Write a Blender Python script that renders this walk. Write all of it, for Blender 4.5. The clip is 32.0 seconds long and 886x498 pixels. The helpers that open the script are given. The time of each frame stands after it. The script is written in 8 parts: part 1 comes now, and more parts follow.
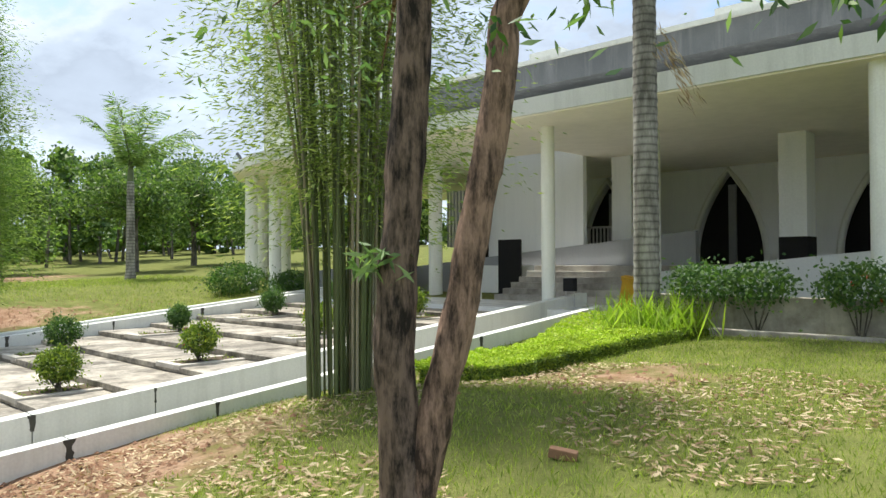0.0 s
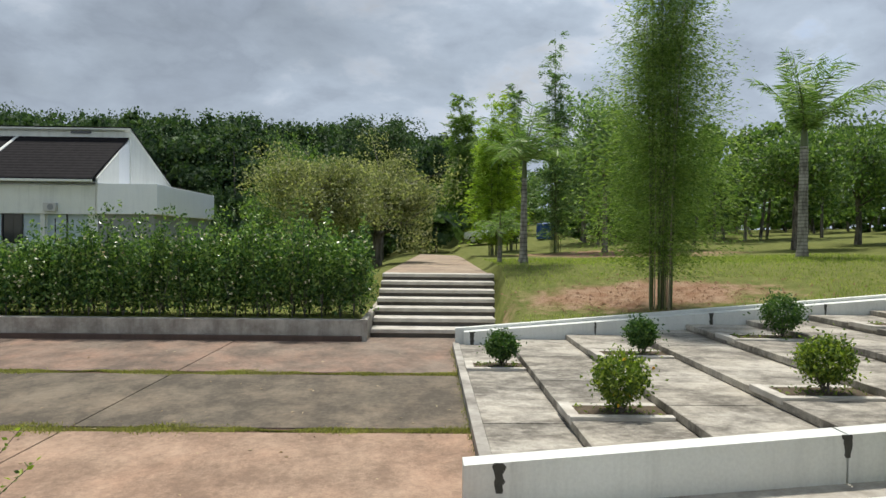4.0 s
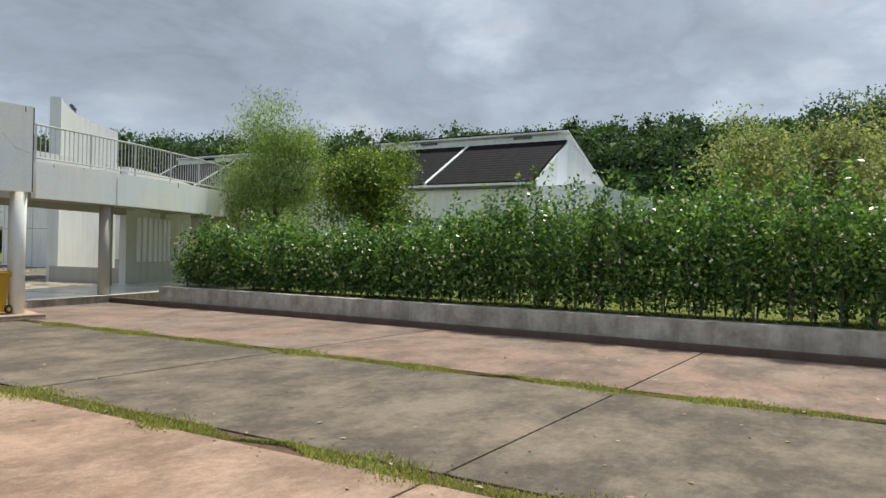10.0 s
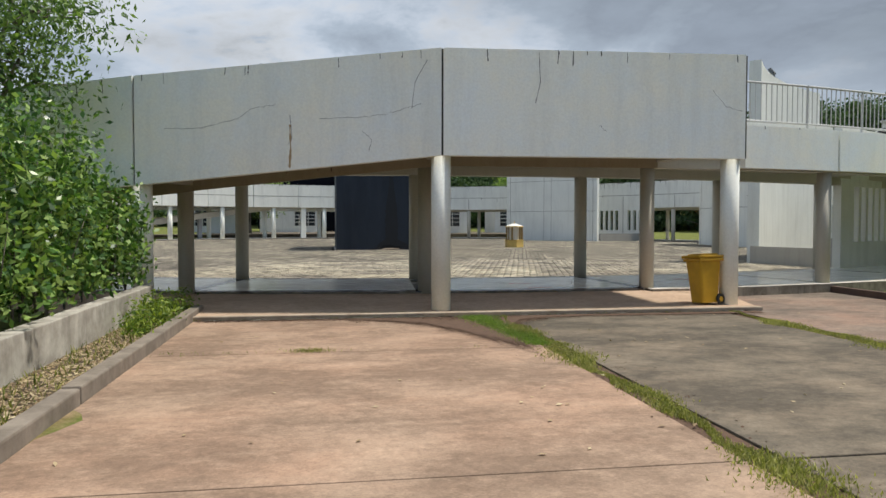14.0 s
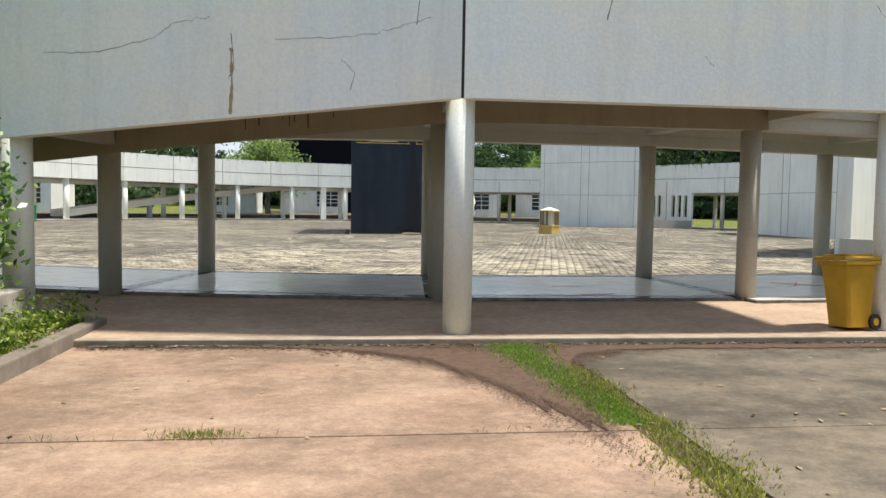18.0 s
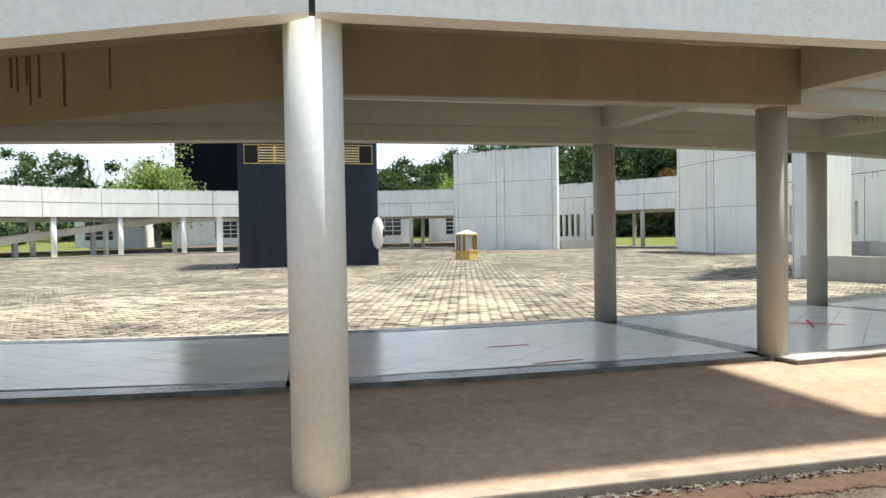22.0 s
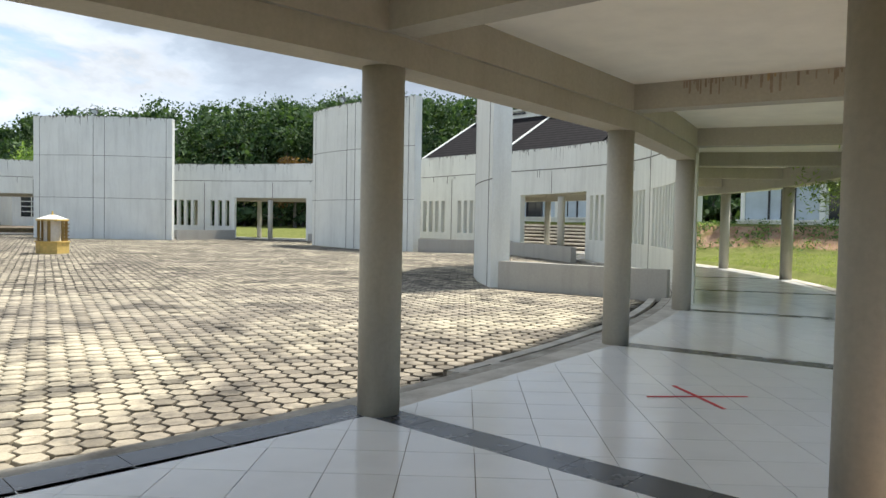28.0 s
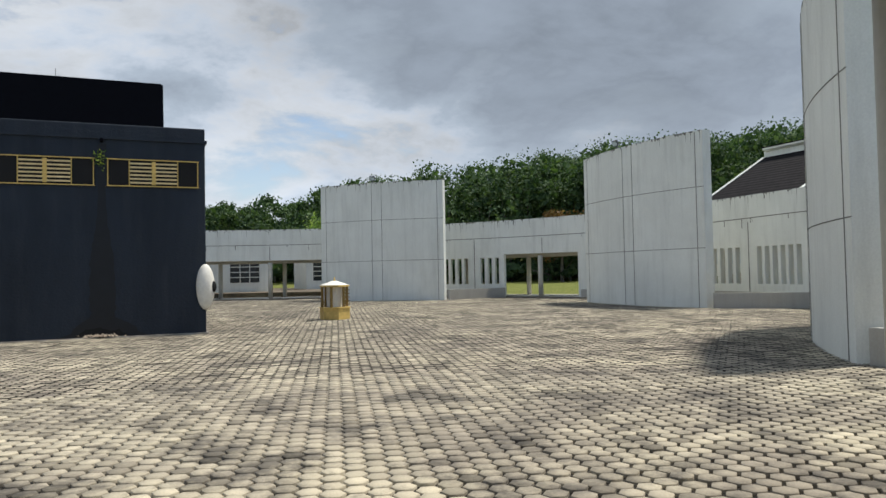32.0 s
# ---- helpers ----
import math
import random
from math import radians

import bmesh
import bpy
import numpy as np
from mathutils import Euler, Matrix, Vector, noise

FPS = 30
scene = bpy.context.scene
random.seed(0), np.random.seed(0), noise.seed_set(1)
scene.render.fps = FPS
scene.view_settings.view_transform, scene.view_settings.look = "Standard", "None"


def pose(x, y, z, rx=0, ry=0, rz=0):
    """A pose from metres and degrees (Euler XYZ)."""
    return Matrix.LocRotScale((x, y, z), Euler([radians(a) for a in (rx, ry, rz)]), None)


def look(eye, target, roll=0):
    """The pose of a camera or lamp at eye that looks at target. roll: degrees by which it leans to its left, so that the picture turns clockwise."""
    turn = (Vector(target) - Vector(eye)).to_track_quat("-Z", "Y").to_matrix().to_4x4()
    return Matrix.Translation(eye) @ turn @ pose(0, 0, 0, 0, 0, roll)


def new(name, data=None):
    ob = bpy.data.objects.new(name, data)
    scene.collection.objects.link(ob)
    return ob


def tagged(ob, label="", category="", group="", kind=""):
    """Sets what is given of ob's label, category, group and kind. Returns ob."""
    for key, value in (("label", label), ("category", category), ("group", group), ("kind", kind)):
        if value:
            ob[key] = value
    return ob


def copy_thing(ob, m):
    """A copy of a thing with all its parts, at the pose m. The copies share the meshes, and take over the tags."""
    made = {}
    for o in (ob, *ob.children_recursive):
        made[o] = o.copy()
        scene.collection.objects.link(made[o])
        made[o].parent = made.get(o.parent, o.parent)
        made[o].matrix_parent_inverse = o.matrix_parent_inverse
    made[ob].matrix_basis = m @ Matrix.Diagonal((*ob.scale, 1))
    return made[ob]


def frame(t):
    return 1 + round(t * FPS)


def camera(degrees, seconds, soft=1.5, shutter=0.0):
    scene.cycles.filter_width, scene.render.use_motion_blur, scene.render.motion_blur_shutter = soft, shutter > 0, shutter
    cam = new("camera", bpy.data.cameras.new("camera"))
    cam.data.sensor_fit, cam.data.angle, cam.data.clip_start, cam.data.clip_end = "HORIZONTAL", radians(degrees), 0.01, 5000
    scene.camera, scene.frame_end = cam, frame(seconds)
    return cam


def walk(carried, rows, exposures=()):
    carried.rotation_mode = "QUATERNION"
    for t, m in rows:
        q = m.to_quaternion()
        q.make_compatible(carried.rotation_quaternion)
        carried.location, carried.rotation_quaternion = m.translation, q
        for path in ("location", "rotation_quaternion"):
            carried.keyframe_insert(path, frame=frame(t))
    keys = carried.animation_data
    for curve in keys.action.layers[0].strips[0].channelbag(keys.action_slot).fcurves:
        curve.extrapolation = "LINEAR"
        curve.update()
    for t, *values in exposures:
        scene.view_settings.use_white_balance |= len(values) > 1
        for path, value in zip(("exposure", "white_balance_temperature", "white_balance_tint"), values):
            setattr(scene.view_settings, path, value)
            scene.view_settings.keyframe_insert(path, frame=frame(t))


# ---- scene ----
cam = camera(61.8, 32.0)
METRES, EYE, TILT, LEAN, TURN = 29.4, 1.5, 0.0, 0.0, 43.8
ROWS = [
    (0.0, 0.0, 0.0, 0.0, 0.0, 0.95, 0.27),
    (0.5, -0.0123, 0.0102, -0.0004, 7.5, 0.44, 0.15),
    (1.0, -0.0232, 0.0229, -0.0012, 15.15, 0.04, 0.25),
    (1.5, -0.0373, 0.0336, -0.0014, 22.91, 0.08, 0.57),
    (2.0, -0.0531, 0.0423, -0.001, 31.4, 1.19, 1.11),
    (2.5, -0.0669, 0.0518, -0.0004, 41.07, 3.41, 1.22),
    (4.5, -0.1195, 0.0806, -0.0114, 45.69, -1.09, -0.89),
    (5.0, -0.1335, 0.0888, -0.0148, 47.65, -0.76, -0.37),
    (5.5, -0.1471, 0.094, -0.0164, 49.76, -0.2, -0.05),
    (6.0, -0.161, 0.1009, -0.0206, 50.55, 0.27, 0.21),
    (6.5, -0.1741, 0.1046, -0.0219, 51.56, 0.46, 0.22),
    (7.0, -0.1876, 0.1109, -0.0258, 51.57, 0.26, 0.17),
    (7.5, -0.2012, 0.1168, -0.0282, 52.77, -0.08, -0.05),
    (8.0, -0.2148, 0.1228, -0.0301, 54.66, -0.76, -0.23),
    (8.5, -0.2288, 0.1301, -0.0328, 59.02, -0.25, -0.51),
    (9.0, -0.2426, 0.1355, -0.0341, 63.86, 0.14, -0.95),
    (9.5, -0.2588, 0.1425, -0.0374, 70.15, 0.29, -1.15),
    (10.0, -0.2744, 0.1459, -0.0382, 77.65, 0.31, -1.24),
    (10.5, -0.2915, 0.1484, -0.0391, 87.3, -0.21, -1.0),
    (11.0, -0.3073, 0.1462, -0.0403, 96.92, -1.05, -0.77),
    (11.5, -0.3229, 0.1409, -0.0404, 105.47, -1.74, -0.17),
    (12.0, -0.3385, 0.1342, -0.0398, 113.68, -2.24, 0.7),
    (12.5, -0.3514, 0.1238, -0.0394, 119.06, -1.98, 0.74),
    (13.0, -0.3663, 0.1147, -0.0404, 121.82, -2.21, 0.4),
    (13.5, -0.3796, 0.1055, -0.0404, 124.8, -2.09, 0.16),
    (14.0, -0.392, 0.096, -0.0395, 127.19, -1.96, -0.04),
    (14.5, -0.4065, 0.0876, -0.0394, 129.26, -1.53, -0.03),
    (16.5, -0.4599, 0.0468, -0.04, 130.7, -2.15, -0.23),
    (17.0, -0.4743, 0.0377, -0.0398, 130.33, -2.38, -0.34),
    (17.5, -0.4875, 0.0269, -0.0403, 130.55, -2.8, -0.67),
    (18.0, -0.502, 0.0173, -0.041, 129.47, -3.27, -0.94),
    (18.5, -0.5147, 0.0074, -0.0408, 129.56, -3.35, -0.94),
    (19.0, -0.5272, -0.003, -0.0405, 128.53, -3.03, -0.86),
    (19.5, -0.5408, -0.0135, -0.0401, 127.55, -2.65, -0.43),
    (20.0, -0.5538, -0.0239, -0.04, 127.38, -2.2, -0.02),
    (20.5, -0.5683, -0.033, -0.0409, 125.96, -1.9, 0.39),
    (21.0, -0.5826, -0.0414, -0.0406, 125.73, -1.53, 0.79),
    (21.5, -0.5972, -0.0499, -0.0405, 124.37, -1.35, 0.92),
    (22.0, -0.6115, -0.0563, -0.0406, 122.8, -1.32, 0.98),
    (22.5, -0.6251, -0.0632, -0.0407, 121.35, -1.8, 0.71),
    (23.0, -0.6402, -0.0696, -0.0416, 119.74, -2.4, 0.4),
    (23.5, -0.6541, -0.0772, -0.0415, 120.19, -2.79, 0.15),
    (24.0, -0.6682, -0.0852, -0.0414, 121.07, -3.01, -0.01),
    (24.5, -0.6835, -0.0928, -0.0409, 123.12, -3.49, 0.01),
    (26.5, -0.7291, -0.1349, -0.0393, 117.13, -3.03, -1.03),
    (27.0, -0.7417, -0.142, -0.0389, 110.31, -2.36, -1.36),
    (27.5, -0.7537, -0.1491, -0.0379, 101.95, -2.27, -1.42),
    (28.0, -0.7646, -0.1549, -0.0371, 92.88, -2.19, -1.11),
    (28.5, -0.7766, -0.1567, -0.0382, 85.05, -2.94, -0.6),
    (29.0, -0.7868, -0.1619, -0.0364, 83.36, -3.09, 0.21),
    (29.5, -0.798, -0.1674, -0.0355, 87.9, -1.38, 1.08),
    (30.0, -0.8102, -0.1712, -0.0326, 96.37, 0.65, 1.37),
    (30.5, -0.8202, -0.1765, -0.0319, 100.08, 1.76, 0.99),
    (31.0, -0.8302, -0.1818, -0.0317, 101.34, 2.6, 0.86),
    (31.5, -0.8414, -0.1866, -0.0315, 105.37, 2.42, 0.98),
    (32.0, -0.8515, -0.1947, -0.0318, 112.96, 1.83, 1.13),
]
walk(cam, [(t, pose(0, 0, EYE, TILT, LEAN, TURN) @ pose(METRES * x, METRES * y, METRES * z, 90 + pitch, roll, yaw)) for t, x, y, z, yaw, pitch, roll in ROWS],
     exposures=[(0.0, 1.15), (1.0, 0.88), (2.0, 0.47), (5.0, 0.52), (6.0, 0.55), (9.0, 0.74), (11.0, 0.60), (13.0, 0.50), (14.0, 0.53), (17.0, 0.85), (20.0, 1.16), (23.0, 1.42), (24.5, 1.46), (27.0, 1.10), (28.0, 1.14), (29.0, 1.36), (30.0, 0.92), (30.5, 0.84), (32.0, 0.54)])

# ---- world, sun, exposure ----
CX, CY = -14.0, -48.0            # centre of the round plaza
DRIVE, APRON, GALLERY, PLAZA = -1.10, -1.05, -0.93, -1.0
SUN_FROM = Vector((-0.42, 0.02, 1.0)).normalized()   # towards the sun

world = bpy.data.worlds.new("cloudy_sky")
scene.world = world
world.use_nodes = True


def nd(tree, kind, **values):
    n = tree.nodes.new(kind)
    for key, value in values.items():
        if key in n.inputs:
            n.inputs[key].default_value = value
        else:
            setattr(n, key, value)
    return n


def ramp(tree, stops, fac=None, interp="LINEAR"):
    n = tree.nodes.new("ShaderNodeValToRGB")
    n.color_ramp.interpolation = interp
    while len(n.color_ramp.elements) < len(stops):
        n.color_ramp.elements.new(0.5)
    for e, (p, c) in zip(n.color_ramp.elements, stops):
        e.position = p
        e.color = (c, c, c, 1) if isinstance(c, (int, float)) else (*c, 1)
    if fac is not None:
        tree.links.new(fac, n.inputs["Fac"])
    return n


def mixc(tree, fac, a, b, blend="MIX"):
    n = tree.nodes.new("ShaderNodeMix")
    n.data_type, n.blend_type = "RGBA", blend
    for sock, v in ((n.inputs[0], fac), (n.inputs[6], a), (n.inputs[7], b)):
        if isinstance(v, (int, float)):
            sock.default_value = v
        elif isinstance(v, tuple):
            sock.default_value = (*v, 1)
        else:
            tree.links.new(v, sock)
    return n.outputs[2]


def math_node(tree, op, a, b=0.0, clamp=False):
    n = tree.nodes.new("ShaderNodeMath")
    n.operation, n.use_clamp = op, clamp
    for sock, v in zip(n.inputs, (a, b)):
        if isinstance(v, (int, float)):
            sock.default_value = v
        else:
            tree.links.new(v, sock)
    return n.outputs[0]


def make_sky():
    t = world.node_tree
    t.nodes.clear()
    out = nd(t, "ShaderNodeOutputWorld")
    bg = nd(t, "ShaderNodeBackground", Strength=SKY_STRENGTH)
    sky = nd(t, "ShaderNodeTexSky", sky_type="NISHITA", sun_disc=False,
             sun_elevation=math.asin(SUN_FROM.z), sun_rotation=math.atan2(SUN_FROM.x, SUN_FROM.y), altitude=50,
             dust_density=1.5)
    co = nd(t, "ShaderNodeTexCoord")
    sep = nd(t, "ShaderNodeSeparateXYZ")
    t.links.new(co.outputs["Generated"], sep.inputs[0])
    # flat cloud layer: direction divided by its height
    zz = math_node(t, "ADD", math_node(t, "MAXIMUM", sep.outputs[2], 0.0), 0.30)
    px, py = math_node(t, "DIVIDE", sep.outputs[0], zz), math_node(t, "DIVIDE", sep.outputs[1], zz)
    comb = nd(t, "ShaderNodeCombineXYZ")
    t.links.new(px, comb.inputs[0])
    t.links.new(py, comb.inputs[1])
    drift = nd(t, "ShaderNodeMapping")
    drift.inputs["Location"].default_value = CLOUD_DRIFT
    t.links.new(comb.outputs[0], drift.inputs["Vector"])
    big = nd(t, "ShaderNodeTexNoise", Scale=0.8, Detail=10.0, Roughness=0.54, Distortion=0.15)
    fine = nd(t, "ShaderNodeTexNoise", Scale=2.3, Detail=10.0, Roughness=0.6, Distortion=0.2)
    for n in (big, fine):
        t.links.new(drift.outputs[0], n.inputs["Vector"])
    # clearer sky to the north-east, heavy cloud to the south and west
    lean = math_node(t, "ADD", math_node(t, "MULTIPLY", sep.outputs[0], 0.125), math_node(t, "MULTIPLY", sep.outputs[1], -0.03))
    swell = math_node(t, "MULTIPLY", math_node(t, "SUBTRACT", 0.5, big.outputs[0]), 1.0)
    curl = math_node(t, "MULTIPLY", math_node(t, "SUBTRACT", fine.outputs[0], 0.5), 0.85)
    density = math_node(t, "SUBTRACT", math_node(t, "ADD", math_node(t, "ADD", swell, curl), 0.55), lean)
    clear = math_node(t, "SUBTRACT", density, math_node(t, "MULTIPLY", math_node(t, "MAXIMUM", sep.outputs[1], 0.0), 0.28))
    cover = ramp(t, [(0.34, 0.0), (0.46, 1.0)], clear)
    dark = ramp(t, [(0.43, (5.1, 5.4, 5.75)), (0.50, (4.75, 5.1, 5.6)), (0.545, (4.0, 4.5, 5.2)), (0.60, (2.95, 3.45, 4.1)), (0.70, (2.05, 2.4, 2.9))], density)
    # billows: thin bright edges and shaded undersides
    edge = ramp(t, [(0.36, 0.58), (0.46, 0.88), (0.54, 1.08), (0.62, 1.22), (0.70, 1.30)], fine.outputs[0])
    lit = mixc(t, 0.85, dark.outputs[0], edge.outputs[0], "MULTIPLY")
    # the cloud is thinner and brighter towards the clear north
    lit = mixc(t, 1.0, lit, ramp(t, [(0.0, 0.74), (0.5, 0.88), (1.0, 1.25)], math_node(t, "ADD", math_node(t, "MULTIPLY", sep.outputs[1], 0.5), 0.5)).outputs[0], "MULTIPLY")
    haze = ramp(t, [(0.0, 1.0), (0.22, 0.0)], sep.outputs[2])
    skyb = mixc(t, 1.0, sky.outputs[0], (0.85, 0.85, 0.85), "MULTIPLY")
    col = mixc(t, cover.outputs[0], skyb, lit)
    col = mixc(t, math_node(t, "MULTIPLY", haze.outputs[0], 0.4), col, (4.6, 5.3, 6.2))
    t.links.new(col, bg.inputs["Color"])
    t.links.new(bg.outputs[0], out.inputs[0])


SKY_STRENGTH, CLOUD_DRIFT = 0.118, (-0.154, -0.199, 248.161)
make_sky()
sun_data = bpy.data.lights.new("sun", "SUN")
sun_data.energy, sun_data.angle, sun_data.color = 3.3, radians(3.5), (1.0, 0.95, 0.86)
sun = new("sun", sun_data)
sun.matrix_world = look((0, 0, 60), Vector((0, 0, 60)) - SUN_FROM)
scene.view_settings.exposure = 0.0

# ---- materials ----
def material(name, rough=0.8, spec=0.3):
    m = bpy.data.materials.new(name)
    m.use_nodes = True
    t = m.node_tree
    p = t.nodes["Principled BSDF"]
    p.inputs["Roughness"].default_value = rough
    p.inputs["Specular IOR Level"].default_value = spec
    return m, t, p


def coords(t, world_space=True):
    if world_space:
        g = t.nodes.new("ShaderNodeNewGeometry")
        return g.outputs["Position"]
    return t.nodes.new("ShaderNodeTexCoord").outputs["Object"]


def noise_tex(t, vec, scale, detail=5.0, rough=0.6, stretch=None, distort=0.0):
    if stretch:
        mp = t.nodes.new("ShaderNodeMapping")
        mp.inputs["Scale"].default_value = stretch
        t.links.new(vec, mp.inputs["Vector"])
        vec = mp.outputs[0]
    n = nd(t, "ShaderNodeTexNoise", Scale=scale, Detail=detail, Roughness=rough, Distortion=distort)
    t.links.new(vec, n.inputs["Vector"])
    return n.outputs[0]


def bump(t, p, height, strength=0.3, dist=0.02):
    b = nd(t, "ShaderNodeBump", Strength=strength, Distance=dist)
    t.links.new(height, b.inputs["Height"])
    t.links.new(b.outputs[0], p.inputs["Normal"])


def rnd(t, island=False):
    if island:
        return t.nodes.new("ShaderNodeNewGeometry").outputs["Random Per Island"]
    return t.nodes.new("ShaderNodeObjectInfo").outputs["Random"]


def weathered(name, base, stain, streak=0.5, rough=0.75, patch=0.35, scale=0.5, tint=None):
    """Painted or bare concrete: broad patches, vertical rain streaks, fine grain."""
    m, t, p = material(name, rough)
    v = coords(t)
    broad = ramp(t, [(0.35, 0.0), (0.7, 1.0)], noise_tex(t, v, scale, 6, 0.65))
    streaks = ramp(t, [(0.48, 0.0), (0.75, 1.0)], noise_tex(t, v, 3.0, 5, 0.7, (1, 1, 0.09)))
    fine = noise_tex(t, v, 28, 4, 0.6)
    c = mixc(t, math_node(t, "MULTIPLY", broad.outputs[0], patch), base, tint or tuple(0.5 * a + 0.5 * b for a, b in zip(base, stain)))
    c = mixc(t, math_node(t, "MULTIPLY", streaks.outputs[0], streak), c, stain)
    c = mixc(t, 0.25, c, ramp(t, [(0.3, 0.72), (0.7, 1.15)], fine).outputs[0], "MULTIPLY")
    t.links.new(c, p.inputs["Base Color"])
    bump(t, p, fine, 0.25, 0.006)
    return m


def foliage(name, dark, mid, light, rough=0.55, trans=0.35):
    m, t, p = material(name, rough, 0.35)
    r = ramp(t, [(0.0, dark), (0.5, mid), (1.0, light)], rnd(t, True))
    big = noise_tex(t, coords(t), 0.9, 3)
    c = mixc(t, 0.5, r.outputs[0], ramp(t, [(0.3, 0.55), (0.7, 1.35)], big).outputs[0], "MULTIPLY")
    t.links.new(c, p.inputs["Base Color"])
    tr = t.nodes.new("ShaderNodeBsdfTranslucent")
    t.links.new(mixc(t, 1.0, c, (1.3, 1.5, 0.6), "MULTIPLY"), tr.inputs["Color"])
    mx = nd(t, "ShaderNodeMixShader", Fac=trans)
    t.links.new(p.outputs[0], mx.inputs[1])
    t.links.new(tr.outputs[0], mx.inputs[2])
    t.links.new(mx.outputs[0], t.nodes["Material Output"].inputs[0])
    return m


def plain(name, c, rough=0.6, metal=0.0, spec=0.4, grain=12.0, vary=0.25):
    m, t, p = material(name, rough, spec)
    p.inputs["Metallic"].default_value = metal
    n = noise_tex(t, coords(t), grain, 5)
    t.links.new(mixc(t, vary, c, ramp(t, [(0.3, 0.6), (0.7, 1.25)], n).outputs[0], "MULTIPLY"), p.inputs["Base Color"])
    bump(t, p, n, 0.12, 0.004)
    return m


M = {}
M["white"] = weathered("white_weathered_paint", (0.74, 0.76, 0.72), (0.42, 0.43, 0.40), 0.42, 0.7, 0.55)
M["fascia"] = weathered("aged_white_render", (0.92, 0.90, 0.78), (0.70, 0.72, 0.68), 0.5, 0.75, 1.0, 0.75, (0.81, 0.87, 0.88))
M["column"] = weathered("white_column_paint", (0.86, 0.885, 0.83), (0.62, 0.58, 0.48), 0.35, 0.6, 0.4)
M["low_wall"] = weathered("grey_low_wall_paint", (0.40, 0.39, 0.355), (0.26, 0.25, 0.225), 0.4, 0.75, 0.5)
# column paint with the gallery's shade put into its colour
M["gallery_shade_paint"] = weathered("shade_darkened_column_paint", (0.47, 0.45, 0.385), (0.30, 0.27, 0.215), 0.4, 0.65, 0.4)
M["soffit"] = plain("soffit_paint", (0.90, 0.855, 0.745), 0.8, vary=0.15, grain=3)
# beam colour lowered to carry the shade under gallery roof and ramp
M["beam"] = weathered("shade_darkened_beam_paint", (0.46, 0.435, 0.36), (0.34, 0.305, 0.24), 0.35, 0.75, 0.5)
M["concrete"] = weathered("grey_concrete", (0.52, 0.49, 0.43), (0.13, 0.115, 0.095), 0.55, 0.9, 1.0, 2.6, (0.24, 0.215, 0.18))
M["ledge"] = weathered("dark_red_brown_concrete", (0.14, 0.095, 0.075), (0.05, 0.04, 0.034), 0.6, 0.9, 0.9, 2.0)
# brown of the shade and apron bounce under the ramp, put into the paint
M["ramp_soffit"] = weathered("shade_browned_ramp_beam", (0.36, 0.31, 0.235), (0.17, 0.135, 0.09), 0.35, 0.85, 0.6, 0.8)
M["pale_concrete"] = weathered("pale_concrete", (0.50, 0.475, 0.425), (0.10, 0.09, 0.08), 0.25, 0.9, 1.0, 1.1, (0.17, 0.155, 0.135))


def slab_material(name, base, rust, dark, rust_amount, cover=0.41, along=0.72):
    m, t, p = material(name, 0.85)
    v = coords(t)
    a = ramp(t, [(0.40, 0.0), (0.60, 1.0)], noise_tex(t, v, 0.55, 8, 0.66, (along, 1, 1)))
    b = ramp(t, [(cover, 0.0), (cover + 0.19, 1.0)], noise_tex(t, v, 0.9, 9, 0.72, (along, 1, 1)))
    d = ramp(t, [(0.48, 0.0), (0.66, 1.0)], noise_tex(t, v, 5.0, 8, 0.75, (along, 1, 1)))
    f = noise_tex(t, v, 55, 5, 0.7)
    c = mixc(t, math_node(t, "MULTIPLY", a.outputs[0], rust_amount), base, rust)
    c = mixc(t, math_node(t, "MULTIPLY", b.outputs[0], 0.78), c, dark)
    c = mixc(t, math_node(t, "MULTIPLY", d.outputs[0], 0.35), c, tuple(min(1.0, 1.25 * q) for q in base))
    c = mixc(t, 0.18, c, ramp(t, [(0.0, 0.8), (1.0, 1.2)], rnd(t)).outputs[0], "MULTIPLY")
    g = noise_tex(t, v, 11, 6, 0.75)
    c = mixc(t, 0.5, c, ramp(t, [(0.3, 0.6), (0.7, 1.35)], g).outputs[0], "MULTIPLY")
    c = mixc(t, 0.45, c, ramp(t, [(0.25, 0.45), (0.75, 1.5)], f).outputs[0], "MULTIPLY")
    t.links.new(c, p.inputs["Base Color"])
    bump(t, p, f, 0.35, 0.004)
    return m


M["slab_orange"] = slab_material("orange_stained_concrete", (0.37, 0.265, 0.19), (0.37, 0.225, 0.15), (0.165, 0.11, 0.076), 0.6, 0.385)
M["slab_grey"] = slab_material("grey_driveway_concrete", (0.185, 0.154, 0.114), (0.22, 0.168, 0.118), (0.05, 0.043, 0.033), 0.6, 0.375)
M["slab_pink"] = slab_material("pinkish_driveway_concrete", (0.235, 0.185, 0.145), (0.31, 0.18, 0.125), (0.085, 0.068, 0.055), 0.6)
M["apron"] = slab_material("apron_concrete", (0.46, 0.34, 0.245), (0.47, 0.32, 0.215), (0.34, 0.24, 0.165), 0.6)


M["gallery_edge"] = weathered("mossy_floor_edge", (0.30, 0.27, 0.22), (0.05, 0.042, 0.035), 0.7, 0.9, 1.0, 3.0, (0.12, 0.10, 0.08))
M["terrace"] = slab_material("terrace_concrete", (0.46, 0.43, 0.37), (0.39, 0.35, 0.28), (0.055, 0.048, 0.039), 0.5, 0.39, 1.4)


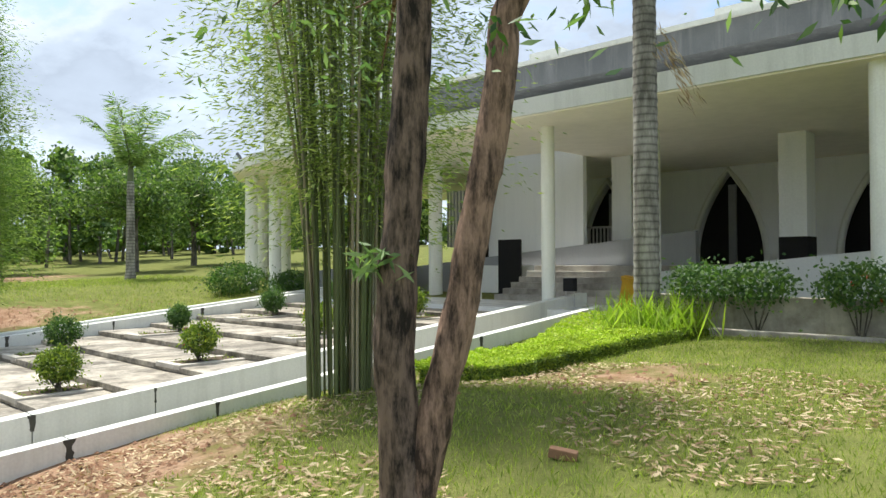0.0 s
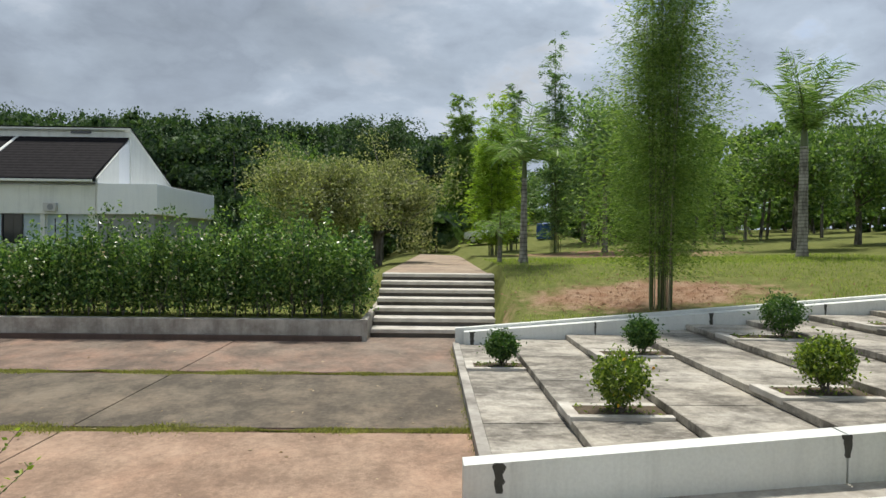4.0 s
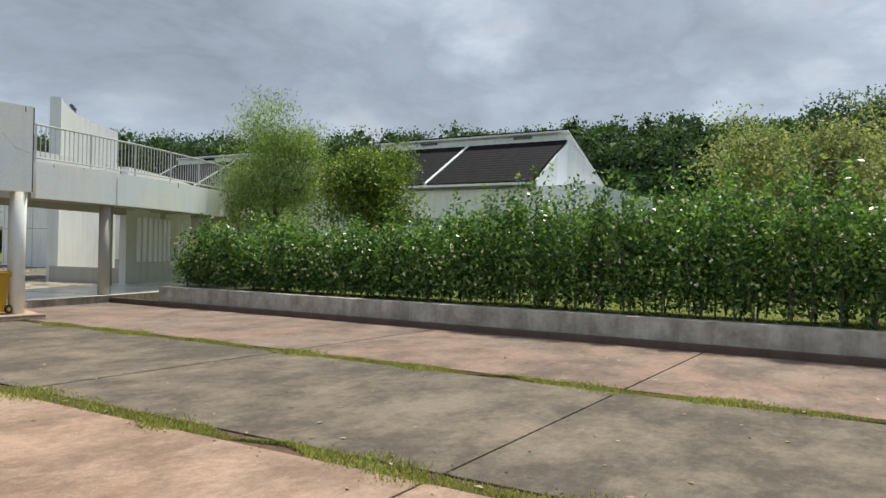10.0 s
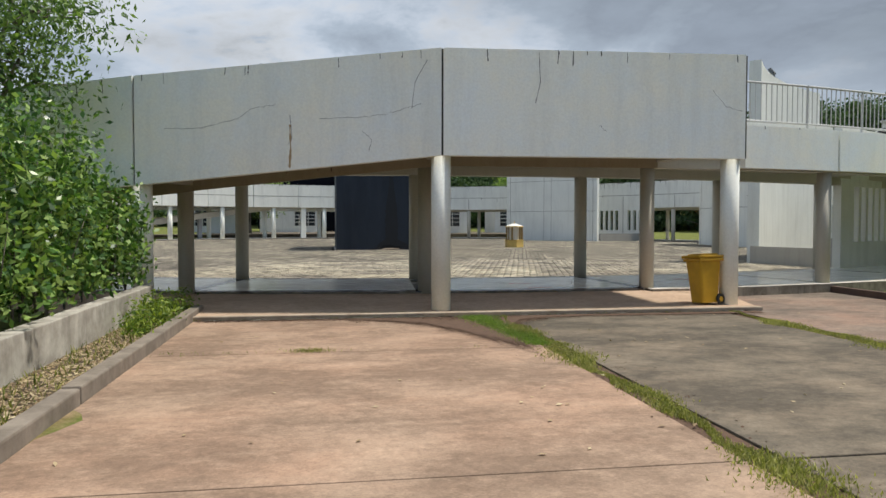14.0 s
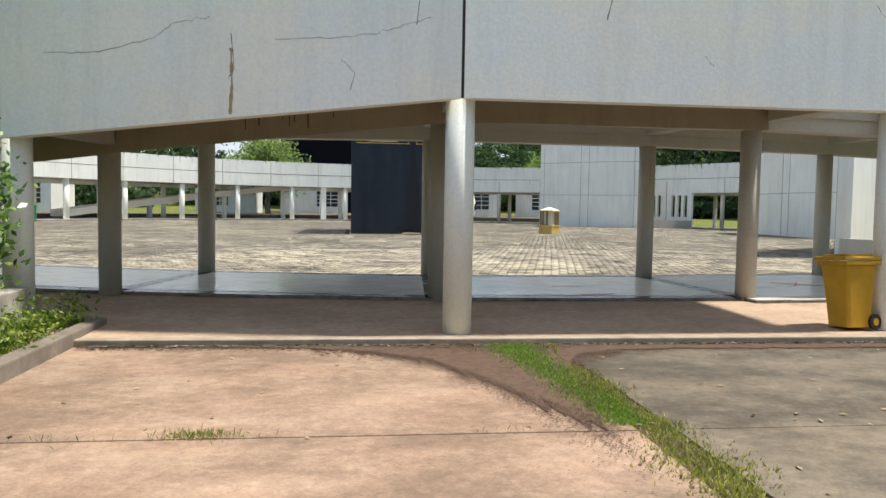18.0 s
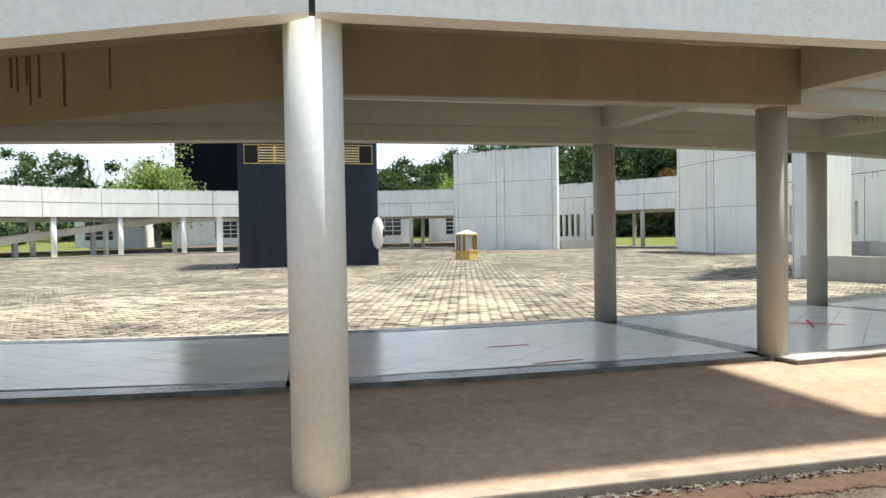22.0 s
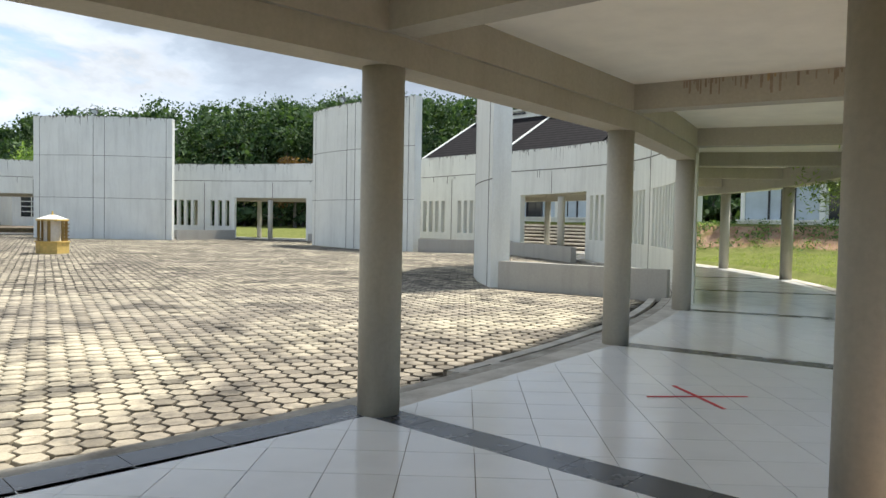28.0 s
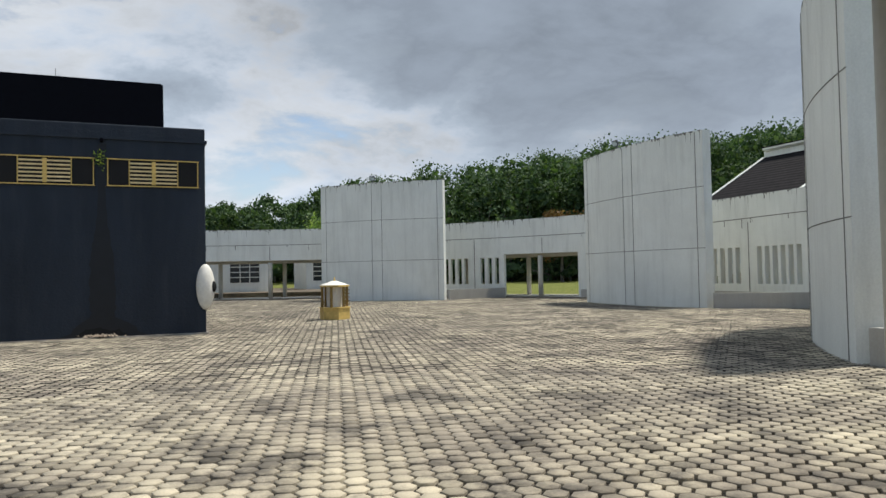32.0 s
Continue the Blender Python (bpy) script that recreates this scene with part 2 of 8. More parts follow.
def tile_material(name, base, rough):
    m, t, p = material(name, rough, 0.5)
    c = mixc(t, 0.10, base, ramp(t, [(0.0, 0.75), (1.0, 1.15)], rnd(t)).outputs[0], "MULTIPLY")
    d = noise_tex(t, coords(t), 2.2, 6)
    c = mixc(t, math_node(t, "MULTIPLY", ramp(t, [(0.5, 0.0), (0.8, 1.0)], d).outputs[0], 0.25), c, tuple(0.6 * a for a in base))
    t.links.new(c, p.inputs["Base Color"])
    t.links.new(ramp(t, [(0.3, rough * 0.7), (0.7, rough * 1.6)], d).outputs[0], p.inputs["Roughness"])
    return m


M["tile"] = tile_material("white_ceramic_tile", (0.86, 0.87, 0.87), 0.14)
M["tile_dark"] = tile_material("charcoal_ceramic_tile", (0.085, 0.093, 0.112), 0.22)


def paver_material(name, island):
    m, t, p = material(name, 0.85)
    v = coords(t)
    a = ramp(t, [(0.40, 0.0), (0.60, 1.0)], noise_tex(t, v, 0.28, 5, 0.6, None, 0.8))
    b = ramp(t, [(0.46, 0.0), (0.62, 1.0)], noise_tex(t, v, 1.1, 7, 0.75))
    f = noise_tex(t, v, 60, 4)
    c = mixc(t, math_node(t, "MULTIPLY", a.outputs[0], 0.8), (0.47, 0.42, 0.315), (0.24, 0.21, 0.17))
    c = mixc(t, math_node(t, "MULTIPLY", b.outputs[0], 0.82), c, (0.075, 0.068, 0.06))
    c = mixc(t, 0.85, c, ramp(t, [(0.0, 0.45), (0.2, 0.88), (0.7, 1.05), (1.0, 1.25)], rnd(t, island)).outputs[0], "MULTIPLY")
    c = mixc(t, 0.4, c, ramp(t, [(0.3, 0.65), (0.7, 1.25)], f).outputs[0], "MULTIPLY")
    t.links.new(c, p.inputs["Base Color"])
    bump(t, p, f, 0.4, 0.004)
    return m


M["paver"] = paver_material("hexagonal_paver", False)
M["paver_far"] = paver_material("hexagonal_paver_mass", True)
M["paver_bed"] = plain("dark_paver_joint", (0.014, 0.012, 0.009), 1.0)


def navy_material():
    m, t, p = material("navy_textured_render", 0.62, 0.35)
    v = coords(t)
    a = noise_tex(t, v, 0.9, 6, 0.6, (1, 1, 0.3))
    s = ramp(t, [(0.52, 0.0), (0.72, 1.0)], noise_tex(t, v, 2.4, 5, 0.6, (1, 1, 0.1)))
    c = mixc(t, ramp(t, [(0.3, 0.0), (0.7, 1.0)], a).outputs[0], (0.0065, 0.012, 0.022), (0.0155, 0.0245, 0.040))
    c = mixc(t, math_node(t, "MULTIPLY", s.outputs[0], 0.45), c, (0.026, 0.034, 0.046))
    t.links.new(c, p.inputs["Base Color"])
    bump(t, p, noise_tex(t, v, 14, 5, 0.6), 0.5, 0.02)
    return m


M["navy"] = navy_material()
M["navy_wet"] = plain("damp_dark_navy_render", (0.0042, 0.0065, 0.011), 0.5, grain=3, vary=0.6)
M["black_cloth"] = plain("black_cladding", (0.003, 0.0035, 0.007), 0.85, spec=0.08, vary=0.5, grain=2)
M["gold"] = plain("gold_yellow_paint", (0.66, 0.47, 0.15), 0.6, spec=0.3, grain=9, vary=0.5)
M["louvre"] = plain("pale_gold_louvre_paint", (0.74, 0.59, 0.31), 0.6, grain=9, vary=0.4)
M["gold_dark"] = plain("tarnished_gold_paint", (0.22, 0.145, 0.04), 0.6, grain=9)
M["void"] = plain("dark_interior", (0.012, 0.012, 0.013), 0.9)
M["ivory"] = plain("ivory_plaster", (0.72, 0.70, 0.64), 0.7)
M["bin"] = plain("yellow_plastic", (0.52, 0.29, 0.012), 0.5, spec=0.5, grain=5, vary=0.35)
M["rubber"] = plain("black_rubber", (0.02, 0.02, 0.02), 0.8)
M["green_plastic"] = plain("green_plastic", (0.01, 0.16, 0.07), 0.5)
M["steel"] = plain("painted_steel_rail", (0.50, 0.50, 0.48), 0.5, spec=0.5)
M["red_tape"] = plain("red_tape", (0.55, 0.04, 0.05), 0.6)
M["roof_tile"] = None
M["glass_dark"] = plain("dark_window_glass", (0.02, 0.025, 0.03), 0.12, spec=0.6, vary=0.05)
M["curtain"] = plain("pale_blue_curtain", (0.42, 0.50, 0.56), 0.7, grain=2)
M["frame_dark"] = plain("black_window_frame", (0.03, 0.03, 0.035), 0.5)
M["frame_grey"] = plain("grey_window_frame", (0.25, 0.26, 0.27), 0.6)
M["lamp_grey"] = plain("grey_floodlight", (0.10, 0.11, 0.12), 0.5)
M["car_paint"] = plain("white_car_paint", (0.75, 0.76, 0.77), 0.25, spec=0.6, vary=0.05)
M["blue_box"] = plain("blue_plastic", (0.02, 0.07, 0.22), 0.5)
M["cool_wall"] = weathered("cool_white_wall", (0.80, 0.82, 0.83), (0.56, 0.6, 0.63), 0.3, 0.7, 0.3)
M["grey_wall"] = weathered("grey_wall_paint", (0.30, 0.31, 0.32), (0.2, 0.2, 0.21), 0.3, 0.8, 0.3)
M["dark_fascia"] = weathered("dark_weathered_fascia", (0.13, 0.14, 0.15), (0.30, 0.31, 0.32), 0.6, 0.8, 0.6)


def roof_material():
    m, t, p = material("dark_roof_tiles", 0.85, 0.12)
    v = coords(t)
    w = nd(t, "ShaderNodeTexWave", Scale=1.6, Distortion=0.3, wave_type="BANDS", bands_direction="Z")
    t.links.new(v, w.inputs["Vector"])
    n = noise_tex(t, v, 3, 6)
    c = mixc(t, ramp(t, [(0.3, 0.0), (0.7, 1.0)], n).outputs[0], (0.006, 0.0055, 0.007), (0.016, 0.0145, 0.016))
    t.links.new(c, p.inputs["Base Color"])
    bump(t, p, w.outputs[1], 0.5, 0.03)
    return m


M["roof_tile"] = roof_material()


def ground_material():
    """Lawn with bare red soil and dry leaf litter where the plan has them."""
    m, t, p = material("lawn_and_soil", 0.95, 0.1)
    v = coords(t)
    sep = t.nodes.new("ShaderNodeSeparateXYZ")
    t.links.new(v, sep.inputs[0])
    n1, n2, n3 = noise_tex(t, v, 0.35, 6, 0.6), noise_tex(t, v, 2.0, 6, 0.65), noise_tex(t, v, 30, 4, 0.7)
    grass = mixc(t, ramp(t, [(0.3, 0.0), (0.7, 1.0)], n2).outputs[0], (0.10, 0.125, 0.03), (0.195, 0.205, 0.065))
    soil = mixc(t, ramp(t, [(0.35, 0.0), (0.65, 1.0)], n2).outputs[0], (0.25, 0.14, 0.085), (0.36, 0.25, 0.17))
    at = nd(t, "ShaderNodeAttribute", attribute_name="bare")
    edge = math_node(t, "ADD", at.outputs["Fac"], math_node(t, "MULTIPLY", math_node(t, "SUBTRACT", n1, 0.5), 1.1))
    edge = math_node(t, "ADD", edge, math_node(t, "MULTIPLY", math_node(t, "SUBTRACT", n2, 0.5), 0.5))
    c = mixc(t, ramp(t, [(0.42, 0.0), (0.62, 1.0)], edge).outputs[0], grass, soil)
    c = mixc(t, 0.6, c, ramp(t, [(0.25, 0.5), (0.75, 1.4)], n3).outputs[0], "MULTIPLY")
    t.links.new(c, p.inputs["Base Color"])
    bump(t, p, n3, 0.8, 0.03)
    return m


M["ground"] = ground_material()
M["soil"] = plain("bare_soil", (0.10, 0.075, 0.05), 1.0, grain=9, vary=0.6)
M["dirt"] = plain("washed_brown_dirt", (0.108, 0.066, 0.044), 1.0, grain=14, vary=0.7)
M["path"] = slab_material("dirt_path", (0.38, 0.30, 0.22), (0.36, 0.25, 0.17), (0.22, 0.17, 0.13), 0.5)


def bark_material(name, dark, light, sc=6.0):
    m, t, p = material(name, 0.9)
    v = coords(t)
    n = noise_tex(t, v, sc, 7, 0.7, (1, 1, 0.25))
    q = noise_tex(t, v, sc * 0.2, 5, 0.6)
    c = mixc(t, ramp(t, [(0.42, 0.0), (0.58, 1.0)], math_node(t, "ADD", math_node(t, "MULTIPLY", n, 0.68), math_node(t, "MULTIPLY", q, 0.32))).outputs[0], dark, light)
    t.links.new(c, p.inputs["Base Color"])
    bump(t, p, n, 0.9, 0.03)
    return m


M["bark"] = bark_material("cracked_brown_bark", (0.05, 0.034, 0.026), (0.36, 0.24, 0.18), 18.0)
M["bark_dark"] = bark_material("blackish_cracked_bark", (0.02, 0.016, 0.013), (0.22, 0.16, 0.125), 20.0)
M["bark_grey"] = bark_material("grey_bark", (0.06, 0.055, 0.045), (0.22, 0.20, 0.17))
M["palm_bark"] = bark_material("ringed_palm_bark", (0.13, 0.125, 0.11), (0.34, 0.33, 0.30))


def ring_bands(mat):
    """Leaf-scar rings round a palm trunk."""
    t = mat.node_tree
    p = t.nodes["Principled BSDF"]
    w = nd(t, "ShaderNodeTexWave", Scale=2.3, Distortion=1.2, Detail=2.0, wave_type="BANDS", bands_direction="Z")
    t.links.new(coords(t), w.inputs["Vector"])
    src = p.inputs["Base Color"].links[0].from_socket
    t.links.new(mixc(t, 0.8, src, ramp(t, [(0.0, 0.45), (0.25, 1.0), (1.0, 1.15)], w.outputs[1]).outputs[0], "MULTIPLY"), p.inputs["Base Color"])


ring_bands(M["palm_bark"])
M["culm"] = plain("green_bamboo_culm", (0.105, 0.135, 0.05), 0.45, grain=3, vary=0.6)
M["culm_dry"] = plain("dry_bamboo_culm", (0.30, 0.27, 0.18), 0.5, grain=3, vary=0.5)
M["hedge_leaf"] = foliage("hedge_leaves", (0.026, 0.066, 0.020), (0.085, 0.18, 0.046), (0.34, 0.46, 0.14), 0.32, 0.3)
M["bush_leaf"] = foliage("clipped_bush_leaves", (0.054, 0.108, 0.022), (0.144, 0.216, 0.036), (0.360, 0.432, 0.072))
M["bush_dark"] = foliage("dark_bush_leaves", (0.027, 0.072, 0.025), (0.063, 0.135, 0.036), (0.144, 0.234, 0.063))
M["bamboo_leaf"] = foliage("bamboo_leaves", (0.08, 0.14, 0.038), (0.165, 0.255, 0.068), (0.32, 0.41, 0.14), 0.5, 0.5)
M["bamboo_yellow"] = foliage("yellow_green_bamboo_leaves", (0.156, 0.247, 0.026), (0.260, 0.377, 0.052), (0.416, 0.520, 0.104), 0.5, 0.5)
M["bamboo_blue"] = foliage("blue_green_bamboo_leaves", (0.072, 0.135, 0.063), (0.144, 0.234, 0.108), (0.288, 0.396, 0.198), 0.5, 0.4)
M["bamboo_near"] = foliage("pale_bamboo_leaves", (0.11, 0.17, 0.05), (0.23, 0.30, 0.09), (0.42, 0.48, 0.18), 0.5, 0.45)
M["tree_leaf"] = foliage("tree_leaves", (0.045, 0.095, 0.03), (0.105, 0.18, 0.055), (0.23, 0.32, 0.10))
M["olive_leaf"] = foliage("olive_tree_leaves", (0.10, 0.125, 0.06), (0.24, 0.26, 0.13), (0.46, 0.44, 0.27), 0.6, 0.4)
M["far_leaf"] = foliage("far_wood_leaves", (0.025, 0.054, 0.025), (0.056, 0.102, 0.044), (0.115, 0.172, 0.078), 0.8, 0.25)
M["palm_leaf"] = foliage("palm_leaflets", (0.090, 0.162, 0.054), (0.180, 0.288, 0.090), (0.342, 0.450, 0.180), 0.45, 0.35)
M["willow_leaf"] = foliage("willowy_leaves", (0.085, 0.125, 0.05), (0.19, 0.26, 0.10), (0.38, 0.46, 0.20), 0.5, 0.45)
M["golden_leaf"] = foliage("golden_green_leaves", (0.05, 0.09, 0.02), (0.12, 0.185, 0.04), (0.32, 0.36, 0.08), 0.5, 0.35)
M["grass_blade"] = foliage("grass_blades", (0.07, 0.10, 0.02), (0.17, 0.20, 0.045), (0.36, 0.34, 0.11), 0.6, 0.4)
M["lime_leaf"] = foliage("clipped_lime_leaves", (0.22, 0.34, 0.02), (0.36, 0.48, 0.04), (0.52, 0.62, 0.08), 0.6, 0.3)
M["litter"] = foliage("dry_fallen_leaves", (0.200, 0.130, 0.070), (0.360, 0.270, 0.160), (0.550, 0.460, 0.300), 0.8, 0.1)
M["kerb"] = weathered("worn_sandy_kerb", (0.42, 0.35, 0.27), (0.16, 0.12, 0.09), 0.3, 0.9, 1.0, 3.0, (0.26, 0.20, 0.15))
M["kerb_dark"] = weathered("dark_brown_kerb", (0.27, 0.23, 0.19), (0.09, 0.075, 0.06), 0.5, 0.9, 1.0, 3.0, (0.15, 0.125, 0.10))
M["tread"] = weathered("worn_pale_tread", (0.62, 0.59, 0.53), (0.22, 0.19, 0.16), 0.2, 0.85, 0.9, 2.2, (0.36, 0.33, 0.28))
# stair concrete darkened on the upright faces, shade painted into the risers
M["riser"] = weathered("shade_dark_riser", (0.13, 0.115, 0.095), (0.04, 0.035, 0.03), 0.6, 0.9, 0.9, 2.0)
M["rust_leaf"] = foliage("russet_leaves", (0.08, 0.045, 0.015), (0.17, 0.09, 0.03), (0.28, 0.17, 0.06), 0.6, 0.3)
M["flower_white"] = plain("cream_petals", (0.75, 0.70, 0.45), 0.7)
M["flower_red"] = plain("red_petals", (0.60, 0.06, 0.015), 0.6)
M["flower_yellow"] = plain("yellow_petals", (0.75, 0.45, 0.02), 0.6)
M["clod"] = plain("red_clay_clods", (0.29, 0.165, 0.10), 1.0, vary=0.5)
M["crack"] = plain("crack_grime", (0.15, 0.15, 0.135), 1.0)
M["rust"] = plain("rust_stain", (0.42, 0.30, 0.16), 0.9, vary=0.5)
M["mould"] = plain("grey_black_mould", (0.17, 0.17, 0.15), 1.0, vary=0.7, grain=6)
M["grime"] = plain("black_grime", (0.07, 0.07, 0.06), 1.0, vary=0.5)

# ---- mesh helpers ----
RNG = np.random.default_rng(7)


def empty(name, x=0, y=0, z=0, rz=0):
    ob = new(name)
    ob.matrix_world = pose(x, y, z, 0, 0, rz)
    return ob


def mesh_of(bm, name, mat, smooth=False):
    me = bpy.data.meshes.new(name)
    bm.to_mesh(me)
    bm.free()
    me.materials.append(mat)
    if smooth:
        me.shade_smooth()
    return me


def raw(name, verts, faces, mat, smooth=False):
    me = bpy.data.meshes.new(name)
    me.from_pydata(verts, [], faces)
    me.materials.append(mat)
    if smooth:
        me.shade_smooth()
    return me


def part(name, bm, mat, parent=None, label="", smooth=False):
    """One mesh object under a thing or a part; geometry is in the parent's frame."""
    me = bm if isinstance(bm, bpy.types.Mesh) else mesh_of(bm, name, mat, smooth)
    ob = new(name, me)
    if parent is not None:
        ob.parent = parent
    if label:
        ob["label"] = label
    return ob


def box(x0, x1, y0, y1, z0, z1, bevel=0.0, bm=None):
    bm = bm or bmesh.new()
    m = Matrix.Translation(((x0 + x1) / 2, (y0 + y1) / 2, (z0 + z1) / 2)) @ Matrix.Diagonal((abs(x1 - x0), abs(y1 - y0), abs(z1 - z0), 1))
    r = bmesh.ops.create_cube(bm, size=1, matrix=m)
    if bevel:
        edges = {e for v in r["verts"] for e in v.link_edges}
        bmesh.ops.bevel(bm, geom=list(edges), offset=bevel, segments=2, affect="EDGES", profile=0.6)
    return bm


def tbox(m, sx, sy, sz, bevel=0.0, bm=None):
    """A box of that size on the pose m (its middle)."""
    bm = bm or bmesh.new()
    r = bmesh.ops.create_cube(bm, size=1, matrix=m @ Matrix.Diagonal((sx, sy, sz, 1)))
    if bevel:
        edges = {e for v in r["verts"] for e in v.link_edges}
        bmesh.ops.bevel(bm, geom=list(edges), offset=bevel, segments=2, affect="EDGES")
    return bm


def cyl(x, y, z0, z1, r0, r1=None, n=24, bm=None):
    bm = bm or bmesh.new()
    bmesh.ops.create_cone(bm, cap_ends=True, segments=n, radius1=r0, radius2=r0 if r1 is None else r1, depth=z1 - z0,
                          matrix=Matrix.Translation((x, y, (z0 + z1) / 2)))
    return bm


def prism(points, z0, z1, bm=None):
    """An upright prism on a plan polygon; z0 and z1 are numbers or one per corner."""
    bm = bm or bmesh.new()
    n = len(points)
    z0 = [z0] * n if isinstance(z0, (int, float)) else z0
    z1 = [z1] * n if isinstance(z1, (int, float)) else z1
    lo = [bm.verts.new((p[0], p[1], z)) for p, z in zip(points, z0)]
    hi = [bm.verts.new((p[0], p[1], z)) for p, z in zip(points, z1)]
    bm.faces.new(lo[::-1])
    bm.faces.new(hi)
    for i in range(n):
        j = (i + 1) % n
        bm.faces.new((lo[i], lo[j], hi[j], hi[i]))
    bmesh.ops.recalc_face_normals(bm, faces=bm.faces)
    return bm


def polar(r, a):
    """A place on the ring: a in degrees from north, turning west."""
    return (CX - r * math.sin(radians(a)), CY + r * math.cos(radians(a)))


def arc(r0, r1, a0, a1, z0, z1, steps=None, bm=None):
    """A curved wall or slab between two radii; z0, z1 numbers or functions of the angle."""
    bm = bm or bmesh.new()
    n = steps or max(1, int(abs(a1 - a0) / 1.5))
    f0 = z0 if callable(z0) else (lambda a: z0)
    f1 = z1 if callable(z1) else (lambda a: z1)
    rows = []
    for i in range(n + 1):
        a = a0 + (a1 - a0) * i / n
        (xi, yi), (xo, yo) = polar(r0, a), polar(r1, a)
        rows.append([bm.verts.new(v) for v in ((xi, yi, f0(a)), (xo, yo, f0(a)), (xo, yo, f1(a)), (xi, yi, f1(a)))])
    for p, q in zip(rows, rows[1:]):
        for k in range(4):
            bm.faces.new((p[k], p[(k + 1) % 4], q[(k + 1) % 4], q[k]))
    bm.faces.new(rows[0][::-1])
    bm.faces.new(rows[-1])
    bmesh.ops.recalc_face_normals(bm, faces=bm.faces)
    return bm


def tube(points, radii, n=8, verts=None, faces=None):
    """A tapered tube through points, appended to vertex and face lists."""
    verts, faces = ([], []) if verts is None else (verts, faces)
    base = len(verts)
    pts = [Vector(p) for p in points]
    for i, p in enumerate(pts):
        d = (pts[min(i + 1, len(pts) - 1)] - pts[max(i - 1, 0)]).normalized()
        u = d.cross(Vector((0.31, 0.95, 0.05))).normalized()
        w = d.cross(u)
        for k in range(n):
            a = 2 * math.pi * k / n
            verts.append(tuple(p + (u * math.cos(a) + w * math.sin(a)) * radii[i]))
    for i in range(len(pts) - 1):
        for k in range(n):
            a, b = base + i * n + k, base + i * n + (k + 1) % n
            faces.append((a, b, b + n, a + n))
    faces.append(tuple(base + (len(pts) - 1) * n + k for k in range(n)))
    return verts, faces


def leaf_mesh(name, centres, size, mat, long=2.0, droop=0.0, rng=RNG, width=0.5, dirs=None, normals_up=0.0):
    """Many small kite-shaped leaves, each with a folded midrib, in one mesh."""
    c = np.asarray(centres, float)
    n = len(c)
    s = np.broadcast_to(np.asarray(size, float), (n,)) * rng.uniform(0.7, 1.3, n)
    d = rng.normal(size=(n, 3)) if dirs is None else np.asarray(dirs, float) + rng.normal(size=(n, 3)) * 0.35
    d[:, 2] -= droop
    d /= np.linalg.norm(d, axis=1)[:, None] + 1e-9
    up = rng.normal(size=(n, 3))
    up[:, 2] += normals_up
    side = np.cross(d, up)
    side /= np.linalg.norm(side, axis=1)[:, None] + 1e-9
    L, W = (s * long)[:, None], (s * width)[:, None]
    nrm = np.cross(side, d)
    v = np.stack([c - d * L * 0.5, c + side * W - d * L * 0.05 + nrm * W * 0.25, c + d * L * 0.5, c - side * W - d * L * 0.05 + nrm * W * 0.25], 1).reshape(-1, 3)
    idx = np.arange(n * 4, dtype=np.int32).reshape(n, 4)
    me = bpy.data.meshes.new(name)
    me.vertices.add(n * 4)
    me.vertices.foreach_set("co", v.astype(np.float32).ravel())
    me.loops.add(n * 4)
    me.loops.foreach_set("vertex_index", idx.ravel())
    me.polygons.add(n)
    me.polygons.foreach_set("loop_start", np.arange(0, n * 4, 4, dtype=np.int32))
    me.update(calc_edges=True)
    me.materials.append(mat)
    return me


def structure(name, bm, mat, label="", parent=None, category=""):
    ob = part(name, bm, mat, parent)
    if parent is None:
        tagged(ob, label, category, kind="structure")
    return ob


def clip_poly(poly, quad):
    """Cuts a plan polygon to a convex one (corners anticlockwise)."""
    out = poly
    for i in range(len(quad)):
        (ax, ay), (bx, by) = quad[i], quad[(i + 1) % len(quad)]
        src, out = out, []
        for j in range(len(src)):
            p, q = src[j], src[(j + 1) % len(src)]
            sp = (bx - ax) * (p[1] - ay) - (by - ay) * (p[0] - ax)
            sq = (bx - ax) * (q[1] - ay) - (by - ay) * (q[0] - ax)
            if sp >= 0:
                out.append(p)
            if (sp >= 0) != (sq >= 0):
                u = sp / (sp - sq)
                out.append((p[0] + u * (q[0] - p[0]), p[1] + u * (q[1] - p[1])))
        if len(out) < 3:
            return []
    return out

# ---- ground ----
def smooth(a, b, x):
    u = min(1.0, max(0.0, (x - a) / (b - a)))
    return u * u * (3 - 2 * u)


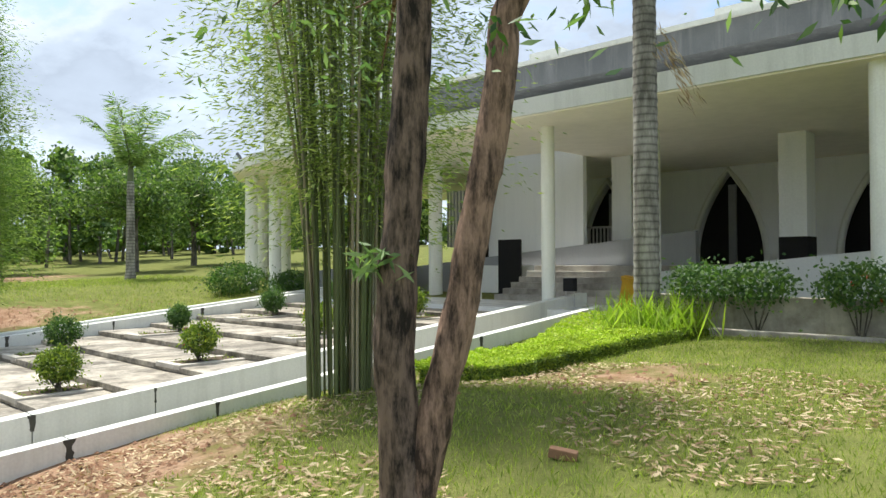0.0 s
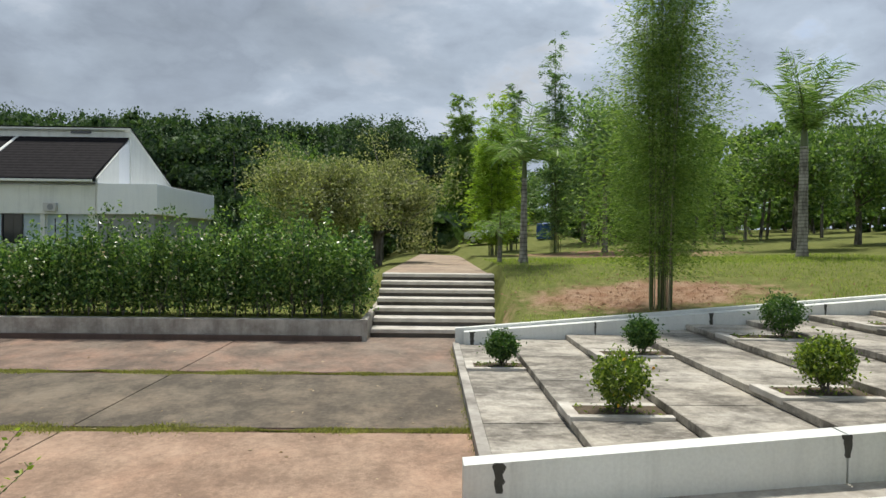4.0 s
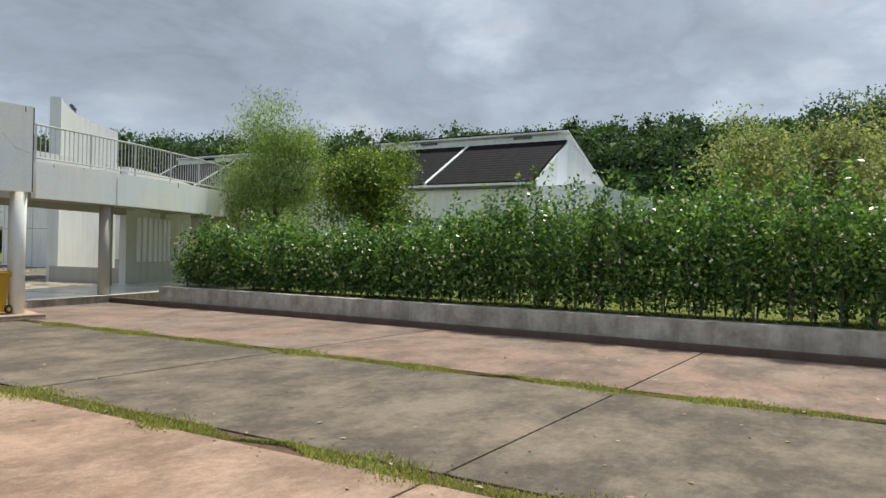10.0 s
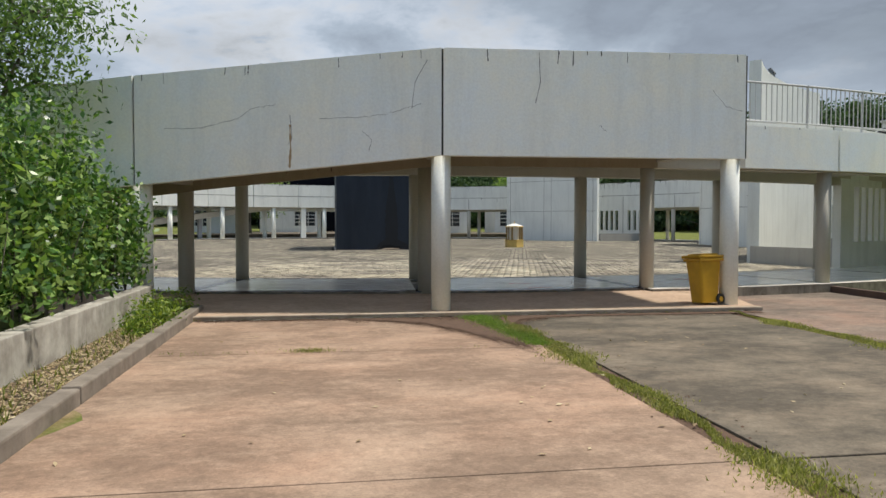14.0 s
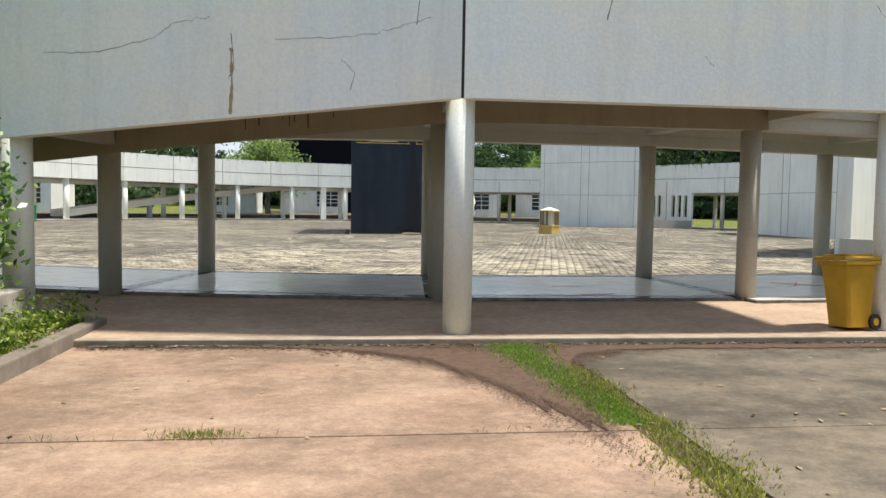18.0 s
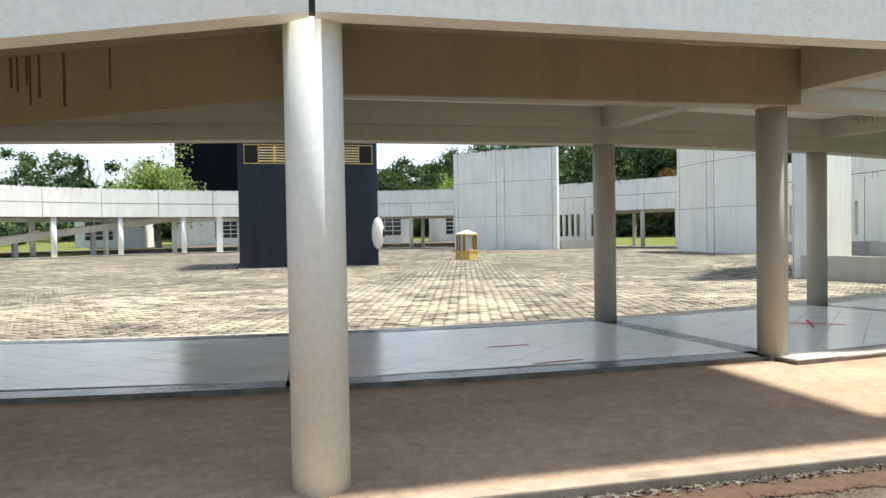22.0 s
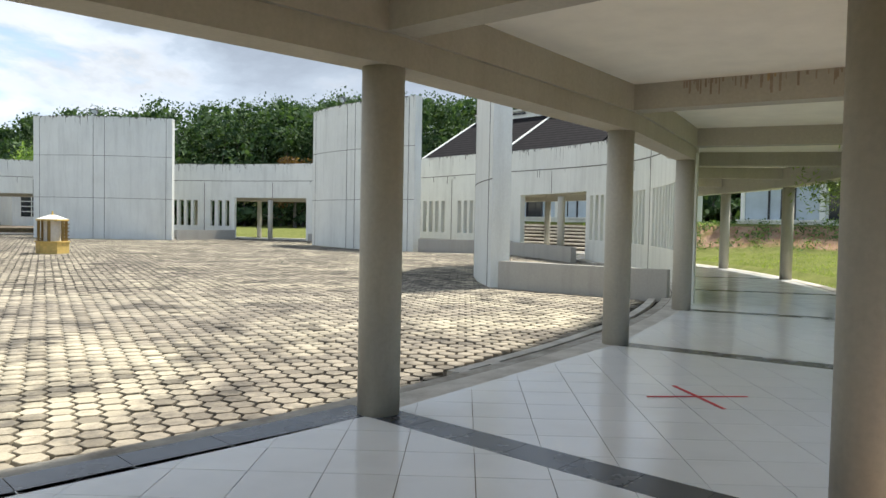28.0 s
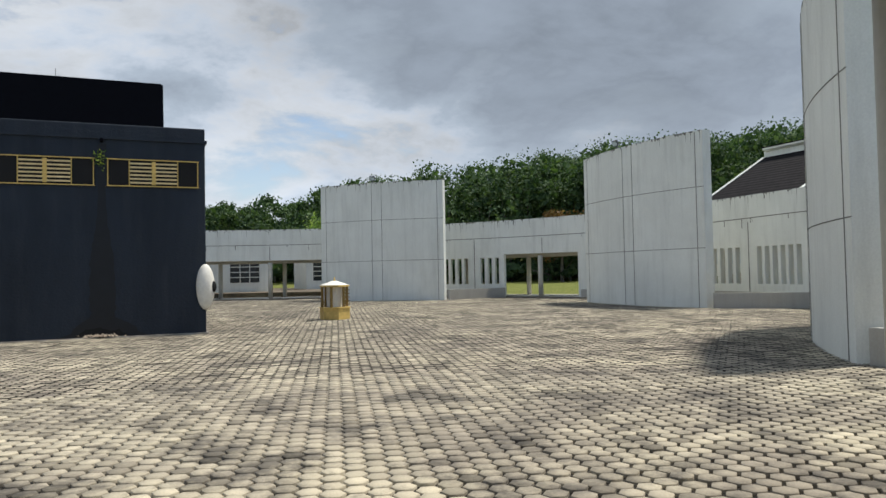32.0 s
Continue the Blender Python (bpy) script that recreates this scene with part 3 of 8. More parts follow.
def land(x, y):
    """Height of the ground sheet."""
    r = math.hypot(x - CX, y - CY)
    # north-east lawn, sloping down to the driveway and to the terrace's outer wall
    low = -1.12 + 0.45 * smooth(0.6, 3.4, y) + 0.085 * max(0.0, y - 3.4)
    high = 0.02 * max(0.0, y) - 0.5 * smooth(-3.0, -8.0, y)
    east = low + (high - low) * smooth(-8.6, -3.4, x)
    # lawn north-west of the stairs
    nw = -0.80 + 0.085 * max(0.0, min(y, 14.0))
    nw = nw + (0.45 + 0.02 * max(0, y) - nw) * smooth(-21.0, -27.5, x)
    sw = -0.66 + 0.25 * smooth(-24.0, -30.0, x) * smooth(-20.0, -10.0, y)
    if x > -9.5:
        z = east
    elif x > -19.7 and y > -0.1:
        z = -1.30 + 0.085 * y
    elif y > -0.4 and x < -19.7:
        z = nw
    elif x < -21.4:
        # the path at the top of the stairs and the lawn beside it
        z = sw + (0.2 - sw) * smooth(-4.5, -2.0, y) * smooth(-22.0, -27.0, x)
    else:
        z = -1.30
    if -27.2 < x < -21.0 and -2.2 < y < 1.3:
        z = -1.25
    if -22.2 < x < -19.6 and -0.6 < y < 1.4:
        z = -1.28
    if x < -27.2 and -2.2 < y < 1.6:
        z = 0.2
    if y > 13.9 and x > -26:
        z = min(z, 0.3)
    if y < -17.0:
        flat = -1.2
        z = z + (flat - z) * smooth(34.0, 30.4, r)
        if r > 30.4 and x < -20 and y < -22:
            z = -1.0 + 0.3 * smooth(31.0, 36.0, r)
    if -48.0 < x < -38 and -58 < y < -18:
        z += 1.25 * smooth(-44.8, -47.4, x)
    elif x <= -48.0 and -58 < y < -18:
        z += 1.25
    z += 0.30 * math.exp(-((x + 6.6) ** 2 + (y - 5.2) ** 2) / 3.0)
    # wooded hills far off
    far = max(0.0, r - 58.0)
    z += 7.0 * smooth(58.0, 120.0, r) * (1.0 if y < 10 else 0.25)
    return z


def bare(x, y):
    b = 0.0
    b = max(b, 0.75 * math.exp(-((x + 23.0) ** 2 / 5 + (y - 5.5) ** 2 / 22)))
    b = max(b, 0.95 * math.exp(-((x + 7.3) ** 2 / 5.5 + (y - 2.2) ** 2 / 6.0)))
    b = max(b, 0.55 * math.exp(-((x + 5.0) ** 2 / 6 + (y - 8.0) ** 2 / 3.0)))
    b = max(b, 0.8 * math.exp(-((x + 40.0) ** 2 / 30 + (y - 9.0) ** 2 / 60)))
    b = max(b, 0.8 * math.exp(-((x + 8.0) ** 2 / 0.5 + (y + 14.0) ** 2 / 30)))
    if -47.6 < x < -44.8 and -58 < y < -18:
        b = max(b, 0.62)
    return b


def make_ground():
    def axis(a, b, lo, hi):
        near = list(np.arange(a, b, 0.45))
        left = [a - 0.8 * 1.35 ** k for k in range(22) if a - 0.8 * 1.35 ** k > lo] + [lo]
        right = [b + 0.8 * 1.35 ** k for k in range(22) if b + 0.8 * 1.35 ** k < hi] + [hi]
        return sorted(left) + near + sorted(right)
    xs, ys = axis(-42, 8, -900, 900), axis(-24, 18, -900, 900)
    verts = [(x, y, land(x, y) + 0.03 * noise.noise((x * 0.8, y * 0.8, 0))) for y in ys for x in xs]
    w = len(xs)
    faces = [(j * w + i, j * w + i + 1, (j + 1) * w + i + 1, (j + 1) * w + i) for j in range(len(ys) - 1) for i in range(w - 1)]
    me = raw("ground", verts, faces, M["ground"], True)
    at = me.attributes.new("bare", "FLOAT", "POINT")
    at.data.foreach_set("value", [bare(v[0], v[1]) for v in verts])
    return tagged(new("ground", me), "uneven green lawn with patches of bare red soil", "ground", kind="structure")


make_ground()

# ---- driveway ----
BAYS = ((-12.80, -8.34, "slab_orange"), (-16.68, -13.05, "slab_grey"), (-20.92, -16.94, "slab_pink"))
JOINTS = (0.10, -5.05, -10.05, -14.30, -17.22)


def make_driveway():
    base = structure("driveway", box(-21.0, -8.34, -17.25, 0.1, -1.3, -1.16), M["soil"], "wide concrete driveway with grassy joints between the slabs", category="driveway")
    for x0, x1, mat in BAYS:
        for y1, y0 in zip(JOINTS, JOINTS[1:]):
            structure("slab", box(x0, x1, y0 + 0.012, y1 - 0.012, -1.2, DRIVE + random.uniform(-0.006, 0.004), 0.008), M[mat], parent=base)
    # west end of the drive at the foot of the stairs
    structure("slab", box(-21.95, -20.94, -2.05, 0.1, -1.2, DRIVE - 0.006, 0.008), M["slab_pink"], parent=base)
    structure("slab", box(-21.95, -19.95, 0.12, 1.2, -1.2, DRIVE - 0.01, 0.008), M["slab_pink"], parent=base)
    # apron in front of the gallery
    front = [(-3.5, -18.65), (-8.1, -17.28), (-12.1, -17.22), (-17.4, -17.25), (-18.1, -19.5)]
    back = [polar(28.62, 9), polar(28.62, 5.2)] + [polar(28.25, a) for a in (4.9, 2, 0, -4, -8, -12, -16, -20)]
    structure("apron", prism(back + front, -1.3, [-0.975] * len(back) + [APRON] * len(front)), M["apron"], "brown stained concrete apron under the ramp", category="apron")
    kerb = structure("apron_kerb", box(-17.45, -8.2, -17.36, -17.225, -1.3, APRON + 0.012, 0.012), M["kerb"], "low worn concrete kerb in front of the apron", category="kerb")
    # strip between driveway and gallery at the west
    structure("slab", box(-21.0, -17.5, -20.6, -17.25, -1.2, DRIVE - 0.02, 0.008), M["slab_pink"], parent=base)
    # east kerb and planting bed
    k = structure("kerb_east", box(-8.34, -8.18, -18.2, -12.2, -1.2, -0.96, 0.02), M["kerb_dark"], "cracked grey concrete kerb along the driveway", category="kerb")
    structure("bed_soil", box(-8.18, -7.62, -18.1, -6.6, -1.3, -1.02), M["soil"], parent=k)
    structure("kerb_piece", box(-8.34, -8.18, -12.17, -6.6, -1.2, -0.97, 0.02), M["kerb_dark"], parent=k)
    structure("kerb_piece", box(-8.18, -7.0, -18.2, -18.05, -1.2, -0.98, 0.02), M["kerb_dark"], parent=k)


make_driveway()


def make_planter_wall():
    w = structure("wall_planter", box(-21.35, -21.05, -18.4, -2.15, -1.25, -0.62, 0.015), M["concrete"], "low stained concrete planter wall along the driveway", category="wall")
    structure("ledge", box(-21.05, -20.93, -20.4, -2.15, -1.25, -0.985, 0.012), M["ledge"], parent=w)
    structure("end_wall", box(-26.8, -21.05, -2.17, -2.02, -1.25, -0.60, 0.01), M["concrete"], parent=w)
    structure("end_return", box(-24.5, -21.35, -18.4, -18.2, -1.25, -0.62, 0.01), M["concrete"], parent=w)
    e = structure("wall_planter_east", box(-7.62, -7.42, -18.0, -10.2, -1.3, -0.62, 0.015), M["concrete"], "low stained concrete wall behind the planting bed", category="wall")


make_planter_wall()


def make_stairs():
    s = tagged(empty("garden_stairs", -24.4, -0.4, -1.1), "wide pale concrete garden stairs with worn treads", "stairs", kind="structure")
    n, x0, x1 = 7, -21.75, -27.0
    for i in range(n):
        a = x0 + (x1 - x0) * i / n
        z = DRIVE + (0.24 - DRIVE) * (i + 1) / n
        y1 = 1.05 + 0.36 * i / (n - 1)
        ob = part("tread", box(a - 0.85, a, -2.0, y1, z - 0.095, z, 0.014), M["tread"], s)
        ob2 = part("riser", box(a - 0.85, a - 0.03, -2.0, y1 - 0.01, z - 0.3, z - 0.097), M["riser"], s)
        for o in (ob, ob2):
            o.matrix_parent_inverse = s.matrix_world.inverted()
    structure("garden_path", prism([(-27.0, -2.0), (-27.0, 1.4), (-60, 2.3), (-75, 4.0), (-75, 0.5), (-60, -1.0)], 0.0, [0.24, 0.24, 0.3, 0.32, 0.32, 0.3]), M["path"], "pale dirt path leading to the trees", category="path")


make_stairs()

# ---- stepped planting terrace ----
WEST_X, EAST_X, OUTER_X = -19.72, -10.45, -8.75
STRIPS = [0.08, 1.10, 2.35, 3.65, 4.95, 6.25, 7.6, 8.95, 10.3, 11.7, 13.2, 14.4]   # front edges of the terrace slabs
SLOPE = 0.087


def parapet_top(y):
    return -0.71 + SLOPE * y


def sloped_wall(name, x0, x1, y0, y1, drop, step=2.0, parent=None, label="", mat="white", top=parapet_top):
    """A parapet along y whose top climbs; one piece between two joints."""
    bm = bmesh.new()
    prism([(x0, y0), (x1, y0), (x1, y1), (x0, y1)], [top(y0) - drop, top(y0) - drop, top(y1) - drop, top(y1) - drop], [top(y0), top(y0), top(y1), top(y1)], bm)
    return structure(name, bm, M[mat], label, parent, "wall")


def make_terrace():
    west = None
    for y0, y1 in ((0.18, 5.5), (5.52, 10.5), (10.52, 16.0)):
        west = west or sloped_wall("wall_terrace_west", WEST_X - 0.14, WEST_X + 0.14, y0, y1, 0.9, label="white painted parapet with black-stained joints beside the terrace")
        if y0 > 1:
            sloped_wall("wall_piece", WEST_X - 0.14, WEST_X + 0.14, y0, y1, 0.9, parent=west)
    sloped_wall("wall_piece", WEST_X - 0.36, WEST_X - 0.17, 0.0, 16.0, 0.9, parent=west, top=lambda y: parapet_top(y) + 0.06)
    east = None
    for y0, y1 in ((-0.27, 3.19), (3.21, 4.80), (4.82, 10.7), (10.72, 16.0)):
        ob = sloped_wall("wall_terrace_east" if east is None else "wall_piece", EAST_X - 0.13, EAST_X + 0.13, y0, y1, 0.75, parent=east, label="white painted sloping parapet with dark joints above the lawn")
        east = east or ob
    structure("wall_front", box(WEST_X - 0.14, EAST_X - 0.2, -0.06, 0.08, -1.2, -0.95, 0.01), M["pale_concrete"], "low pale concrete edge of the terrace", category="wall")
    outer = None
    for y0, y1 in ((-0.1, 1.5), (1.52, 3.05), (3.07, 4.84), (4.87, 10.0), (10.03, 14.1)):
        ob = sloped_wall("wall_terrace_outer" if outer is None else "wall_piece", OUTER_X - 0.1, OUTER_X + 0.1, y0, y1, 0.75, parent=outer, label="outer white retaining wall with cracks and black stains")
        outer = outer or ob
    structure("drain_bed", prism([(EAST_X + 0.13, -0.2), (OUTER_X - 0.1, -0.2), (OUTER_X - 0.1, 14), (EAST_X + 0.13, 14)], -1.4, [-1.15, -1.15, 0.0, 0.0]), M["concrete"], "shaded concrete drain between the two walls", category="drain")
    # stepped slabs: strips along x, each with planting holes
    base = tagged(empty("terrace_steps", -15, 7, -1), "stepped terrace of pale weathered concrete slabs with planting holes", "terrace", kind="structure")
    for k, (y0, y1) in enumerate(zip(STRIPS, STRIPS[1:])):
        z = -0.95 + 0.118 * k
        for x0, x1 in ((-19.55, -17.2), (-17.18, -14.9), (-14.88, -12.75), (-12.73, -10.6)):
            for o in [part("slab", box(x0, x1, y0, y1 + 0.10, z - 0.10, z + random.uniform(-0.006, 0.006), 0.012), M["terrace"], base)]:
                o.matrix_parent_inverse = base.matrix_world.inverted()
        fill = part("riser", box(-19.56, -10.59, y0 + 0.03, y1 + 0.3, z - 0.5, z - 0.11), M["concrete"], base)
        fill.matrix_parent_inverse = base.matrix_world.inverted()


make_terrace()

# ---- ring gallery ----
RI, RO = 25.25, 28.35
STEP, A0 = 9.0, 5.15
BEAM_Z, CEIL_Z, DECK_Z = 1.44, 1.92, 2.25


def ring_top(a):
    return 3.1 + 0.57 * smooth(38.0, 85.0, a)


def column(name, x, y, z0, z1, r, label, mat="column", group="gallery columns"):
    bm = cyl(0, 0, 0, z1 - z0, r, n=28)
    ob = part(name, bm, M[mat])
    for poly in ob.data.polygons:
        poly.use_smooth = len(poly.vertices) == 4
    ob.matrix_world = pose(x, y, z0)
    return tagged(ob, label, "column", group)


def make_gallery():
    first = None
    lab = "round white painted concrete gallery column"
    for k in range(-8, 32):
        a = A0 + STEP * k
        for r in (RI, RO):
            x, y = polar(r, a)
            if r == RI and 26 < a < 172:
                continue
            if a > 175 and (r == RI or 186 < a < 265):
                continue
            if r == RO and k in (-1, 0):
                x, y = polar(28.19, a + 0.15) if k else polar(28.24, a + 0.12)
                column("gallery_column", x, y, APRON - 0.02, BEAM_Z + 0.02, 0.183 if k else 0.141, "stout round concrete column behind the ramp column" if k else "round painted column at the end of the apron", "gallery_shade_paint")
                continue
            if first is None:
                first = column("gallery_column", x, y, APRON - 0.02, BEAM_Z + 0.02, 0.147, lab, "gallery_shade_paint")
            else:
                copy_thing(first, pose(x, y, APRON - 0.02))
    for a in [A0 + STEP * k for k in range(19, 32)]:
        if not 186 < a < 265:
            copy_thing(first, pose(*polar(RI, a), APRON - 0.02))
    # taller, wider-spaced columns of the far colonnade
    tall = None
    for k in range(-1, 7):
        for r in (RI, RO):
            x, y = polar(r, 198.9 + 10.15 * k)
            if tall is None:
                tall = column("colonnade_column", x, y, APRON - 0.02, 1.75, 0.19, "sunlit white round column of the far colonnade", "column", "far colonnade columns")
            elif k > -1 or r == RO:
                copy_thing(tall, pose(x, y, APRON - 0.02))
    tagged(part("colonnade_pier", tbox(pose(*polar(RI, 193.0), 0.35, 0, 0, 193), 0.42, 0.42, 2.8, 0.01), M["column"]), "white square pier at the end of the far colonnade", "pier")
    copy_thing(first, pose(*polar(RI, 116.5), APRON - 0.02))
    for a in (64.5, 159.0):
        copy_thing(first, pose(*polar(RI, a), APRON - 0.02))
    # beams of the ring and between the two rows
    beams = tagged(empty("gallery_beams", CX, CY, 0), "painted concrete ring beams and cross beams under the gallery roof", "beam", kind="structure")
    inv = beams.matrix_world.inverted()
    for k in range(-8, 32):
        a, b = A0 + STEP * k, A0 + STEP * (k + 1)
        for r in (RI, RO):
            if r == RI and 26 < a < 168:
                continue
            if 180 < a < 265:
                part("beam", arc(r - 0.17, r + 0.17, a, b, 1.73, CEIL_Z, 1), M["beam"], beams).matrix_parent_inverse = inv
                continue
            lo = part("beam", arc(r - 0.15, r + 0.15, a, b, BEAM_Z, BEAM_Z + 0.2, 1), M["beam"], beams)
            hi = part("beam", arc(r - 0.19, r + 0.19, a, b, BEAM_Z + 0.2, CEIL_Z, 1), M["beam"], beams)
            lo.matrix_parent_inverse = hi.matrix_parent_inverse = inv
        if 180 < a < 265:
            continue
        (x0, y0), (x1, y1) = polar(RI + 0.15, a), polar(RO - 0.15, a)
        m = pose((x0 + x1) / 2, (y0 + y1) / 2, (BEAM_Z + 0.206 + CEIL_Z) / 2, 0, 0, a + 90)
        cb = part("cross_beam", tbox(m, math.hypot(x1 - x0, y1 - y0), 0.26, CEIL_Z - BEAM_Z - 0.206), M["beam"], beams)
        cb.matrix_parent_inverse = inv
    for a, b, r in ((-71, 25.18, RI - 0.22), (25.18, 172.0, RI + 0.125), (172.0, 289, RI - 0.22)):
        structure("ceiling_gallery", arc(r, RO + 0.22, a, b, CEIL_Z, CEIL_Z + 0.16, int((b - a) / 4.5)), M["soffit"], "plain cream painted soffit over the ring gallery", category="ceiling")
        structure("deck", arc(r, RO + 0.18, a, b, CEIL_Z + 0.165, DECK_Z, int((b - a) / 4.5)), M["pale_concrete"], "concrete walkway deck over the gallery", category="deck")
    # outer fascia with railing, west of the ramp
    fa = None
    for k in range(0, 31):
        a, b = A0 + STEP * k + (4.0 if k == 0 else 0.06), A0 + STEP * (k + 1) - 0.06
        ob = structure("fascia_outer" if fa is None else "fascia_piece", arc(RO + 0.20, RO + 0.36, a, b, BEAM_Z + 0.02, DECK_Z + 0.06, 4), M["fascia"], "white rendered fascia with rain streaks around the gallery deck", fa, "fascia")
        fa = fa or ob
    # inner parapet: from the open part to the wall
    pa = None
    for k in range(-8, 32):
        a, b = A0 + STEP * k + 0.05, A0 + STEP * (k + 1) - 0.05
        if 24 < a < 168:
            continue
        if 18 < a < 24:
            b = 25.15
        top = ring_top(a + 4.5) if 0 < a < 168 else (3.72 if a >= 168 or a < -36 else 2.28)
        if 18 < a < 30:
            top = ring_top
        lo = 1.75 if a >= 168 else BEAM_Z + 0.1
        if a >= 168:
            structure("groove", arc(RI - 0.366, RI - 0.35, a, b, 2.69, 2.73, 4), M["crack"], parent=pa)
        ob = structure("parapet_inner" if pa is None else "parapet_piece", arc(RI - 0.36, RI - 0.14, a, b, lo, top, 4), M["white"], "white painted parapet with black streaks above the inner columns", pa, "parapet")
        pa = pa or ob


make_gallery()


def slot_wall(a0, a1, slots, parent):
    """A piece of the inner ring wall with upright slots at the given angles."""
    z0, z1, half = -0.18, 1.42, 0.33
    edges = [a0]
    bm = bmesh.new()
    for s in slots:
        edges += [s - half, s + half]
    edges.append(a1)
    arc(RI - 0.12, RI + 0.12, a0, a1, PLAZA - 0.1, z0, bm=bm)
    arc(RI - 0.12, RI + 0.12, a0, a1, z1, ring_top, bm=bm)
    for a, b in zip(edges[::2], edges[1::2]):
        arc(RI - 0.12, RI + 0.12, a, b, z0, z1, max(1, int((b - a) / 1.5)), bm=bm)
    return structure("wall_ring_piece" if parent else "wall_ring", bm, M["white"], "white curved plaza wall with rows of upright slots", parent, "wall")


def drips(place, n, rng, parent, tall=0.6):
    """Mould that has run down from a wall's top edge; place(u, width) gives two points on the edge."""
    v, f = [], []
    for _ in range(n):
        big = rng.uniform() < 0.22
        h = rng.uniform(0.2, tall) if big else rng.uniform(0.03, 0.14)
        w = rng.uniform(0.012, 0.035) if big else rng.uniform(0.03, 0.16)
        p, q, z = place(rng.uniform(0.01, 0.99), w)
        m = ((p[0] + q[0]) / 2, (p[1] + q[1]) / 2)
        b = len(v)
        for i in range(4):
            k = (1.0, 0.8, 0.55, 0.15)[i] * rng.uniform(0.7, 1.1)
            for e in (p, q):
                v.append((m[0] + (e[0] - m[0]) * k, m[1] + (e[1] - m[1]) * k, z - h * i / 3))
        f += [(b + 2 * i, b + 2 * i + 1, b + 2 * i + 3, b + 2 * i + 2) for i in range(3)]
    ob = tagged(part("mould_drips", raw("mould_drips", v, f, M["mould"]), None, parent), kind="stuff")
    ob.matrix_parent_inverse = parent.matrix_world.inverted()


def make_ring_wall():
    rng = np.random.default_rng(61)
    def rows(a, n, d=1.02):
        return [a + d * i for i in range(n)]
    w = slot_wall(25.2, 34.9, rows(27.2, 7), None)
    slot_wall(34.9, 44.2, rows(36.4, 8, 0.96), w)
    slot_wall(44.2, 58.9, rows(45.8, 9, 0.895) + rows(55.5, 3, 1.14), w)
    slot_wall(72.0, 84.9, rows(77.96, 6, 1.096), w)
    slot_wall(84.9, 110.4, rows(86.46, 5, 1.098) + rows(103, 4), w)
    slot_wall(122.1, 150.8, rows(123.25, 3, 1.15) + rows(128.16, 4, 1.057), w)
    for a, b in ((58.9, 72.0), (110.4, 122.1), (150.8, 172.0)):
        structure("wall_ring_piece", arc(RI - 0.12, RI + 0.12, a, b, 1.60, ring_top), M["white"], parent=w)
    # groove strips that divide the wall
    for a in (34.9, 44.2, 53.9, 66, 76.4, 84.9, 93, 116, 126.8, 137, 151, 159):
        structure("joint", arc(RI - 0.128, RI - 0.119, a - 0.05, a + 0.05, -0.9 if not (60 < a < 72 or 110 < a < 122 or a > 150) else 1.62, 2.5, 1), M["crack"], parent=w)
    structure("groove", arc(RI - 0.128, RI - 0.119, 26, 172, lambda a: ring_top(a) - 0.84 - 0.22 * smooth(50, 100, a), lambda a: ring_top(a) - 0.805 - 0.22 * smooth(50, 100, a)), M["crack"], parent=w)
    structure("base_course", arc(RI - 0.16, RI - 0.125, 72.0, 110.0, PLAZA, -0.52), M["low_wall"], parent=w)
    structure("base_course", arc(RI - 0.16, RI - 0.125, 122.1, 150.8, PLAZA, -0.52), M["low_wall"], parent=w)
    # tall free-standing screens, bowed towards the plaza
    for a, b in ((30.4, 53.4), (78.6, 100.8), (126.7, 148.2)):
        s = tagged(empty("screen_wall", *polar(20.6, (a + b) / 2), PLAZA), "tall bowed white concrete screen wall with panel grooves", "wall", "screen walls")
        inv = s.matrix_world.inverted()
        p, q = Vector(polar(21.22, a)), Vector(polar(21.22, b))
        mid = (p + q) / 2
        n = (Vector((CX, CY)) - mid).normalized()
        sag = 0.52

        def face(u, back=0.0):
            """A place on the bowed face, u from end to end."""
            c = p.lerp(q, u) + n * sag * (1 - (2 * u - 1) ** 2)
            return tuple(c - n * back)

        def slab(u0, u1, z0, z1, front, back, k):
            us = [u0 + (u1 - u0) * i / k for i in range(k + 1)]
            return prism([face(u, front) for u in us] + [face(u, back) for u in us[::-1]], z0, z1)
        pieces = [part("body", slab(0, 1, PLAZA - 0.05, 5.95, 0.0, 0.40, 16), M["white"], s)]
        pieces += [part("groove", slab(0, 1, z, z + 0.022, -0.008, 0.01, 16), M["crack"], s) for z in (1.32, 3.72)]
        pieces += [part("groove", slab(u - 0.0014, u + 0.0014, PLAZA, 5.9, -0.008, 0.01, 1), M["crack"], s) for u in (0.04, 0.46, 0.54, 0.95)]
        for o in pieces:
            o.matrix_parent_inverse = inv
        span = (q - p).length
        drips(lambda u, wd: (face(u - wd / span / 2, -0.004), face(u + wd / span / 2, -0.004), 5.951), 70, rng, s)
    along = lambda r, a, b, top: (lambda u, wd: (polar(r, a + (b - a) * u - wd), polar(r, a + (b - a) * u + wd), top(a + (b - a) * u)))
    drips(along(RI - 0.124, 26.0, 171.5, ring_top), 420, rng, w, 0.8)
    drips(along(RI - 0.366, 172.5, 286.0, lambda a: 3.72), 260, rng, w, 0.7)
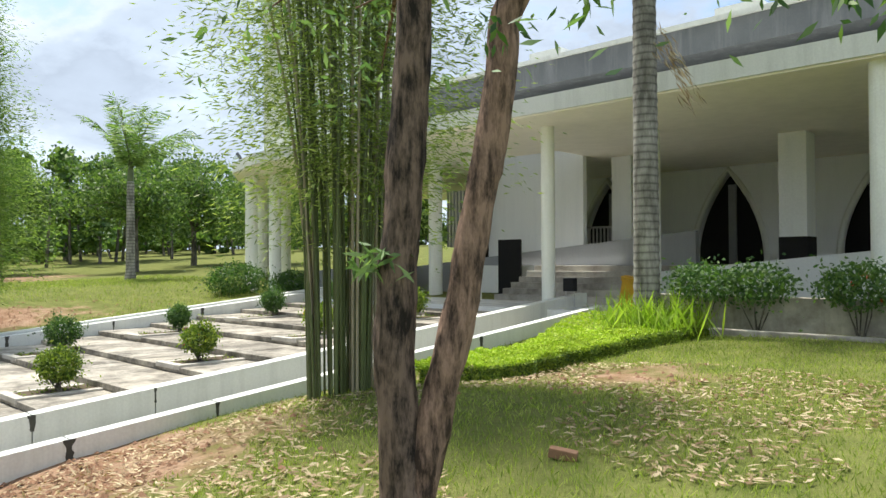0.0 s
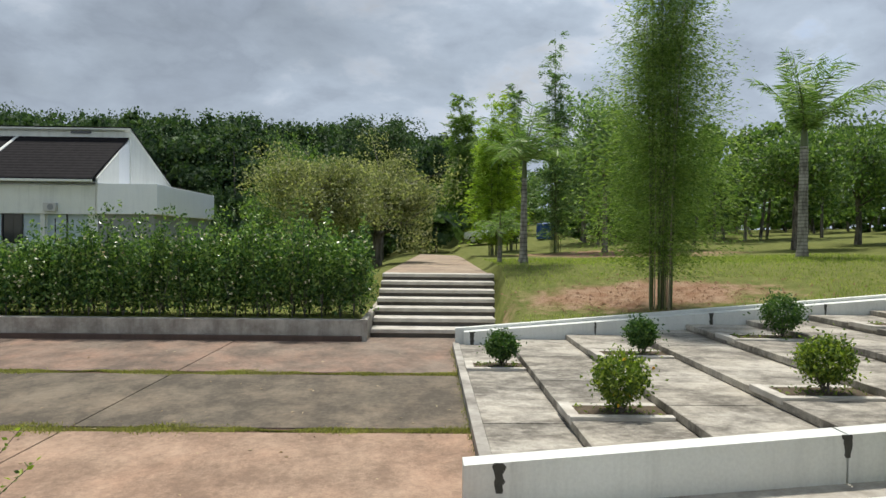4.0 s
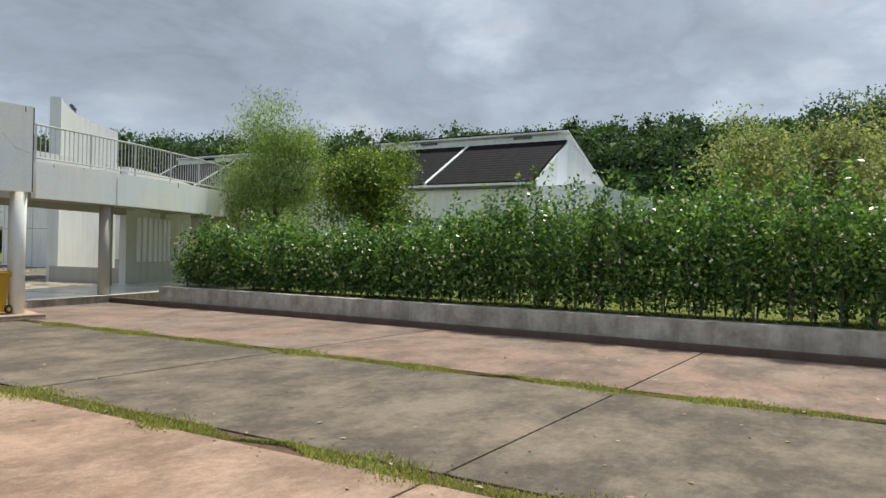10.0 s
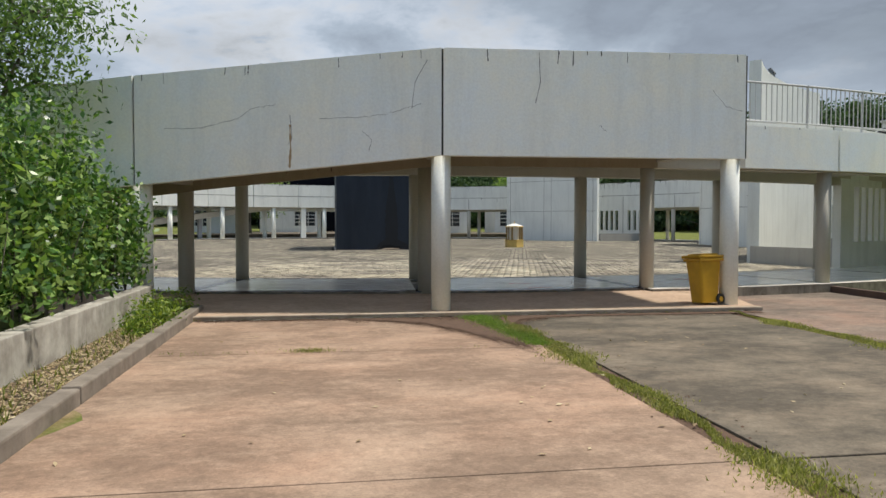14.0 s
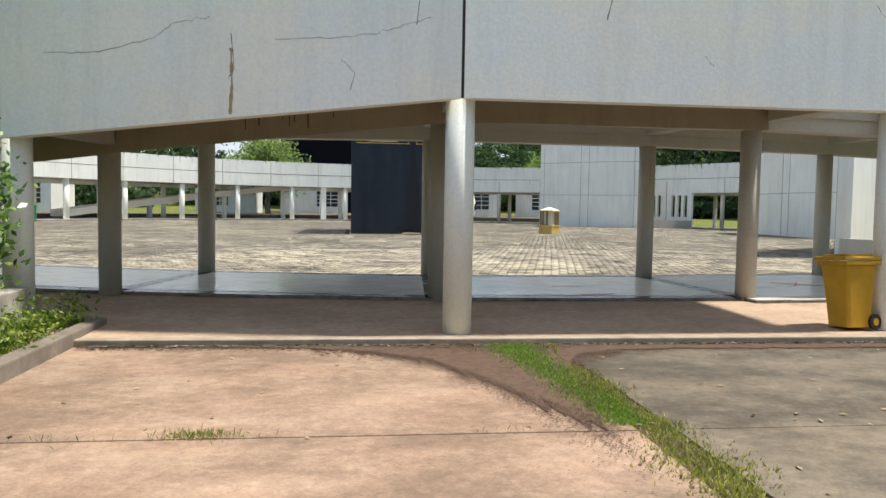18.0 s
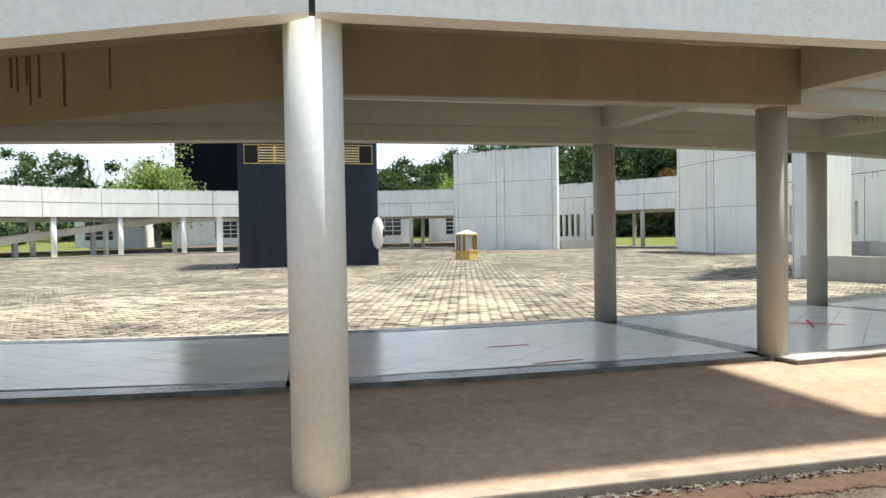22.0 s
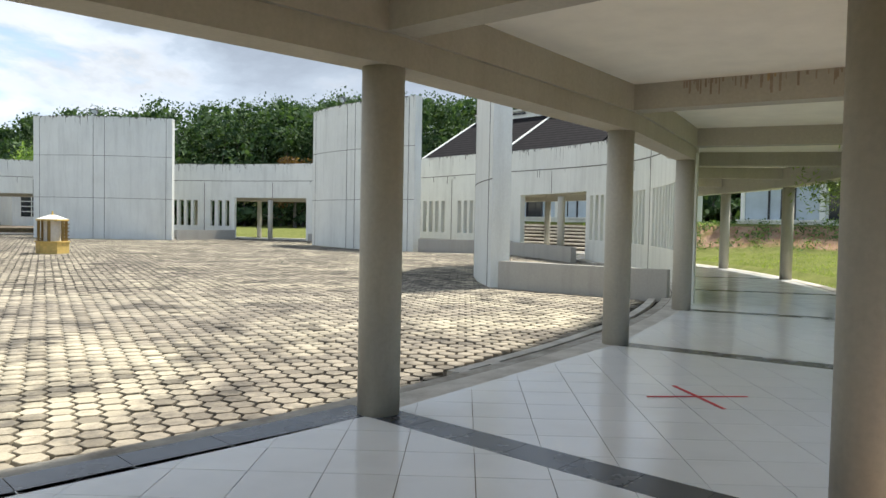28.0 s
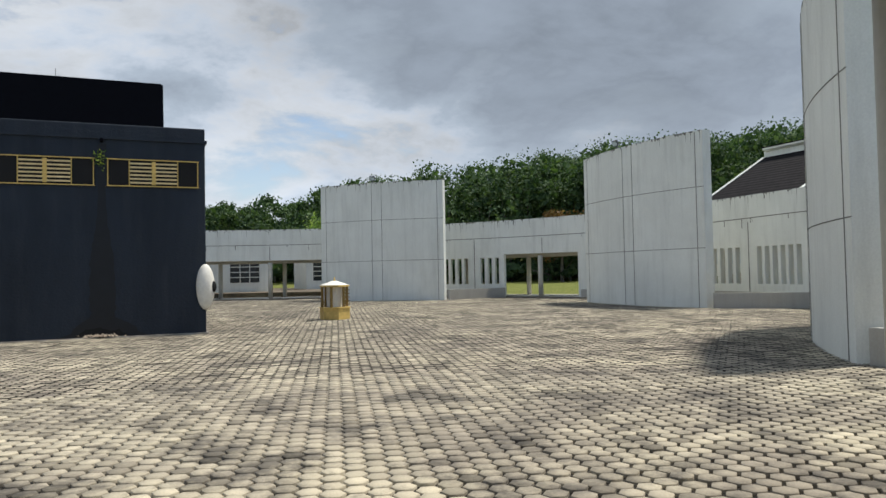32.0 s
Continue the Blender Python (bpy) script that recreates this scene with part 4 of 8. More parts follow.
    # low walls
    for a0, r0, a1, r1 in ((30.2, 21.45, 27.6, 24.9), (78.2, 21.4, 72.5, 24.9), (126.0, 21.3, 121.8, 24.9)):
        (x0, y0), (x1, y1) = polar(r0, a0), polar(r1, a1)
        d = Vector((x1 - x0, y1 - y0, 0)).normalized()
        n = Vector((-d.y, d.x, 0)) * 0.09
        pts = [(x0 + n.x, y0 + n.y), (x0 - n.x, y0 - n.y), (x1 - n.x, y1 - n.y), (x1 + n.x, y1 + n.y)]
        structure("wall_low", prism(pts, PLAZA - 0.05, -0.42), M["low_wall"], "low grey-painted wall closing the end of the screen", category="wall")
    structure("wall_low", arc(24.35, 24.55, 57.5, 72.0, PLAZA - 0.05, -0.45), M["low_wall"], "low grey-painted wall in front of the opening", category="wall")


make_ring_wall()

# ---- plaza and gallery floor ----
structure("plaza_bed", prism([polar(25.4, a) for a in range(0, 360, 4)][::-1], -1.3, PLAZA - 0.028), M["paver_bed"], "dark sand bed between the plaza pavers", category="plaza")
structure("gallery_floor", arc(RI - 0.30, RO - 0.03, -71, 5.1, -1.25, GALLERY - 0.006, 40, arc(RI - 0.30, RO + 0.28, 5.1, 289, -1.25, GALLERY - 0.006, 80)), M["gallery_edge"], "glossy white tiled gallery floor with dark border tiles", category="floor")

# ---- ramp over the apron ----
RAMP = [(-31, 0.03, 1.65), (-21.3, 0.49, 2.22), (-12.5, 0.93, 2.61), (-3.6, 1.40, 3.06), (6.05, 1.43, 3.16)]


def make_ramp():
    r = tagged(empty("entrance_ramp", *polar(30.6, -3.6), 1.4), "raised ramp with a deep cracked white rendered parapet", "ramp", kind="structure")
    inv = r.matrix_world.inverted()
    for (a, lo0, hi0), (b, lo1, hi1) in zip(RAMP, RAMP[1:]):
        p, q = polar(30.72, a + 0.03), polar(30.72, b - 0.03)
        pi, qi = polar(30.54, a + 0.03), polar(30.54, b - 0.03)
        ob = part("parapet", prism([p, q, qi, pi], [lo0, lo1, lo1, lo0], [hi0, hi1, hi1, hi0]), M["fascia"], r)
        ps, qs = polar(28.56, a), polar(28.56, b)
        so = part("soffit", prism([pi, qi, qs, ps], [lo0 + 0.5, lo1 + 0.5, lo1 + 0.5, lo0 + 0.5], [lo0 + 0.62, lo1 + 0.62, lo1 + 0.62, lo0 + 0.62]), M["beam"], r)
        e = min(b, 5.3)
        pb, qb, pc, qc = polar(28.60, a), polar(28.60, e), polar(28.545, a), polar(28.545, e)
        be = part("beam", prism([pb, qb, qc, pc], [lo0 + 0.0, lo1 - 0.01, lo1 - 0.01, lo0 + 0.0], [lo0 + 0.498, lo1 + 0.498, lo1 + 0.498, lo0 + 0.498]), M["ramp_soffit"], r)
        j = part("joint", tbox(pose(*polar(30.62, b), (lo1 + hi1) / 2, 0, 0, b), 0.08, 0.12, hi1 - lo1 - 0.02), M["grime"], r)
        for o in (ob, so, be, j):
            o.matrix_parent_inverse = inv
        x, y = polar(30.45, b if b < 5 else 5.85)
        if b > -20:
            column("ramp_column", x, y, APRON - 0.03, lo1 + 0.498, 0.155, "round white painted column carrying the ramp", group="ramp columns")
        c = min(b, 5.35)
        cx0, cy0 = polar(30.5, c)
        cx1, cy1 = polar(28.55, c)
        mb = pose((cx0 + cx1) / 2, (cy0 + cy1) / 2, lo1 + 0.30, 0, 0, c + 90)
        cb = part("cross_beam", tbox(mb, 1.7, 0.2, 0.39), M["beam"], r)
        cb.matrix_parent_inverse = inv


make_ramp()


# ---- replica cube on the plaza ----
def make_cube_building():
    x0, x1, y0, y1, top = -16.2, -10.8, -49.5, -43.2, 4.75
    k = tagged(empty("cube_building", (x0 + x1) / 2, (y0 + y1) / 2, PLAZA), "dark navy rendered cube with small gold-screened vents and black upper storey", "building")
    inv = k.matrix_world.inverted()

    def add(name, bm, mat, parent=k, label=""):
        ob = part(name, bm, None if isinstance(bm, bpy.types.Mesh) else M[mat], None, label)
        ob.parent = parent
        ob.matrix_parent_inverse = parent.matrix_world.inverted() if parent is k else Matrix()
        return ob
    add("body", box(x0, x1, y0, y1, PLAZA - 0.03, top, 0.03), "navy")
    add("plinth", box(x0 - 0.06, x1 + 0.06, y0 - 0.06, y1 + 0.06, PLAZA - 0.03, PLAZA + 0.03), "pale_concrete")
    # two vents with frame, gold louvres and dark side openings
    for vx in (-14.85, -12.2):
        vent = add("vent", box(vx - 1.18, vx + 1.18, y1 - 0.1, y1 + 0.012, 3.08, 3.80), "void")
        for dx0, dx1 in ((-1.12, -0.62), (0.62, 1.12)):
            add("opening", box(vx + dx0, vx + dx1, y1 - 0.05, y1 + 0.016, 3.14, 3.74), "void", vent)
        add("opening", box(vx - 0.6, vx + 0.6, y1 - 0.05, y1 + 0.016, 3.12, 3.76), "void", vent)
        for i in range(6):
            add("louvre", box(vx - 0.6, vx + 0.6, y1 + 0.005, y1 + 0.045, 3.15 + i * 0.105, 3.195 + i * 0.105), "louvre", vent)
        add("mullion", box(vx - 0.05, vx + 0.05, y1 + 0.01, y1 + 0.06, 3.12, 3.76), "gold", vent)
        for ex in (-1.15, -0.62, 0.62, 1.15):
            add("frame", box(vx + ex - 0.012, vx + ex + 0.012, y1 + 0.005, y1 + 0.04, 3.08, 3.80), "gold", vent)
        for ez in (3.08, 3.80):
            add("frame", box(vx - 1.18, vx + 1.18, y1 + 0.005, y1 + 0.05, ez - 0.013, ez + 0.013), "gold", vent)
    add("spout", tbox(pose(-13.55, y1 + 0.1, 4.28), 0.09, 0.24, 0.09, 0.015), "black_cloth", label="small black rainwater spout")
    # damp running down from the spout, widening into a broken dark hollow at the foot
    rngc = np.random.default_rng(56)
    v, f = [], []
    for i in range(41):
        z = 4.2 - (4.2 - PLAZA - 0.02) * i / 40
        w = 0.10 + 0.20 * smooth(1.6, 3.4, 4.2 - z) + 0.75 * smooth(4.55, 5.2, 4.2 - z)
        v += [(-13.55 - w * rngc.uniform(0.8, 1.15), y1 + 0.005, z), (-13.55 + w * rngc.uniform(0.8, 1.15), y1 + 0.005, z)]
    f = [(2 * i, 2 * i + 1, 2 * i + 3, 2 * i + 2) for i in range(40)]
    add("damp_streak", raw("damp_streak", v, f, M["navy_wet"]), "navy_wet")
    v = [(-13.5, y1 + 0.009, PLAZA + 0.02)] + [(-13.5 + 0.62 * math.cos(q) * rngc.uniform(0.8, 1.15), y1 + 0.009, PLAZA + 0.02 + 0.26 * math.sin(q) * rngc.uniform(0.7, 1.2)) for q in np.linspace(0, math.pi, 25)]
    add("broken_hollow", raw("broken_hollow", v, [(0, i, i + 1) for i in range(1, 25)], M["void"]), "void")
    v, f = [], []
    for _ in range(70):
        s = rngc.uniform(0.02, 0.055)
        q = np.array((-13.5 + rngc.normal(0, 0.26), y1 + rngc.uniform(0.03, 0.2), PLAZA + 0.04 + rngc.uniform(0, 0.05)))
        b = len(v)
        v += [tuple(q + s * rngc.uniform(0.5, 1.2) * np.array(d)) for d in ((1, 0, 0), (0, 1, 0), (-1, 0, 0), (0, -1, 0), (0, 0, 1.2))]
        f += [(b, b + 1, b + 4), (b + 1, b + 2, b + 4), (b + 2, b + 3, b + 4), (b + 3, b, b + 4)]
    tagged(add("rubble", raw("rubble", v, f, M["kerb"]), "kerb"), kind="stuff")
    add("cornice", box(x0 - 0.05, x1 + 0.05, y0 - 0.05, y1 + 0.05, top - 0.42, top - 0.34), "navy")
    # oval silver-white surround with its dark hollow, at the corner
    ov = bmesh.new()
    bmesh.ops.create_uvsphere(ov, u_segments=28, v_segments=16, radius=1.0, matrix=Matrix.Translation((x0 + 0.02, y1 + 0.02, 0.30)) @ Matrix.Diagonal((0.25, 0.25, 0.64, 1)))
    oval = add("oval_surround", ov, "ivory", label="white oval surround on the corner")
    for poly in oval.data.polygons:
        poly.use_smooth = True
    hl = bmesh.new()
    bmesh.ops.create_uvsphere(hl, u_segments=20, v_segments=12, radius=1.0, matrix=Matrix.Translation((x0 - 0.17, y1 + 0.12, 0.30)) @ Matrix.Diagonal((0.10, 0.10, 0.17, 1)))
    add("hollow", hl, "void")
    # a weed rooted beside the vents, and streaks of damp on the wall
    rng = np.random.default_rng(55)
    P = np.array([(-13.5, y1 + 0.1, 3.78)]) + rng.normal(0, 0.07, (60, 3)) * np.array([1, 0.7, 1.6])
    w = part("weed", leaf_mesh("weed", P, 0.045, M["bush_leaf"], 2.0, 0, rng, 0.45), None)
    w.parent = k
    w.matrix_parent_inverse = inv
    tagged(w, kind="stuff")
    return k


make_cube_building()

# ---- planting ----
def volume(n, rng, x0, x1, y0, y1, z0, top):
    """Random places under a bumpy top, denser towards the outside."""
    p = rng.uniform((x0, y0, 0), (x1, y1, 1), (n, 3))
    t = np.array([top(x, y) for x, y in p[:, :2]])
    p[:, 2] = z0 + (t - z0) * p[:, 2]
    return p


def stems(name, bases, tops, r, mat, parent, n=5):
    v, f = [], []
    for b, t in zip(bases, tops):
        mid = [(b[i] + t[i]) / 2 + random.uniform(-0.05, 0.05) for i in range(3)]
        tube([b, mid, t], [r, r * 0.8, r * 0.35], n, v, f)
    return tagged(part(name, raw(name, v, f, mat, True), None, parent), kind="stuff")


def hedge(name, x0, x1, y0, y1, z0, top, n, label, mat, flowers=0, seed=1, size=0.047):
    """A row of leafy bushes grown together: upright branches set with leaves, their tips uneven."""
    rng = np.random.default_rng(seed)
    h = tagged(empty(name), label, "hedge")
    rows = max(2, int((x1 - x0) / 0.5))
    gap = 0.4
    plants = [(x0 + 0.3 + (x1 - x0 - 0.6) * r / (rows - 1) + rng.normal(0, 0.06), y + rng.normal(0, 0.08)) for r in range(rows) for y in np.arange(y0 + 0.25, y1 - 0.15, gap)]
    per = 16
    each = max(20, int(n / len(plants) / per))
    P, D, sv, sf = [], [], [], []
    for px, py in plants:
        swell = noise.noise((px * 0.9, py * 1.3, 4.0))
        px += 0.16 * swell
        hgt = top(px, py) - z0
        hgt *= rng.uniform(0.76, 1.0) * (1 + 0.16 * swell)
        for b in range(per):
            a = rng.uniform(0, 2 * math.pi)
            r = abs(rng.normal(0, 0.24 if b > 2 else 0.12))
            tall = hgt * (rng.uniform(0.4, 1.0) if b > 2 else rng.uniform(0.98, 1.26))
            ex, ey = r * math.cos(a), r * math.sin(a)
            k = int(each * (0.5 + 0.5 * tall / hgt))
            s = rng.uniform(0.1, 1.0, k) ** 0.8
            sig = (0.15 * (1 - s) ** 0.5 + 0.045)[:, None]
            bow = np.sin(s * math.pi / 2)
            q = np.stack([px + ex * bow, py + ey * bow, z0 + 0.08 + (tall - 0.08) * s], 1) + np.clip(rng.normal(0, 1, (k, 3)), -1.7, 1.7) * sig
            P.append(q)
            D.append(np.stack([ex + rng.normal(0, 0.5, k), ey + rng.normal(0, 0.5, k), 0.1 + rng.normal(0, 0.5, k)], 1) * 1.2)
            if b % 4 == 0:
                tube([(px, py, z0 - 0.04), (px + ex * 0.6, py + ey * 0.6, z0 + tall * 0.45), (px + ex, py + ey, z0 + tall * 0.9)], [0.014, 0.009, 0.003], 4, sv, sf)
    P, D = np.vstack(P), np.vstack(D)
    P[:, 2] = np.maximum(P[:, 2], z0 + 0.07)
    part("leaves", leaf_mesh("leaves", P, size, mat, 2.0, 0.1, rng, 0.5, D), None, h)
    tagged(part("wood", raw("wood", sv, sf, M["bark_grey"], True), None, h), kind="stuff")
    if flowers:
        fp = volume(flowers, rng, x1 - 0.05, x1 + 0.1, y0, y1, z0 + 0.35, lambda x, y: top(x, y) - 0.2)
        part("blossoms", leaf_mesh("blossoms", np.repeat(fp, 5, 0) + rng.normal(0, 0.014, (flowers * 5, 3)), 0.03, M["flower_white"], 1.5, 0, rng, 0.6), None, h, "small cream blossoms")
    return h


def west_top(x, y):
    return 0.94 + 0.66 * smooth(-12.8, -7.2, y) + 0.22 * noise.noise((x * 0.8, y * 0.8, 5)) + 0.16 * noise.noise((x * 2, y * 2, 9))


hedge("clipped_hedge", -23.1, -21.5, -18.6, -2.15, -0.6, west_top, 125000, "dense green hedge with small cream blossoms behind the planter wall", M["hedge_leaf"], 230, 3, 0.051)


def east_top(x, y):
    return 0.85 + 0.55 * smooth(-11.0, -14.0, y) * smooth(-18.9, -16.0, y) + 0.2 * noise.noise((x, y * 0.9, 2))


hedge("flowering_hedge", -7.5, -5.9, -17.8, -10.4, -0.62, east_top, 60000, "leafy green flowering hedge behind a low concrete wall", M["hedge_leaf"], 60, 4, 0.05)


def shrub(name, x, y, z, rx, rz, label, mat, n=2200, size=0.03, flowers=None, seed=0, stem=0.16, group=""):
    """A round clipped shrub on thin branching stems."""
    rng = np.random.default_rng(seed)
    s = tagged(empty(name, x, y, z), label, "shrub", group)
    d = rng.normal(size=(n, 3))
    d /= np.linalg.norm(d, axis=1)[:, None]
    rad = rng.uniform(0.2, 1.0, n) ** 0.45 * (1 + 0.10 * np.abs(rng.normal(0, 1, n)) ** 2)
    lump = np.array([1 + 0.24 * noise.noise(tuple(v * 2.0 + seed)) + 0.16 * noise.noise(tuple(v * 5 + seed)) for v in d])
    p = d * (rad * lump)[:, None] * np.array([rx, rx, rz])
    p[:, 2] += stem + rz
    part("leaves", leaf_mesh("leaves", p, size, mat, 1.9, 0, rng, 0.5), None, s)
    b = [(rng.normal(0, 0.03), rng.normal(0, 0.03), -0.03) for _ in range(6)]
    t = [(rng.normal(0, rx * 0.45), rng.normal(0, rx * 0.45), stem + rz * 0.9) for _ in range(6)]
    stems("stem_bundle", b, t, 0.014, M["bark_grey"], s)
    if flowers:
        q = p[rng.integers(0, n, 9)] * 1.0
        tagged(part("flowers", leaf_mesh("flowers", np.repeat(q, 5, 0) + rng.normal(0, 0.015, (45, 3)), 0.03, M[flowers], 1.4, 0, rng, 0.7), None, s), kind="stuff")
    return s


def terrace_z(y):
    return -0.95 + 0.118 * max(i for i, e in enumerate(STRIPS) if e <= y)


def strip_edges(y):
    k = max(i for i, e in enumerate(STRIPS) if e <= y)
    return STRIPS[k], STRIPS[k + 1]


SHRUBS = [(-12.8, 1.78, 0.34, 0.30, "bush_leaf", "flower_yellow"), (-16.75, 0.70, 0.27, 0.24, "bush_dark", None), (-16.75, 3.18, 0.25, 0.25, "bush_dark", None),
          (-12.9, 4.38, 0.33, 0.29, "bush_leaf", None), (-17.4, 6.0, 0.36, 0.33, "bush_dark", None), (-12.9, 6.87, 0.32, 0.29, "bush_leaf", "flower_red"),
          (-17.5, 8.75, 0.27, 0.27, "bush_dark", None), (-17.55, 11.5, 0.32, 0.31, "bush_dark", None), (-13.2, 9.84, 0.34, 0.30, "bush_leaf", "flower_yellow"),
          (-17.3, 13.6, 0.34, 0.3, "bush_dark", None), (-12.9, 12.4, 0.33, 0.3, "bush_leaf", None)]
for i, (x, y, rx, rz, m, fl) in enumerate(SHRUBS):
    z = terrace_z(y)
    y0, y1 = strip_edges(y)
    bed = tagged(empty("planting_hole", x, y, z), "soil-filled planting slot with a pale concrete rim in the terrace", "planting bed", "terrace planting holes")
    part("soil", box(-0.34, 0.28, y0 - y + 0.13, y1 - y - 0.02, -0.02, 0.018, 0.006), M["soil"], bed)
    for rim in (box(0.28, 0.42, y0 - y - 0.015, y1 - y - 0.01, -0.05, 0.042 + 0.012 * math.sin(3 * x + y), 0.012), box(-0.48, 0.275, y0 - y - 0.018, y0 - y + 0.13, -0.05, 0.038, 0.012), box(-0.48, -0.34, y0 - y + 0.135, y1 - y - 0.01, -0.05, 0.022, 0.01)):
        part("rim", rim, M["tread"], bed)
    P = np.random.default_rng(300 + i).uniform((-0.3, y0 - y + 0.16, 0.02), (0.25, y1 - y - 0.06, 0.07), (90, 3))
    tagged(part("weed_tuft", leaf_mesh("weed_tuft", P, 0.03, M["bush_leaf"], 2.0, 0, np.random.default_rng(330 + i), 0.35), None, bed), kind="stuff")
    lab = "round clipped yellow-green shrub in a planting hole" if m == "bush_leaf" else "round clipped dark green shrub in a planting hole"
    if fl:
        lab += " with a few flowers"
    shrub("clipped_shrub", x, y, z + 0.02, rx, rz, lab, M[m], 3000, 0.031, fl, 20 + i, 0.12, group="terrace shrubs")

# a loose shrub with thin leafy shoots beside the drive
def shoot_shrub(x, y, z, shoots, label, seed):
    rng = np.random.default_rng(seed)
    s = tagged(empty("garden_shrub", x, y, z), label, "shrub")
    v, f, P, D = [], [], [], []
    for dx, dy, hgt in shoots:
        pts = [(dx * u * u, dy * u * u, hgt * u ** 0.85) for u in (0, 0.25, 0.5, 0.75, 1.0)]
        tube(pts, [0.007, 0.006, 0.005, 0.0035, 0.002], 5, v, f)
        for k in range(44):
            u = 0.3 + 0.7 * k / 43
            c = (dx * u * u, dy * u * u, hgt * u ** 0.85)
            a = k * 2.4
            d = np.array([math.cos(a), math.sin(a), 0.5])
            P.append(np.array(c) + d * 0.03)
            D.append(d * 3)
    part("branch", raw("branch", v, f, M["bark_grey"], True), None, s)
    part("leaves", leaf_mesh("leaves", P, 0.028, M["bush_leaf"], 2.0, 0, rng, 0.55, D), None, s)
    return s


shoot_shrub(-7.95, -3.45, land(-7.95, -3.45), [(-0.18, 0.46, 1.22), (-0.4, 0.42, 0.95), (-0.32, 0.36, 0.72), (0.1, 0.1, 1.1), (0.2, -0.2, 1.0), (0.0, -0.3, 0.9), (-0.1, 0.15, 1.05), (0.25, 0.2, 0.9), (-0.3, 0.0, 0.8)], "thin leafy green shrub beside the driveway", 51)


def bamboo(x, y, z, h, r, culms, mat, leaves, label, spread=1.6, start=0.3, seed=0, size=0.07, lean=(0, 0), crown=None, culm_r=0.022, profile=None):
    """A clump of bamboo: many jointed culms fanning out, with sprays of thin drooping leaves."""
    rng = np.random.default_rng(seed)
    b = tagged(empty("bamboo_clump", x, y, z), label, "bamboo")
    axes = []
    for i in range(culms):
        a, q = rng.uniform(0, 2 * math.pi), r * math.sqrt(rng.uniform(0, 1))
        bx, by = q * math.cos(a), q * math.sin(a)
        hh = h * rng.uniform(0.6, 1.0)
        out = spread * rng.uniform(0.2, 1.0) * (0.3 + 0.7 * q / r)
        a2 = a + rng.normal(0, 0.35)
        pts = []
        for s in np.linspace(0, 1, 8):
            o = out * (0.25 * s + 0.75 * s ** 2.4)
            pts.append((bx + o * math.cos(a2) + lean[0] * s * s, by + o * math.sin(a2) + lean[1] * s * s, -0.1 + hh * s - 0.12 * out * s ** 4))
        cr = culm_r * rng.uniform(0.7, 1.25)
        v, f = tube(pts, [cr, cr, cr * 0.95, cr * 0.9, cr * 0.75, cr * 0.55, cr * 0.35, cr * 0.12], 6)
        dry = rng.uniform() < 0.3
        part("culm", raw("culm", v, f, M["culm_dry" if dry else "culm"], True), None, b, "pale dry culm" if dry else "")
        axes.append(np.array(pts))
    # sprays: side branches that rise and arch over, feathered with leaves along their outer part
    per = 26
    k = leaves // per
    ci = rng.integers(0, len(axes), k)
    s = start + (1 - start) * rng.uniform(0, 1, k) ** 0.9
    seg = np.clip((s * 7).astype(int), 0, 6)
    fr = (s * 7 - seg)[:, None]
    ax = np.array(axes)
    base = ax[ci, seg] * (1 - fr) + ax[ci, seg + 1] * fr
    a = rng.uniform(0, 2 * math.pi, k)
    cr = crown or 0.9
    wide = np.array([profile(u) for u in s]) if profile else np.ones(k)
    reach = cr * rng.uniform(0.15, 1.0, k) ** 0.8 * wide
    d = np.stack([np.cos(a), np.sin(a), rng.uniform(0.15, 0.95, k)], 1)
    u = rng.uniform(0.12, 1.08, (k, per, 1)) ** 0.8
    P = base[:, None] + (d * reach[:, None])[:, None] * u + rng.normal(0, 0.025 + 0.028 * cr, (k, per, 3)) * (0.5 + u)
    P[..., 2] -= 0.38 * reach[:, None] * u[..., 0] ** 3
    D = np.repeat(d[:, None], per, 1) * np.array([1, 1, 0.6]) + np.array([0, 0, -0.35])
    part("leaves", leaf_mesh("leaves", P.reshape(-1, 3), size, mat, 2.6, 0.15, rng, 0.24, D.reshape(-1, 3)), None, b)
    return b


def plume(u):
    """Width of a bamboo plume against height: widest low down, tapering to the tip."""
    return 0.45 + 0.55 * smooth(0.08, 0.26, u) if u < 0.3 else max(0.14, 1.0 - 1.12 * (u - 0.3) ** 1.15)


bamboo(-6.75, 5.42, -0.06, 9.6, 0.46, 66, M["bamboo_near"], 62000, "tall clump of green and dry bamboo culms with feathery leaves", 1.3, 0.27, 11, 0.036, crown=1.75, culm_r=0.019)
bamboo(-21.65, 5.04, -0.3, 9.4, 0.30, 26, M["bamboo_leaf"], 80000, "tall plume-shaped bamboo with feathery green foliage on the lawn", 0.5, 0.13, 12, 0.042, crown=2.45, profile=plume)
bamboo(-42.0, 2.9, 0.3, 8.8, 0.4, 24, M["bamboo_yellow"], 17000, "bright yellow-green bamboo plume beside the path", 0.8, 0.13, 13, 0.10, crown=1.9, profile=plume)
bamboo(-66.0, 2.2, 0.9, 13.5, 0.5, 18, M["bamboo_leaf"], 12000, "bright green bamboo plume beside the path", 0.9, 0.1, 14, 0.16, crown=2.2, profile=plume)
